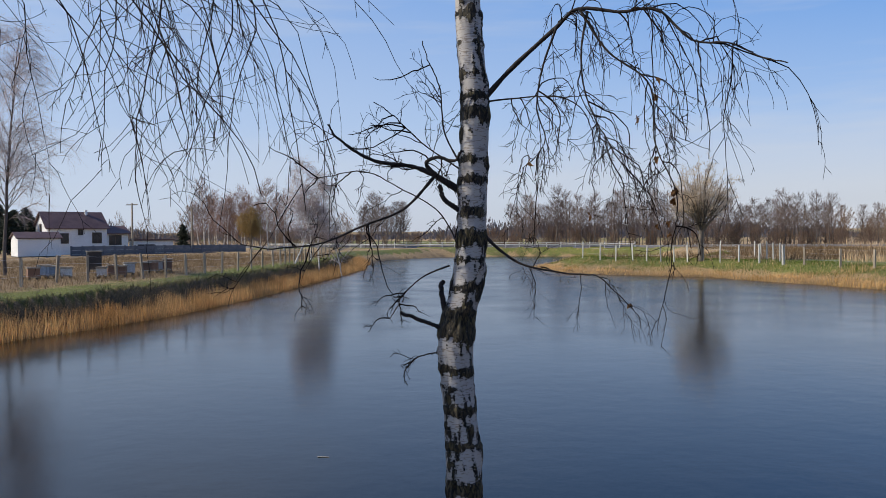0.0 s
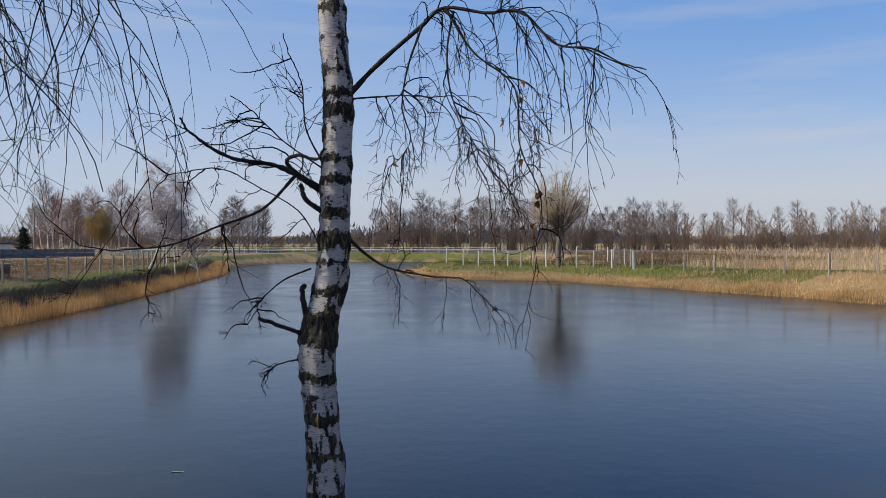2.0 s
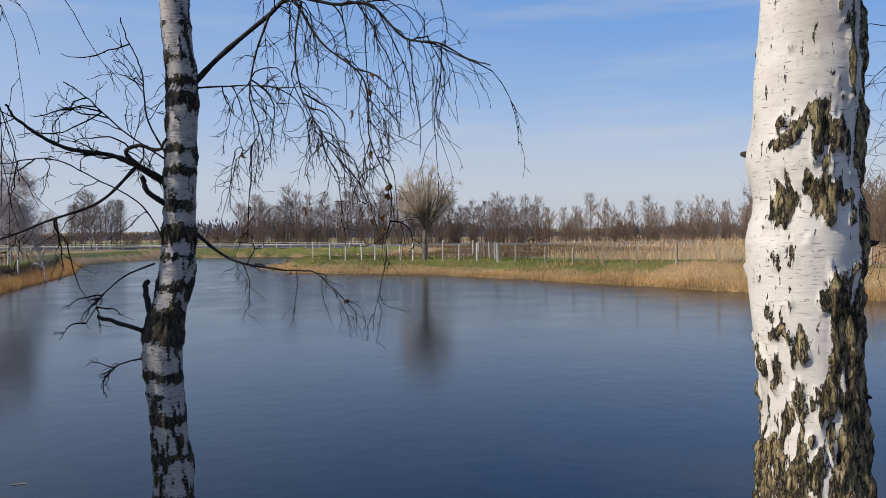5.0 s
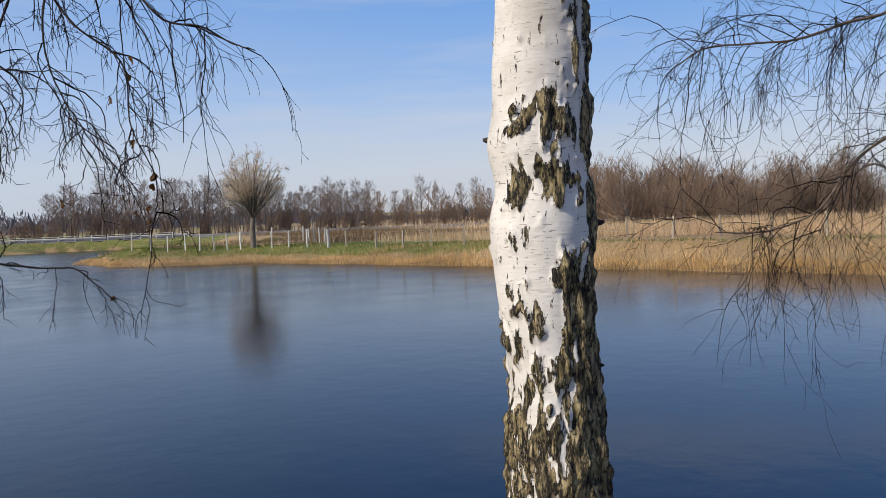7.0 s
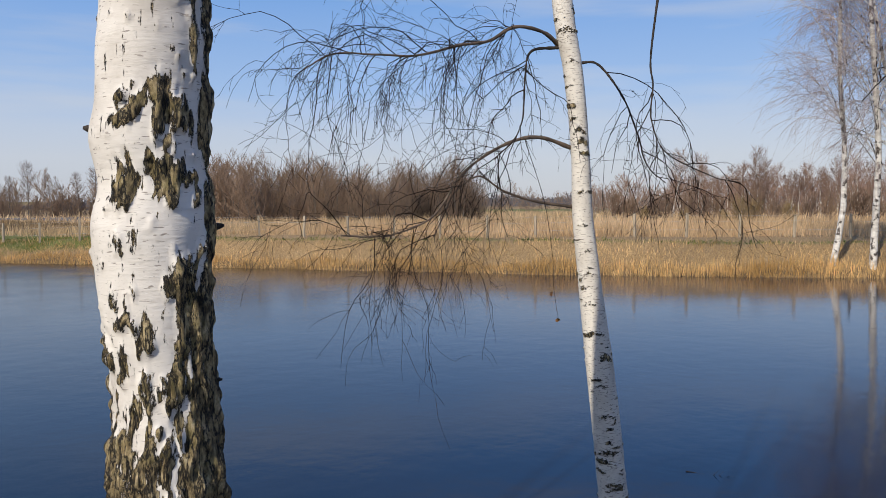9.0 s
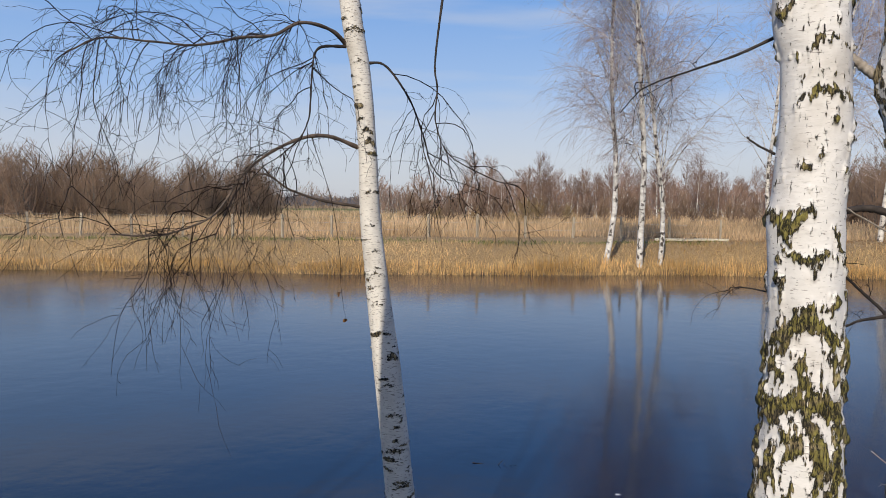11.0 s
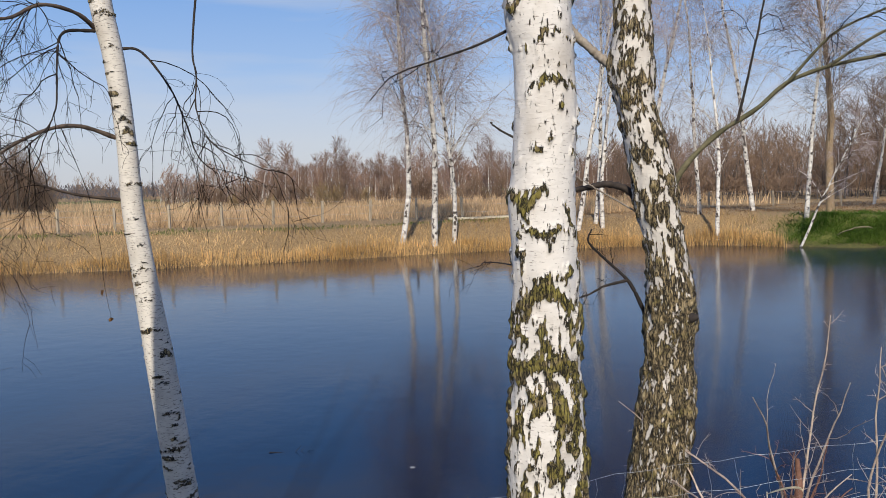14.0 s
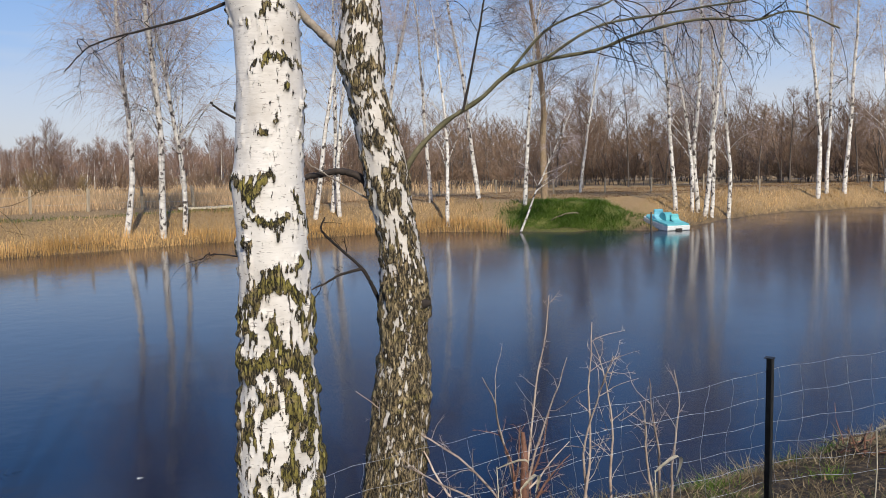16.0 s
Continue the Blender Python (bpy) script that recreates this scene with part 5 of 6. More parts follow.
def spaced(line, step):
    p = np.array(line, float)
    d = np.concatenate([[0], np.cumsum(np.hypot(*np.diff(p, axis=0).T))])
    s = np.arange(0, d[-1], step)
    return [(float(np.interp(k, d, p[:, 0])), float(np.interp(k, d, p[:, 1]))) for k in s]


wire_fence("grey wooden post and wire fence along the low grassy bank", spaced([(-19, 22.5), (-16.2, 31.2), (-13.9, 38.3), (-11.8, 46.5), (-10.9, 52), (-11.2, 64), (-10.8, 74)], 1.75),
           1.12, 0.05, M_wood, 91)
wire_fence("pale concrete posts with wire on the headland", [(11.2, 66.5), (12.2, 64.2), (13.1, 62.6), (14.1, 61.2), (14.9, 60.2), (15.7, 59.2), (16.3, 57.9), (17.0, 57.0), (17.9, 56.3), (18.7, 55.2), (19.6, 54.2), (20.6, 53.2), (21.7, 52.2)],
           1.30, 0.042, M_concrete, 92)
wire_fence("pale posts of a side fence running back from the headland", [(21.9, 52.4), (22.9, 55.5), (23.7, 58.6), (24.5, 61.8), (25.3, 65), (26.1, 68.5), (24, 71), (21.5, 72), (19, 73), (16.5, 73.5)], 1.30, 0.042, M_concrete, 95)
wire_fence("weathered wooden post and wire fence behind the far bank", spaced([(22.4, 50.6), (23.6, 48.4), (25.6, 42.2), (28.6, 37.0), (31.6, 32.6), (35.2, 24.6), (38.4, 17.5), (41.2, 10.5), (43.4, 4.5), (44.6, -1.5)], 2.5),
           1.15, 0.055, M_wood, 93)
wire_fence("low weathered wooden posts at the wood's edge", [tuple(bearing(a, d)[:2]) for a, d in ((103, 56), (107, 55), (111, 54.5), (114.5, 54), (117.6, 54), (121, 55), (124.5, 56), (128, 58), (131, 60), (134, 62))],
           1.0, 0.045, M_wood, 94, wires=(0.5, 0.9))

# ---- house and outbuildings ----
M_plaster = surf("white_plaster", (0.74, 0.73, 0.71), (0.84, 0.83, 0.81), 0.5, 0.9, 0.15, 12, vary=0.05)
M_roof = surf("dark_brown_roof_sheet", (0.085, 0.045, 0.04), (0.13, 0.075, 0.065), 0.7, 0.6, 0.2, 8, vary=0.1)
M_pane = surf("dark_window_glass", (0.02, 0.025, 0.03), (0.05, 0.055, 0.06), 1.0, 0.12, 0, 10, vary=0.1)
M_frame = surf("dark_window_frame", (0.05, 0.035, 0.03), (0.08, 0.06, 0.05), 2, 0.6, 0, 20)
M_grey_wall = surf("grey_concrete_panel", (0.10, 0.11, 0.13), (0.17, 0.18, 0.20), 0.6, 0.9, 0.3, 8, vary=0.12)
M_slab = surf("dark_shed_cladding", (0.04, 0.035, 0.03), (0.08, 0.07, 0.06), 2, 0.8, 0.2, 12)


def seen_from_lookout(deg, dist, turn=0.0, z=None):
    p = bearing(deg, dist, z)
    return pose(p.x, p.y, p.z, 0, 0, -deg + turn)


def gable_roof(bm, x0, x1, y0, y1, ze, zr, over=0.35, thick=0.14):
    ym = (y0 + y1) / 2
    sl = (zr - ze) / (ym - y0)
    for s, ya in ((1, y0 - over), (-1, y1 + over)):
        za = ze - sl * over
        ps = [(x0 - over, ya, za), (x1 + over, ya, za), (x1 + over, ym, zr), (x0 - over, ym, zr)]
        lo = [bm.verts.new(q) for q in ps]
        hi = [bm.verts.new((q[0], q[1], q[2] + thick)) for q in ps]
        bm.faces.new(hi if s > 0 else hi[::-1])
        bm.faces.new(lo[::-1] if s > 0 else lo)
        for i in range(4):
            bm.faces.new((lo[i], lo[(i + 1) % 4], hi[(i + 1) % 4], hi[i]))
    bmesh.ops.recalc_face_normals(bm, faces=bm.faces[:])


def gable_walls(bm, x0, x1, y0, y1, ze, zr):
    ym = (y0 + y1) / 2
    prof = [(y0, 0), (y1, 0), (y1, ze), (ym, zr), (y0, ze)]
    a = [bm.verts.new((x0, y, z)) for y, z in prof]
    b = [bm.verts.new((x1, y, z)) for y, z in prof]
    bm.faces.new(a)
    bm.faces.new(b[::-1])
    for i in range(5):
        bm.faces.new((a[i], b[i], b[(i + 1) % 5], a[(i + 1) % 5]))
    bmesh.ops.recalc_face_normals(bm, faces=bm.faces[:])


def window(parent, x, z, w, h, y, side=False):
    """A window with its frame standing proud of the wall, a pane set in it and a crossbar."""
    bm = bmesh.new()
    t = 0.09
    for lo, hi in (((-w / 2, -0.05, 0), (w / 2, 0.05, t)), ((-w / 2, -0.05, h - t), (w / 2, 0.05, h)), ((-w / 2, -0.05, t), (-w / 2 + t, 0.05, h - t)),
                   ((w / 2 - t, -0.05, t), (w / 2, 0.05, h - t)), ((-0.03, -0.04, t), (0.03, 0.04, h - t))):
        add_box(bm, lo, hi)
    fr = part("window", bm, M_frame, parent)
    bm = bmesh.new()
    add_box(bm, (-w / 2 + t, -0.02, t), (w / 2 - t, 0.02, h - t))
    part("pane", bm, M_pane, fr)
    fr.matrix_basis = pose(x, y, z, 0, 0, -90) if side else pose(x, y, z)


house = thing("house", "white plastered house with a dark brown gable roof", "house")
house.matrix_basis = seen_from_lookout(-24.75, 113, 16, 0.75) @ Matrix.Diagonal((0.80, 0.85, 0.88, 1))
bm = bmesh.new()
gable_walls(bm, -4.6, 4.4, 0, 7.0, 4.3, 6.5)
part("wall", bm, M_plaster, house)
bm = bmesh.new()
gable_roof(bm, -4.6, 4.4, 0, 7.0, 4.3, 6.55)
roof = part("roof", bm, M_roof, house)
bm = bmesh.new()
add_box(bm, (1.9, 2.7, 5.9), (2.25, 3.05, 6.95), 0.02)
part("chimney", bm, M_plaster, roof)
bm = bmesh.new()
add_box(bm, (4.4, 0.6, 0), (8.0, 6.2, 3.4))
part("annex_wall", bm, M_plaster, house)
bm = bmesh.new()
gable_roof(bm, 4.6, 7.9, 0.6, 6.2, 3.5, 4.5, 0.5)
part("annex_roof", bm, M_roof, house)
for x, z, w, h in ((-2.6, 2.0, 2.2, 1.5), (0.3, 3.2, 0.8, 0.9), (2.8, 2.0, 1.5, 1.6)):
    window(house, x, z, w, h, -0.04)
window(house, 5.9, 1.7, 2.0, 1.5, 0.56)
window(house, -4.64, 3.6, 0.9, 1.3, 3.6, True)

shed = thing("shed", "low white outbuilding with a sloping roof and dark plinth", "shed")
shed.matrix_basis = seen_from_lookout(-27.1, 101, 12, 0.85) @ Matrix.Diagonal((0.80, 0.85, 0.95, 1))
bm = bmesh.new()
gable_walls(bm, -2.6, 2.9, 0, 4.2, 2.5, 3.1)
part("wall", bm, M_plaster, shed)
bm = bmesh.new()
gable_roof(bm, -2.6, 2.9, 0, 4.2, 2.5, 3.15, 0.25, 0.1)
part("roof", bm, M_roof, shed)
bm = bmesh.new()
add_box(bm, (-2.63, -0.03, -0.2), (2.93, 4.23, 0.35))
part("plinth", bm, M_slab, shed)

barn = thing("shed", "low grey flat-roofed outbuilding behind a wall", "shed")
barn.matrix_basis = seen_from_lookout(-20.2, 116, 8, 0.8)
bm = bmesh.new()
add_box(bm, (-2.6, 0, 0), (2.6, 4, 2.0), 0.02)
part("wall", bm, M_plaster, barn)
bm = bmesh.new()
add_box(bm, (-2.8, -0.3, 2.0), (2.8, 4.2, 2.2), 0.03)
part("roof", bm, M_roof, barn)
bm = bmesh.new()
add_box(bm, (-2.0, -0.06, 0.2), (0.2, 0.02, 1.5))
part("door", bm, M_slab, barn)

wall = thing("panel_wall", "long grey concrete panel garden wall", "wall")
w0, w1 = bearing(-25.2, 104), bearing(-14.2, 112)
run = w1 - w0
n_pan = 18
bm = bmesh.new()
wl = run.length / n_pan
add_box(bm, (0.03, -0.05, -0.2), (wl - 0.03, 0.05, 0.42), 0.015)
add_box(bm, (0.03, -0.05, 0.44), (wl - 0.03, 0.05, 0.88), 0.015)
add_box(bm, (0.03, -0.05, 0.90), (wl - 0.03, 0.05, 1.34), 0.015)
add_box(bm, (-0.09, -0.09, -0.2), (0.09, 0.09, 1.42), 0.015)
pan = bm_mesh("panel", bm, M_grey_wall)
for i in range(n_pan):
    p = w0 + run * (i / n_pan)
    ob = child("panel", pan, wall)
    ob.matrix_basis = pose(p.x, p.y, 0.85 + 0.02 * math.sin(i), 0, 0, math.degrees(math.atan2(run.y, run.x)))


def utility_pole(deg, dist, h, double):
    p = bearing(deg, dist)
    t = thing("utility_pole", "grey wooden utility pole with a crossarm", "pole", "utility poles", at=p)
    child("shaft", Tubes().add(np.array([(0, 0, -0.3), (0, 0, h * 0.5), (0, 0, h)]), [0.15, 0.13, 0.10], 8).mesh("shaft", M_wood), t)
    for k in (0.97, 0.9)[:double]:
        bm = bmesh.new()
        add_box(bm, (-0.75, -0.05, h * k - 0.06), (0.75, 0.05, h * k + 0.06), 0.01)
        ob = part("crossarm", bm, M_wood, t)
        for x in (-0.65, -0.25, 0.25, 0.65):
            bm = bmesh.new()
            bmesh.ops.create_cone(bm, segments=8, radius1=0.05, radius2=0.03, depth=0.16, cap_ends=True, matrix=Matrix.Translation((x, 0, h * k + 0.14)))
            part("insulator", bm, M_plaster, ob)
    return t


utility_pole(-21.5, 114, 6.6, 1)
utility_pole(-17.7, 120, 6.4, 2)

# ---- beehives and boxes in the garden ----
M_hive_blue = surf("faded_blue_paint", (0.25, 0.33, 0.40), (0.36, 0.43, 0.48), 3, 0.7, 0.2, 30)
M_hive_brown = surf("brown_painted_board", (0.20, 0.10, 0.06), (0.30, 0.17, 0.10), 3, 0.7, 0.2, 30)
M_hive_white = surf("dirty_white_board", (0.50, 0.48, 0.44), (0.66, 0.64, 0.60), 3, 0.7, 0.2, 30)


def hive(deg, dist, w, h, paint, word, turn):
    p = bearing(deg, dist)
    t = thing("beehive", f"{word} wooden beehive standing on grass behind the fence", "beehive", "beehives in the garden", at=p)
    t.rotation_euler = (0, 0, radians(-deg + turn))
    bm = bmesh.new()
    add_box(bm, (-w / 2, -w / 2, 0.12), (w / 2, w / 2, h), 0.012)
    part("body", bm, paint, t)
    bm = bmesh.new()
    add_box(bm, (-w / 2 - 0.04, -w / 2 - 0.04, h), (w / 2 + 0.04, w / 2 + 0.04, h + 0.07), 0.012)
    part("lid", bm, M_wood, t)
    for x in (-w * 0.35, w * 0.35):
        bm = bmesh.new()
        add_box(bm, (x - 0.04, -w / 2, -0.1), (x + 0.04, w / 2, 0.12))
        part("foot", bm, M_dark_wood, t)
    bm = bmesh.new()
    add_box(bm, (-w * 0.3, -w / 2 - 0.05, 0.14), (w * 0.3, -w / 2 - 0.01, 0.18))
    part("landing_board", bm, M_wood, t)


for deg, dist, w, h, paint, word, turn in (
        (-27.6, 42, 0.5, 0.55, M_hive_brown, "brown", 8), (-27.0, 43, 0.52, 0.6, M_hive_blue, "faded blue", -6), (-26.6, 43, 0.5, 0.55, M_hive_blue, "faded blue", 10),
        (-25.7, 43, 0.5, 0.5, M_hive_white, "dirty white", 5), (-24.0, 50, 0.75, 1.15, M_slab, "tall black", 3), (-23.6, 42, 0.42, 0.5, M_hive_white, "dirty white", -8),
        (-22.9, 44, 0.5, 0.55, M_hive_brown, "brown", 4), (-22.4, 44, 0.5, 0.55, M_hive_brown, "red-brown", -10), (-21.9, 45, 0.5, 0.6, M_hive_white, "dirty white", 8),
        (-20.9, 46, 0.55, 0.55, M_hive_brown, "brown", 2), (-20.4, 46, 0.5, 0.6, M_hive_brown, "red-brown", -5), (-19.9, 47, 0.5, 0.55, M_hive_white, "dirty white", 12),
        (-19.5, 47, 0.5, 0.65, M_hive_brown, "brown", 0)):
    hive(deg, dist, w, h, paint, word, turn)

# ---- pedal boat ----
M_hull = surf("white_fibreglass", (0.70, 0.71, 0.70), (0.80, 0.81, 0.80), 1.5, 0.4, 0.05, 20, vary=0.03)
M_deck = surf("turquoise_fibreglass", (0.10, 0.42, 0.46), (0.16, 0.52, 0.55), 1.5, 0.45, 0.05, 20, vary=0.03)
M_seat = surf("faded_blue_plastic", (0.12, 0.40, 0.52), (0.22, 0.52, 0.62), 2.0, 0.5, 0.05, 20, vary=0.03)
boat = thing("pedal_boat", "white and turquoise pedal boat drawn up on the bank", "boat")
boat.matrix_basis = pose(34.0, -18.95, 0.0, 0, -7.0, 3)


def loft(bm, rings):
    rows = [[bm.verts.new(p) for p in r] for r in rings]
    for a, b in zip(rows, rows[1:]):
        for i in range(len(a)):
            j = (i + 1) % len(a)
            bm.faces.new((a[i], a[j], b[j], b[i]))
    bm.faces.new(rows[0][::-1])
    bm.faces.new(rows[-1])
    bmesh.ops.recalc_face_normals(bm, faces=bm.faces[:])


for s in (-1, 1):
    bm = bmesh.new()
    rings = []
    for x, w, z0, z1 in ((-0.05, 0.20, -0.12, 0.22), (0.3, 0.24, -0.16, 0.24), (1.2, 0.24, -0.16, 0.25), (1.9, 0.20, -0.10, 0.27), (2.25, 0.10, 0.08, 0.29)):
        rings.append([(x, s * 0.36 + w * c, z0 + (z1 - z0) * k) for c, k in ((-0.6, 0), (0.6, 0), (1, 0.4), (1, 1), (-1, 1), (-1, 0.4))])
    loft(bm, rings)
    part("float", bm, M_hull, boat)
bm = bmesh.new()
loft(bm, [[(x, -w, z), (x, w, z), (x, w * 0.97, z + 0.10), (x, -w * 0.97, z + 0.10)] for x, w, z in ((-0.05, 0.58, 0.20), (0.4, 0.60, 0.22), (1.5, 0.58, 0.23), (2.0, 0.48, 0.25), (2.25, 0.30, 0.27))])
part("deck", bm, M_deck, boat)
bm = bmesh.new()
add_box(bm, (-0.10, -0.58, 0.03), (-0.02, 0.58, 0.24), 0.02)
part("transom", bm, M_hull, boat, "white stern board")
for x, y, h, w, m in ((1.35, 0.20, 0.50, 0.26, M_seat), (0.62, -0.22, 0.36, 0.22, M_deck)):
    bm = bmesh.new()
    rings = []
    for k in np.linspace(0, 1, 9):
        a = k * 1.75
        wide = w * (1 - 0.18 * k * k)
        rings.append([(x - 0.35 + 0.36 * math.sin(a) + o, y + s * wide, 0.30 + h * (1 - math.cos(a)) * 0.72 + q)
                      for s, o, q in ((-1, 0, 0), (-0.5, 0, -0.02), (0.5, 0, -0.02), (1, 0, 0), (1, 0.07, 0.05), (-1, 0.07, 0.05))])
    loft(bm, rings)
    bmesh.ops.bevel(bm, geom=bm.edges[:], offset=0.008, segments=1, affect='EDGES')
    part("seat", bm, m, boat)
bm = bmesh.new()
bmesh.ops.create_cone(bm, segments=20, radius1=0.30, radius2=0.30, depth=0.4, cap_ends=True, matrix=Matrix.Translation((1.0, 0, 0.38)) @ pose(0, 0, 0, 90, 0, 0))
part("paddle_cover", bm, M_deck, boat)
bm = bmesh.new()
add_box(bm, (-0.14, -0.16, 0.02), (-0.10, 0.16, 0.12))
part("stern_vent", bm, M_slab, boat)
bm = bmesh.new()
add_box(bm, (-0.03, -0.03, -0.6), (0.03, 0.03, 0.75), 0.008)
mp = tagged(new("mooring_post", bm_mesh("mooring_post", bm, M_dark_wood)), "thin dark mooring post beside the boat", "post")
mp.location = (34.5, -17.9, 0.1)

# ---- single trees ----
far_tree("birch_tree", "weeping bare birch on the low bank", "birch", 12.5, 101, M_alder_bark, M_far_twig, "", bearing(-29.1, 48), 1.3, 1.2)
lean_birch = far_tree("birch_tree", "leaning bare birch at the tip of the low bank", "birch", 7.0, 102, M_far_white, M_far_twig, "birches on the spit", bearing(-11.0, 59), 0.6, 1.7)
lean_birch.rotation_euler = (radians(0), radians(19), 0)
for dd, hh, ss, ry in ((-9.9, 7.6, 103, 5), (-9.3, 7.2, 104, -1), (-7.7, 5.6, 105, -20)):
    b = far_tree("birch_tree", "bare white-stemmed birch at the tip of the low bank", "birch", hh, ss, M_far_white, M_far_twig, "birches on the spit", bearing(dd, 63), 0.6, 1.7)
    b.rotation_euler = (0, radians(ry), 0)
grove = [far_tree("birch_tree", "bare birch in a grove across the field", "alder", h, s, M_far_white, M_grove_twig, "birch grove across the field", O, 1.3) for h, s in ((9, 111), (10, 112), (8.5, 113))]
set_out(grove, [bearing(a, 122 + 6 * math.sin(a * 5)) for a in (-17.2, -16.9, -16.6, -16.3, -16.0, -15.7, -15.4, -15.1, -14.8, -14.5, -14.2, -13.7, -13.2, -12.7, -12.2, -11.6)], g_far, 2.5, 0.85, 1.1)
far_tree("willow_tree", "golden-twigged weeping willow beside the birch grove", "weeper", 6.0, 115, M_willow_bark, M_gold_twig, "", bearing(-13.9, 116))
round_grove = [far_tree("alder_tree", "bare dark alder in a round clump across the water", "alder", h, s, M_alder_bark, M_alder_twig, "round clump of alders", O, 1.3) for h, s in ((9, 121), (8, 122))]
set_out(round_grove, [bearing(a, 138 + 8 * math.sin(a * 9)) for a in np.linspace(-6.2, -3.2, 11)], g_far, 4.0, 0.75, 1.1)
M_tree_brown = surf("brown_alder_bark", (0.20, 0.14, 0.085), (0.32, 0.235, 0.15), 2.0, 0.9, 0.4, 18, (1, 1, 0.3))
far_tree("alder_tree", "tall thick-trunked alder behind the green mound", "birch", 15, 131, M_tree_brown, M_alder_twig, "", bearing(110.4, 43), 1.1, 1.2, 1.7)
lb2 = far_tree("birch_tree", "thin pale birch leaning out over the mound", "birch", 6.0, 132, M_far_white, M_far_twig, "", Vector((36.2, -12.2, 0.1)), 0.2)
lb2.rotation_euler = (radians(24), radians(4), 0)


def conifer(deg, dist, h, seed):
    g = np.random.default_rng(seed)
    t = thing("spruce_tree", "small dark green spruce beside the house", "tree", "spruces beside the house", at=bearing(deg, dist))
    child("trunk", Tubes().add(np.array([(0, 0, -0.2), (0, 0, h * 0.5), (0, 0, h)]), [0.12, 0.08, 0.02], 6).mesh("trunk", M_alder_bark), t)
    tb = Tubes()
    n = 420
    k = g.random(n) ** 0.8
    a = g.uniform(0, 6.28, n)
    st = np.stack([0 * k, 0 * k, h * (0.08 + 0.9 * k)], -1)
    tb.add(strands(st, np.stack([np.cos(a), np.sin(a), 0 * a + 0.1], -1), h * 0.32 * np.sqrt(1.04 - k) * g.uniform(0.5, 1.25, n), 5, 0.16, 0.1, g),
           np.tile([0.07, 0.10, 0.09, 0.06, 0.01], (n, 1)) * g.uniform(0.6, 1.2, (n, 1)), 4)
    child("crown", tb.mesh("crown", M_conifer), t)


for deg, dist, h, s in ((-29.6, 118, 6.0, 7), (-29.2, 126, 6.8, 8), (-28.8, 116, 5.6, 1), (-28.45, 126, 6.2, 2), (-28.1, 117, 5.4, 9), (-27.75, 128, 6.6, 3), (-27.4, 118, 5.0, 4), (-27.0, 122, 5.4, 5),
                        (-26.65, 126, 5.0, 10), (-18.3, 132, 4.2, 6)):
    conifer(deg, dist, h, s)

# ---- wire mesh fence and shrubs on the near bank ----
M_post = surf("black_painted_steel", (0.012, 0.012, 0.012), (0.03, 0.03, 0.028), 10, 0.5, 0.1, 60, metal=0.3)
mesh_fence = thing("wire_fence", "sagging galvanised wire mesh fence on black steel posts", "fence")


def steel_post(x, y, z0, z1):
    bm = bmesh.new()
    add_box(bm, (-0.022, -0.022, z0), (0.022, -0.016, z1), 0.001)
    add_box(bm, (-0.022, -0.016, z0), (-0.016, 0.022, z1), 0.001)
    add_box(bm, (-0.026, -0.026, z1), (0.026, 0.026, z1 + 0.006), 0.001)
    ob = part("post", bm, M_post, mesh_fence)
    ob.matrix_basis = pose(x, y, 0, 0, 0, 40)


steel_post(4.69, -3.10, 0.3, 1.86)
steel_post(4.80, -7.2, 0.5, 2.02)
steel_post(5.05, 1.1, 0.1, 0.98)
y_f = np.linspace(1.1, -7.2, 90)
x_f = np.interp(y_f, [-7.2, -3.1, 1.1], [4.80, 4.69, 5.05]) + 0.03
g_f = np.random.default_rng(44)
top_f = np.interp(y_f, [-7.2, -5.2, -3.9, -3.1, -2.25, -0.7, 1.1], [1.93, 1.86, 1.83, 1.78, 1.63, 1.40, 0.92])
bulge = 0.04 * np.sin(y_f * 2.1) + 0.02 * np.sin(y_f * 5.3)
for k, dz in enumerate((0, 0.155, 0.31, 0.45, 0.58, 0.70)):
    z = top_f - dz + 0.012 * np.sin(y_f * 3 + k) + 0.006 * np.sin(y_f * 17 + k * 2)
    child("wire", Tubes().add(np.stack([x_f + bulge * (0.6 + 0.2 * k), y_f, z], -1), np.full(90, 0.0012), 4).mesh("wire", M_wire), mesh_fence)
for yv in np.arange(1.0, -7.1, -0.155):
    n = 12
    kz = np.linspace(0, 0.70, n)
    yy = np.full(n, yv) + 0.02 * np.sin(kz * 9 + yv * 3) + g_f.normal(0, 0.004, n)
    xx = np.interp(yy, y_f[::-1], x_f[::-1]) + np.interp(yy, y_f[::-1], bulge[::-1])
    zz = np.interp(yv, y_f[::-1], top_f[::-1]) - kz
    child("stay_wire", Tubes().add(np.stack([xx, yy, zz], -1), np.full(n, 0.0011), 3).mesh("stay_wire", M_wire), mesh_fence)

M_shrub = surf("pale_shrub_bark", (0.32, 0.23, 0.18), (0.56, 0.44, 0.36), 8, 0.8, 0.2, 60)
M_shrub_red = surf("reddish_shrub_bark", (0.20, 0.09, 0.055), (0.30, 0.15, 0.10), 8, 0.8, 0.2, 60)


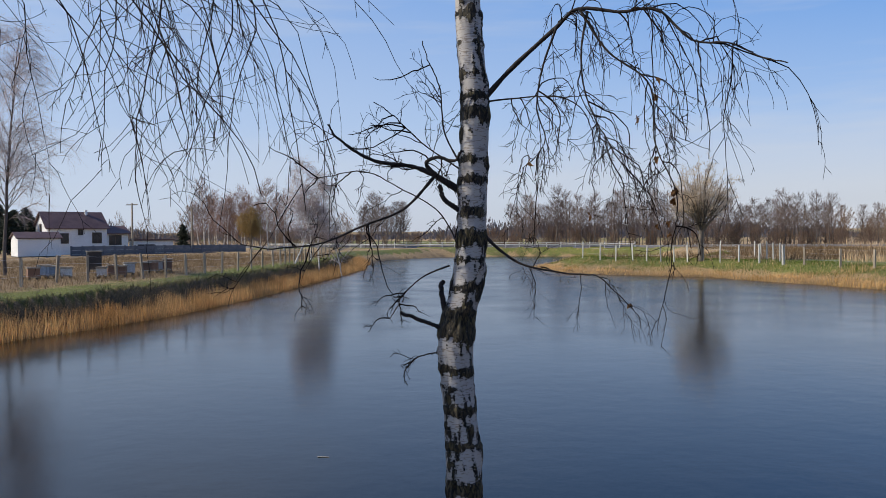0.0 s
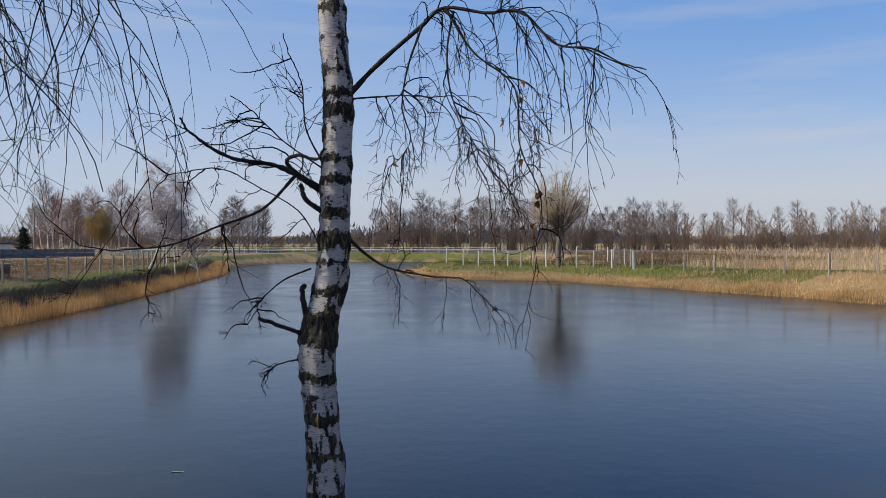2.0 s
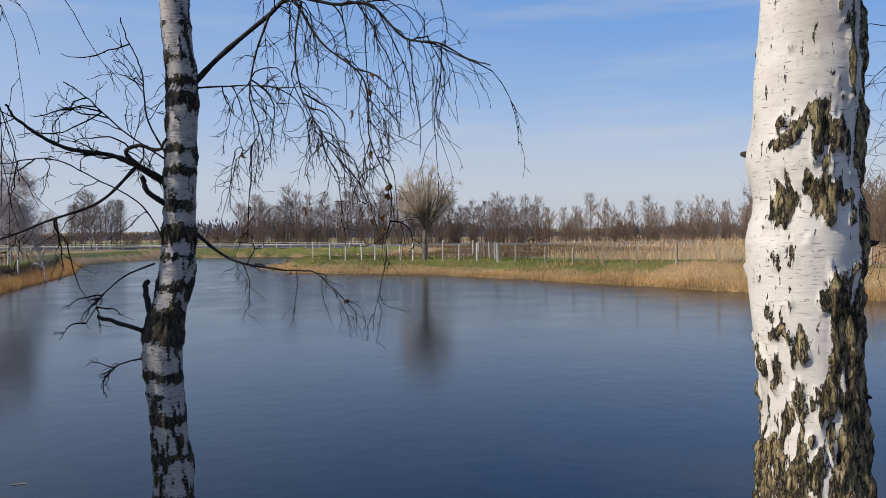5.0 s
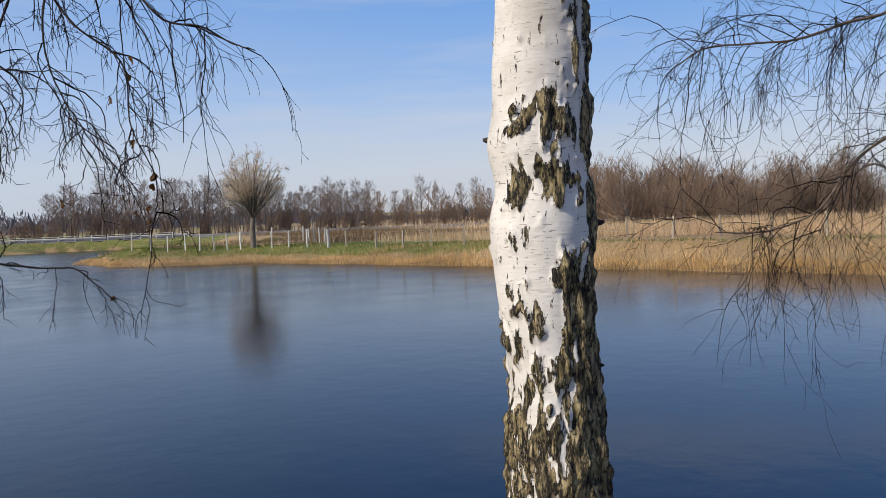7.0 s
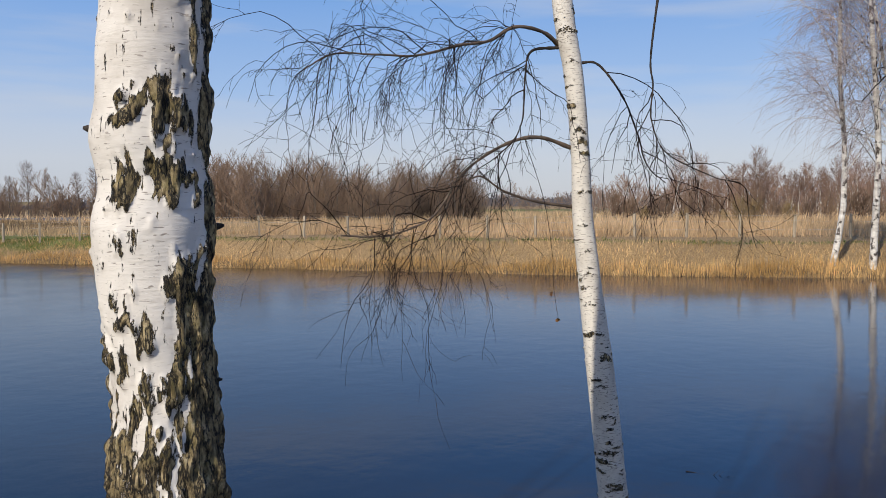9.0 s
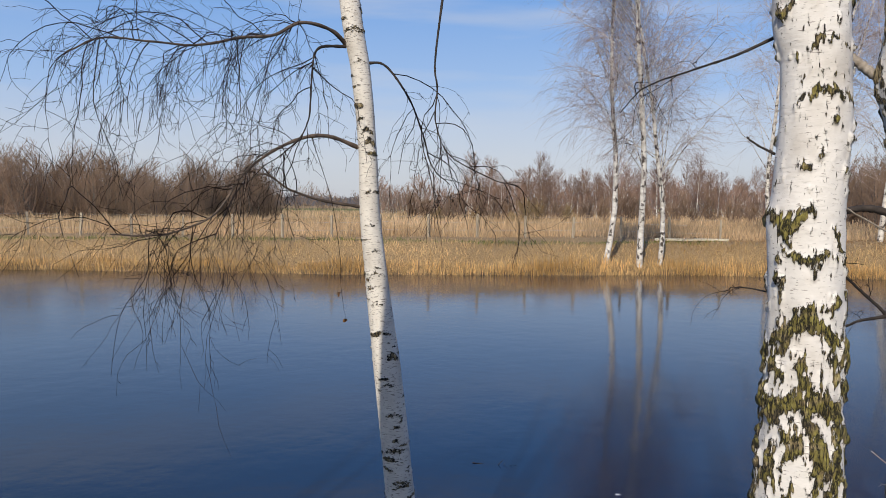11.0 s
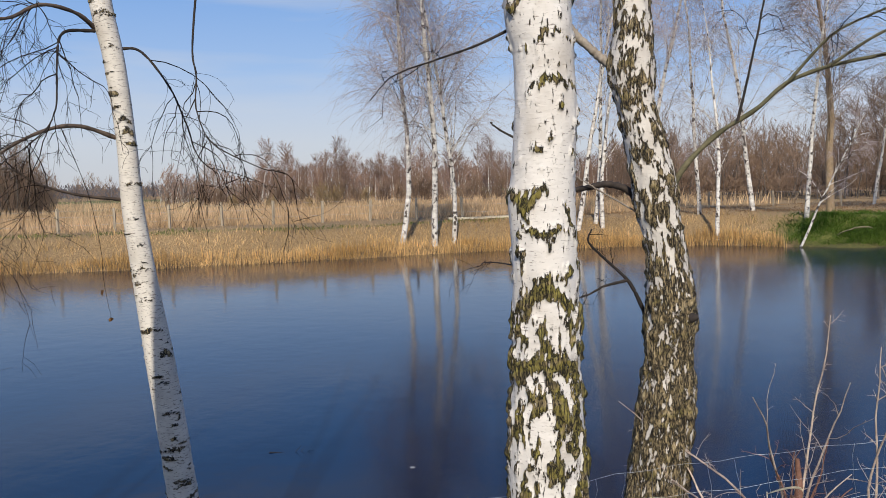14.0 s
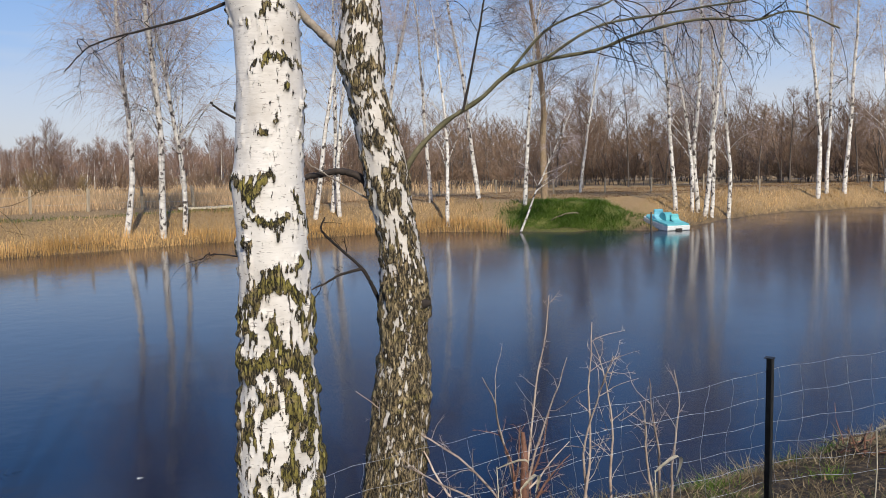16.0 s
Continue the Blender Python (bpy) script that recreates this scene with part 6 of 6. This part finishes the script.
def shrub(label, x, y, stems, h, seed, material, spread=0.25, leans=None):
    g = np.random.default_rng(seed)
    z = float(height(x, y))
    t = thing("shrub", label, "shrub", "bare shrubs on the near bank", at=(x, y, z))
    st = np.stack([g.normal(0, 0.05, stems), g.normal(0, 0.05, stems), np.full(stems, -0.05)], -1)
    w = np.stack([g.normal(0, spread, stems), g.normal(0, spread, stems), np.ones(stems)], -1)
    if leans:
        w[:, 1] = -np.array(leans) + g.normal(0, 0.03, stems)
    s = strands(st, w, h * g.uniform(0.75, 1.08, stems), 14, 0.075, 0.02, g)
    for i in range(stems):
        ob = child("stem", Tubes().add(s[i], taper(1, 14, [0.0105], [0.0028])[0], 6).mesh("stem", material), t)
    n2 = stems * 9
    p, w, k = shoots(s, n2, 0.15, 0.98, g.uniform(0.5, 1.1, n2), g, 0.15)
    s2 = strands(p, w, h * 0.24 * g.uniform(0.15, 1.2, n2), 6, 0.14, 0.0, g)
    tb = Tubes().add(s2, taper(n2, 6, np.full(n2, .003), np.full(n2, .001)), 4)
    n3 = n2 * 4
    p, w, k = shoots(s2, n3, 0.1, 1.0, g.uniform(0.8, 1.4, n3), g)
    tb.add(strands(p, w, g.uniform(0.015, 0.06, n3), 3, 0.1, 0, g), taper(n3, 3, np.full(n3, .0016), np.full(n3, .0006)), 3)
    tagged(child("twig_spray", tb.mesh("twig_spray", material), t), kind="stuff")
    return t


main_shrub = shrub("bare thorny shrub with a reddish stem base by the wire fence", 5.24, -1.78, 5, 1.42, 1, M_shrub, 0.12, leans=(-0.45, -0.2, 0.12, -0.85, -0.05))
child("stem_base", Tubes().add(np.array([(-0.01, 0, -0.1), (0, 0.01, 0.2), (0.015, 0.0, 0.42), (0.02, 0.01, 0.58)]), [0.034, 0.028, 0.024, 0.012], 9).mesh("stem_base", M_shrub_red), main_shrub, "thick rust-red stem base")
shrub("thin upright bare shrub by the wire fence", 5.2, -2.22, 3, 1.35, 2, M_shrub, 0.05)
shrub("small bare shrub by the wire fence", 5.2, -2.67, 3, 1.05, 3, M_shrub, 0.08)
shrub("low sprawling bare shrub by the wire fence", 5.15, -1.5, 4, 0.95, 4, M_shrub, 0.7)
shrub("reddish bare shrub on the bank edge", 5.3, -1.75, 4, 0.8, 5, M_shrub_red, 0.10)
g_p = np.random.default_rng(52)
pile = thing("brush_pile", "small heap of dark broken brushwood on the bank edge", "brushwood", at=(5.72, -4.62, float(height(5.72, -4.62))))
for i in range(34):
    a0 = np.array([[g_p.normal(0, 0.12), g_p.normal(0, 0.10), g_p.uniform(0.0, 0.06)]])
    wy_p = np.array([[g_p.normal(0, 0.6), g_p.normal(0, 0.6), abs(g_p.normal(0.35, 0.4))]])
    child("stick", Tubes().add(strands(a0, wy_p, g_p.uniform(0.12, 0.34), 6, 0.15, 0.1, g_p), taper(1, 6, [g_p.uniform(0.004, 0.011)], [0.002]), 5).mesh("stick", (M_shrub_red, M_cork, M_dead_leaf)[i % 3]), pile)
M_straw = surf("bleached_reed_leaf", (0.55, 0.46, 0.32), (0.72, 0.64, 0.48), 6, 0.7, 0.2, 40)


def reed_leaf(x, y, ztop, reach, turn, seed):
    """A bleached reed leaf on its stalk, arching over at the top."""
    z = float(height(x, y))
    t = thing("reed_leaf", "bleached curled reed leaf on a dry stalk", "reed", "bleached reed leaves", at=(x, y, z))
    h = ztop - z
    child("stalk", Tubes().add(np.array([(0, 0, -0.05), (0.01, 0, h * 0.5), (0, 0, h * 0.93)]), [0.004, 0.0035, 0.003], 6).mesh("stalk", M_straw), t)
    bm = bmesh.new()
    rows = []
    for k in np.linspace(0, 1, 14):
        a = k * 2.6
        c = Vector((reach * math.sin(a) * 0.8 + reach * k * 0.5, 0, h * 0.9 + reach * 0.45 * math.sin(a * 1.1) - reach * 0.5 * k * k))
        w = 0.016 * math.sin(math.pi * (0.1 + 0.88 * k)) ** 0.7
        rows.append([bm.verts.new(c + Vector((0, s * w, abs(s) * w * 0.5))) for s in (-1, 0, 1)])
    for a, b in zip(rows, rows[1:]):
        for j in range(2):
            bm.faces.new((a[j], a[j + 1], b[j + 1], b[j]))
    bmesh.ops.solidify(bm, geom=bm.faces[:], thickness=0.001)
    ob = part("blade", bm, M_straw, t)
    t.rotation_euler = (0, 0, radians(turn))


reed_leaf(4.83, -1.47, 1.36, 0.16, -110, 1)
reed_leaf(4.80, -1.60, 1.22, 0.14, -60, 2)
reed_leaf(4.50, -2.27, 1.37, 0.17, -75, 3)
reed_leaf(4.35, -3.55, 1.55, 0.05, -120, 4)

# ---- things on the water and the far bank ----
tw = Tubes()
g_t = np.random.default_rng(8)
fl = strands([[9.3, 2.75, 0.004]], [[0.25, -0.9, 0.02]], 0.55, 8, 0.06, 0, g_t)
tw.add(fl, taper(1, 8, [0.007], [0.003]), 5)
p, w, k = shoots(fl, 6, 0.4, 1, g_t.uniform(0.4, 0.9, 6), g_t, 0.4)
tw.add(strands(p, w, g_t.uniform(0.05, 0.14, 6), 4, 0.1, 0, g_t), taper(6, 4, np.full(6, .003), np.full(6, .001)), 4)
tagged(new("floating_twig", tw.mesh("floating_twig", M_cork)), "thin dark twig floating on the pond", "twig")
tw = Tubes().add(strands([[8.85, 1.05, 0.006]], [[0.3, -0.9, 0.05]], 0.17, 7, 0.12, 0, g_t), taper(1, 7, [0.006], [0.0015]), 5)
tagged(new("feather", tw.mesh("feather", M_plaster)), "small white feather floating on the pond", "feather")
tw = Tubes().add(strands([[-1.75, 10.99, 0.006]], [[1, -0.05, 0.01]], 0.16, 6, 0.04, 0, g_t), taper(1, 6, [0.007], [0.005]), 5)
tagged(new("floating_straw", tw.mesh("floating_straw", M_straw)), "short pale reed straw floating on the pond", "straw")
for i, (deg, dist, ln) in enumerate(((86.6, 41.6, 2.0), (88.9, 41.8, 1.6))):
    p = bearing(deg, dist)
    bm = bmesh.new()
    add_box(bm, (-ln / 2, -0.14, 0.0), (ln / 2, 0.14, 0.12), 0.02)
    ob = tagged(new("timber_beam", bm_mesh("timber_beam", bm, M_straw)), "pale timber beam lying on the bank top", "timber", "timber beams on the bank")
    ob.matrix_basis = pose(p.x, p.y, p.z + 0.02, 0, 0, -deg + 4)
g_b = np.random.default_rng(12)
bp = bearing(112.8, 39.8)
tagged(new("fallen_branch", Tubes().add(strands([tuple(bp + Vector((0, 0, 0.05)))], [[-0.2, 0.9, 0.35]], 1.6, 9, 0.2, 0.25, g_b), taper(1, 9, [0.06], [0.02]), 7).mesh("fallen_branch", M_olive)),
       "bent fallen branch lying on the green mound", "branch")

# ---- woods ----
birchwood = [far_tree("young_birch", "young white-stemmed birch with reddish twigs in a dense wood", "alder", h, s, M_far_white, M_red_twig, "young birch wood", O, 1.0) for h, s in ((7.5, 141), (8, 142), (7, 143))]
set_out(birchwood, [bearing(a + g_far.normal(0, .2), g_far.uniform(108, 140)) for a in np.linspace(72, 102, 130)], g_far, 3.0, 0.55, 1.15)
tall_wood = [far_tree("alder_tree", "tall bare brown alder in the wood behind the far bank", "alder", h, s, M_alder_bark, M_scrub, "tall alders in the wood", O, 1.3) for h, s in ((11.5, 145), (12.5, 146), (10.5, 147))]
set_out(tall_wood, [bearing(a + g_far.normal(0, .4), g_far.uniform(72, 98)) for a in np.linspace(110, 135, 30)], g_far, 2.0, 0.55, 0.88)
low_scrub = [far_tree("scrub_bush", "low brown bush before the bare woods", "scrub", h, s, M_alder_bark, M_scrub, "low bushes before the wood", O, 0.8) for h, s in ((3.2, 151), (2.6, 152))]
set_out(low_scrub, [bearing(a + g_far.normal(0, .3), g_far.uniform(84, 106)) for a in np.linspace(68, 101, 42)], g_far, 3.0, 0.7, 1.3)
low_far = [bearing(a + g_far.normal(0, .4), g_far.uniform(138, 160)) for a in np.linspace(3, 42, 110)] + [bearing(a + g_far.normal(0, .3), g_far.uniform(185, 225)) for a in np.linspace(-12, 6, 40)]
thicket("low_scrub", "low rust-brown scrub before the alder row and along the road", ((3.2, 153), (2.8, 154)), M_alder_bark, M_scrub, low_far, g_far, 0.7, 1.3)
thicket("young_wood", "dense reddish undergrowth of the young birch wood", ((5.6, 171), (5.0, 172)), M_far_white, M_red_twig, [bearing(a + g_far.normal(0, .2), g_far.uniform(112, 145)) for a in np.linspace(66, 103, 80)], g_far, 0.8, 1.15)
M_tawny = surf("tawny_bush_twigs", (0.27, 0.185, 0.085), (0.40, 0.285, 0.14), 0.3, 0.9, 0, 10)
tawny = [far_tree("scrub_bush", "tawny low bush standing in the dry marsh grass", "scrub", h, s, M_alder_bark, M_tawny, "tawny bushes in the marsh", O, 0.7) for h, s in ((2.4, 161), (2.0, 162))]
set_out(tawny, [bearing(a, d) for a, d in ((76.2, 72), (75.4, 78), (77.3, 80), (72.8, 74), (79.4, 82), (70.2, 86))], g_far, 3.0, 0.7, 1.15)
# the blue-grey of distance haze is put into this wood's colour
M_distant = surf("haze_tinted_wood", (0.105, 0.10, 0.115), (0.15, 0.14, 0.155), 0.02, 1.0, 0, 0.3, island=True, vary=0.15)
g_w = np.random.default_rng(77)
nw = 120000
ang = g_w.uniform(0, 2 * np.pi, nw)
dw = g_w.uniform(330, 620, nw)
sp = np.stack([dw * np.sin(ang), dw * np.cos(ang)], -1)
hw = g_w.uniform(6, 11.5, nw) * (0.75 + 0.3 * np.sin(ang * 9) + 0.15 * np.sin(ang * 23) + 0.12 * np.sin(ang * 61))
rise = g_w.random(nw) ** 1.4
base = np.concatenate([sp, (height(sp[:, 0], sp[:, 1]) - 0.5 + hw * rise * 0.8)[:, None]], 1)
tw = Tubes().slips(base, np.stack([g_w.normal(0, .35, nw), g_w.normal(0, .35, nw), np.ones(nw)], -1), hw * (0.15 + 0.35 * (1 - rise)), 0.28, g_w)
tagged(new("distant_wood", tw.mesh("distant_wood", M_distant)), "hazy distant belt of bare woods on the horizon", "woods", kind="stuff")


# ---- reeds and grass ----
def blades(name, label, category, xy, h, width, material, g, lean=0.18, foot=None, patchy=0.0):
    """A stand of narrow bent blades, each rooted in the ground."""
    n = len(xy)
    z = height(xy[:, 0], xy[:, 1]) if foot is None else foot
    z = np.maximum(z, -0.25) - 0.03
    a = g.uniform(0, 2 * np.pi, n)
    w = np.stack([np.cos(a), np.sin(a), np.zeros(n)], -1) * (width * g.uniform(0.6, 1.3, n))[:, None]
    l = np.stack([g.normal(0, lean, n), g.normal(0, lean, n), np.ones(n)], -1)
    patch = 1 + patchy * (0.55 * wave(xy[:, 0], xy[:, 1], 1.3) + 0.45 * wave(xy[:, 0], xy[:, 1], 3.1, 1.0))
    hh = (h * np.clip(patch, 0.3, 1.8) * g.uniform(0.55, 1.2, n))[:, None]
    p = np.concatenate([xy, z[:, None]], 1)
    mid = p + l * hh * 0.55
    tip = mid + (l + g.normal(0, lean * 1.2, (n, 3)) * [1, 1, 0.4]) * hh * 0.5
    v = np.stack([p - w, p + w, mid + w * 0.8, mid - w * 0.8, tip], 1).reshape(-1, 3)
    b = np.arange(n)[:, None] * 5
    me = mesh_of(name, v, [b + np.array([[0, 1, 2, 3]]), b + np.array([[3, 2, 4]])], material, False)
    return tagged(new(name, me), label, category, kind="stuff")


def scatter(n, x0, x1, y0, y1, lo, hi, g, clear=14.0):
    """Random places whose distance from the water's edge lies between lo and hi."""
    out = []
    while sum(map(len, out)) < n:
        p = np.stack([g.uniform(x0, x1, 60000), g.uniform(y0, y1, 60000)], -1)
        s = shore_distance(p[:, 0], p[:, 1])
        far = np.hypot(p[:, 0], p[:, 1]) > clear
        out.append(p[(s > lo) & (s < hi) & far])
    return np.concatenate(out)[:n]


def clumps(n, count, x0, x1, y0, y1, spread, g):
    """Places gathered in tufts on dry land."""
    c = np.stack([g.uniform(x0, x1, count), g.uniform(y0, y1, count)], -1)
    p = c[g.integers(0, count, n)] + g.normal(0, spread, (n, 2)) * g.uniform(0.5, 1.6, (n, 1))
    return p[shore_distance(p[:, 0], p[:, 1]) > 0.05]


def off_mound(p):
    """Leaves the mown mound and the landing beside the boat free."""
    return p[~((p[:, 1] > -20.6) & (p[:, 1] < -11.6) & (p[:, 0] > 33) & (p[:, 0] < 42))]


g_r = np.random.default_rng(33)
left_reeds = scatter(30000, -18, -4, 16, 92, -0.25, 1.35, g_r)
blades("reeds", "golden dry reeds along the water's edge under the bank", "reeds", left_reeds, 0.60, 0.008, M_rust_reed, g_r, 0.12, patchy=0.3)
far_reeds = off_mound(scatter(26000, 6, 48, -12, 84, -0.4, 0.9, g_r))
tall = np.interp(far_reeds[:, 1], [4, 12, 18, 40, 60], [0.44, 0.38, 0.26, 0.26, 0.20])
keep = g_r.random(len(far_reeds)) < np.interp(far_reeds[:, 1], [44, 52, 58], [1.0, 0.9, 0.7])
blades("reeds", "dry tan reeds fringing the opposite bank", "reeds", far_reeds[keep], tall[keep] * 1.25, 0.010, M_reed, g_r, 0.13, patchy=0.35)
slope = off_mound(scatter(34000, 8, 56, -46, 84, 0.2, 3.4, g_r))
slope = slope[(slope[:, 1] < 50) | (g_r.random(len(slope)) < 0.3)]
blades("dry_grass", "dead straw-coloured grass on the sloping bank", "grass", slope, 0.26, 0.012, M_slope, g_r, 0.40, patchy=0.6)
marsh = scatter(36000, 24, 75, -8, 56, 7.5, 30, g_r)
blades("marsh_grass", "field of tall dry marsh grass behind the bank", "grass", marsh, 0.72, 0.016, M_marsh, g_r, 0.25, patchy=0.5)
marsh = scatter(26000, 50, 150, -20, 110, 20, 120, g_r)
blades("marsh_grass", "far field of pale dry marsh grass", "grass", marsh, 0.78, 0.04, M_marsh, g_r, 0.25, patchy=0.5)
top = scatter(6000, 8, 48, 0, 84, 3.1, 4.2, g_r)
blades("bank_grass", "short green grass along the bank top", "grass", top, 0.12, 0.014, M_grass, g_r, 0.5, patchy=0.6)
head = scatter(22000, 7, 34, 44, 84, 1.0, 4.6, g_r)
blades("bank_grass", "green grass on the headland", "grass", head, 0.13, 0.011, M_grass, g_r, 0.4, patchy=0.6)
lb = scatter(30000, -24, -6, 16, 92, 1.85, 4.4, g_r)
blades("bank_grass", "short green grass on the low bank", "grass", lb, 0.06, 0.006, M_grass, g_r, 0.4)
md = np.array([37.2, -15.0]) + g_r.normal(0, 1, (17000, 2)) * [1.4, 1.7]
md = md[shore_distance(md[:, 0], md[:, 1]) > 0.2]
blades("bank_grass", "lush green grass on a mound by the boat", "grass", md, 0.17, 0.012, M_lush, g_r, 0.6, patchy=0.7)
weeds = scatter(40000, -46, -9, 24, 92, 3.6, 30, g_r)
blades("dead_weeds", "dead brown weeds and stubble in the field behind the fence", "weeds", weeds, 0.28, 0.008, M_weed, g_r, 0.3, patchy=0.6)
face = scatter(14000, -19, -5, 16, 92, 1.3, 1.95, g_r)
blades("bank_weeds", "dead weeds hanging over the earthen bank, darkened for its shade", "weeds", face, 0.24, 0.007, M_overhang, g_r, 0.5)
fallen = off_mound(scatter(22000, 35, 66, -52, 4, 2.2, 18, g_r))
blades("fallen_leaves", "russet fallen leaves and dead grass under the far birches", "leaf litter", fallen, 0.10, 0.018, M_russet, g_r, 0.8)
tuft = scatter(9000, 9, 50, 58, 108, 4.5, 30, g_r)
blades("dead_weeds", "tall brown dead weeds behind the headland fence", "weeds", tuft, 0.55, 0.018, M_weed, g_r, 0.25)
nb = scatter(3000, -3, 9, -9, 6.5, 0.1, 5.0, g_r, 0.0)
blades("bank_grass", "sparse green grass on the near bank", "grass", nb, 0.09, 0.0022, M_grass, g_r, 0.5)
nb = scatter(14000, -3, 9, -9, 6.5, 0.0, 5.0, g_r, 0.0)
nt = clumps(9000, 90, 3.4, 8.0, -9, -1.4, 0.06, g_r)
blades("bank_grass", "tufted green grass on the near bank by the wire fence", "grass", nt, 0.10, 0.0032, M_lush, g_r, 0.7)
nt = clumps(11000, 150, 3.4, 8.0, -9, -1.2, 0.09, g_r)
blades("dead_grass", "tousled straw-coloured grass by the wire fence", "grass", nt, 0.11, 0.0034, M_straw_blade, g_r, 1.1)
nl = scatter(16000, 3, 8.5, -9, 1.0, 0.1, 5.0, g_r, 0.0)
blades("fallen_leaves", "dark withered leaves strewn over the near bank", "leaf litter", nl, 0.035, 0.010, M_dead_leaf, g_r, 1.2)
blades("dead_grass", "matted dead grass on the near bank", "grass", nb, 0.08, 0.003, M_litter, g_r, 1.0)
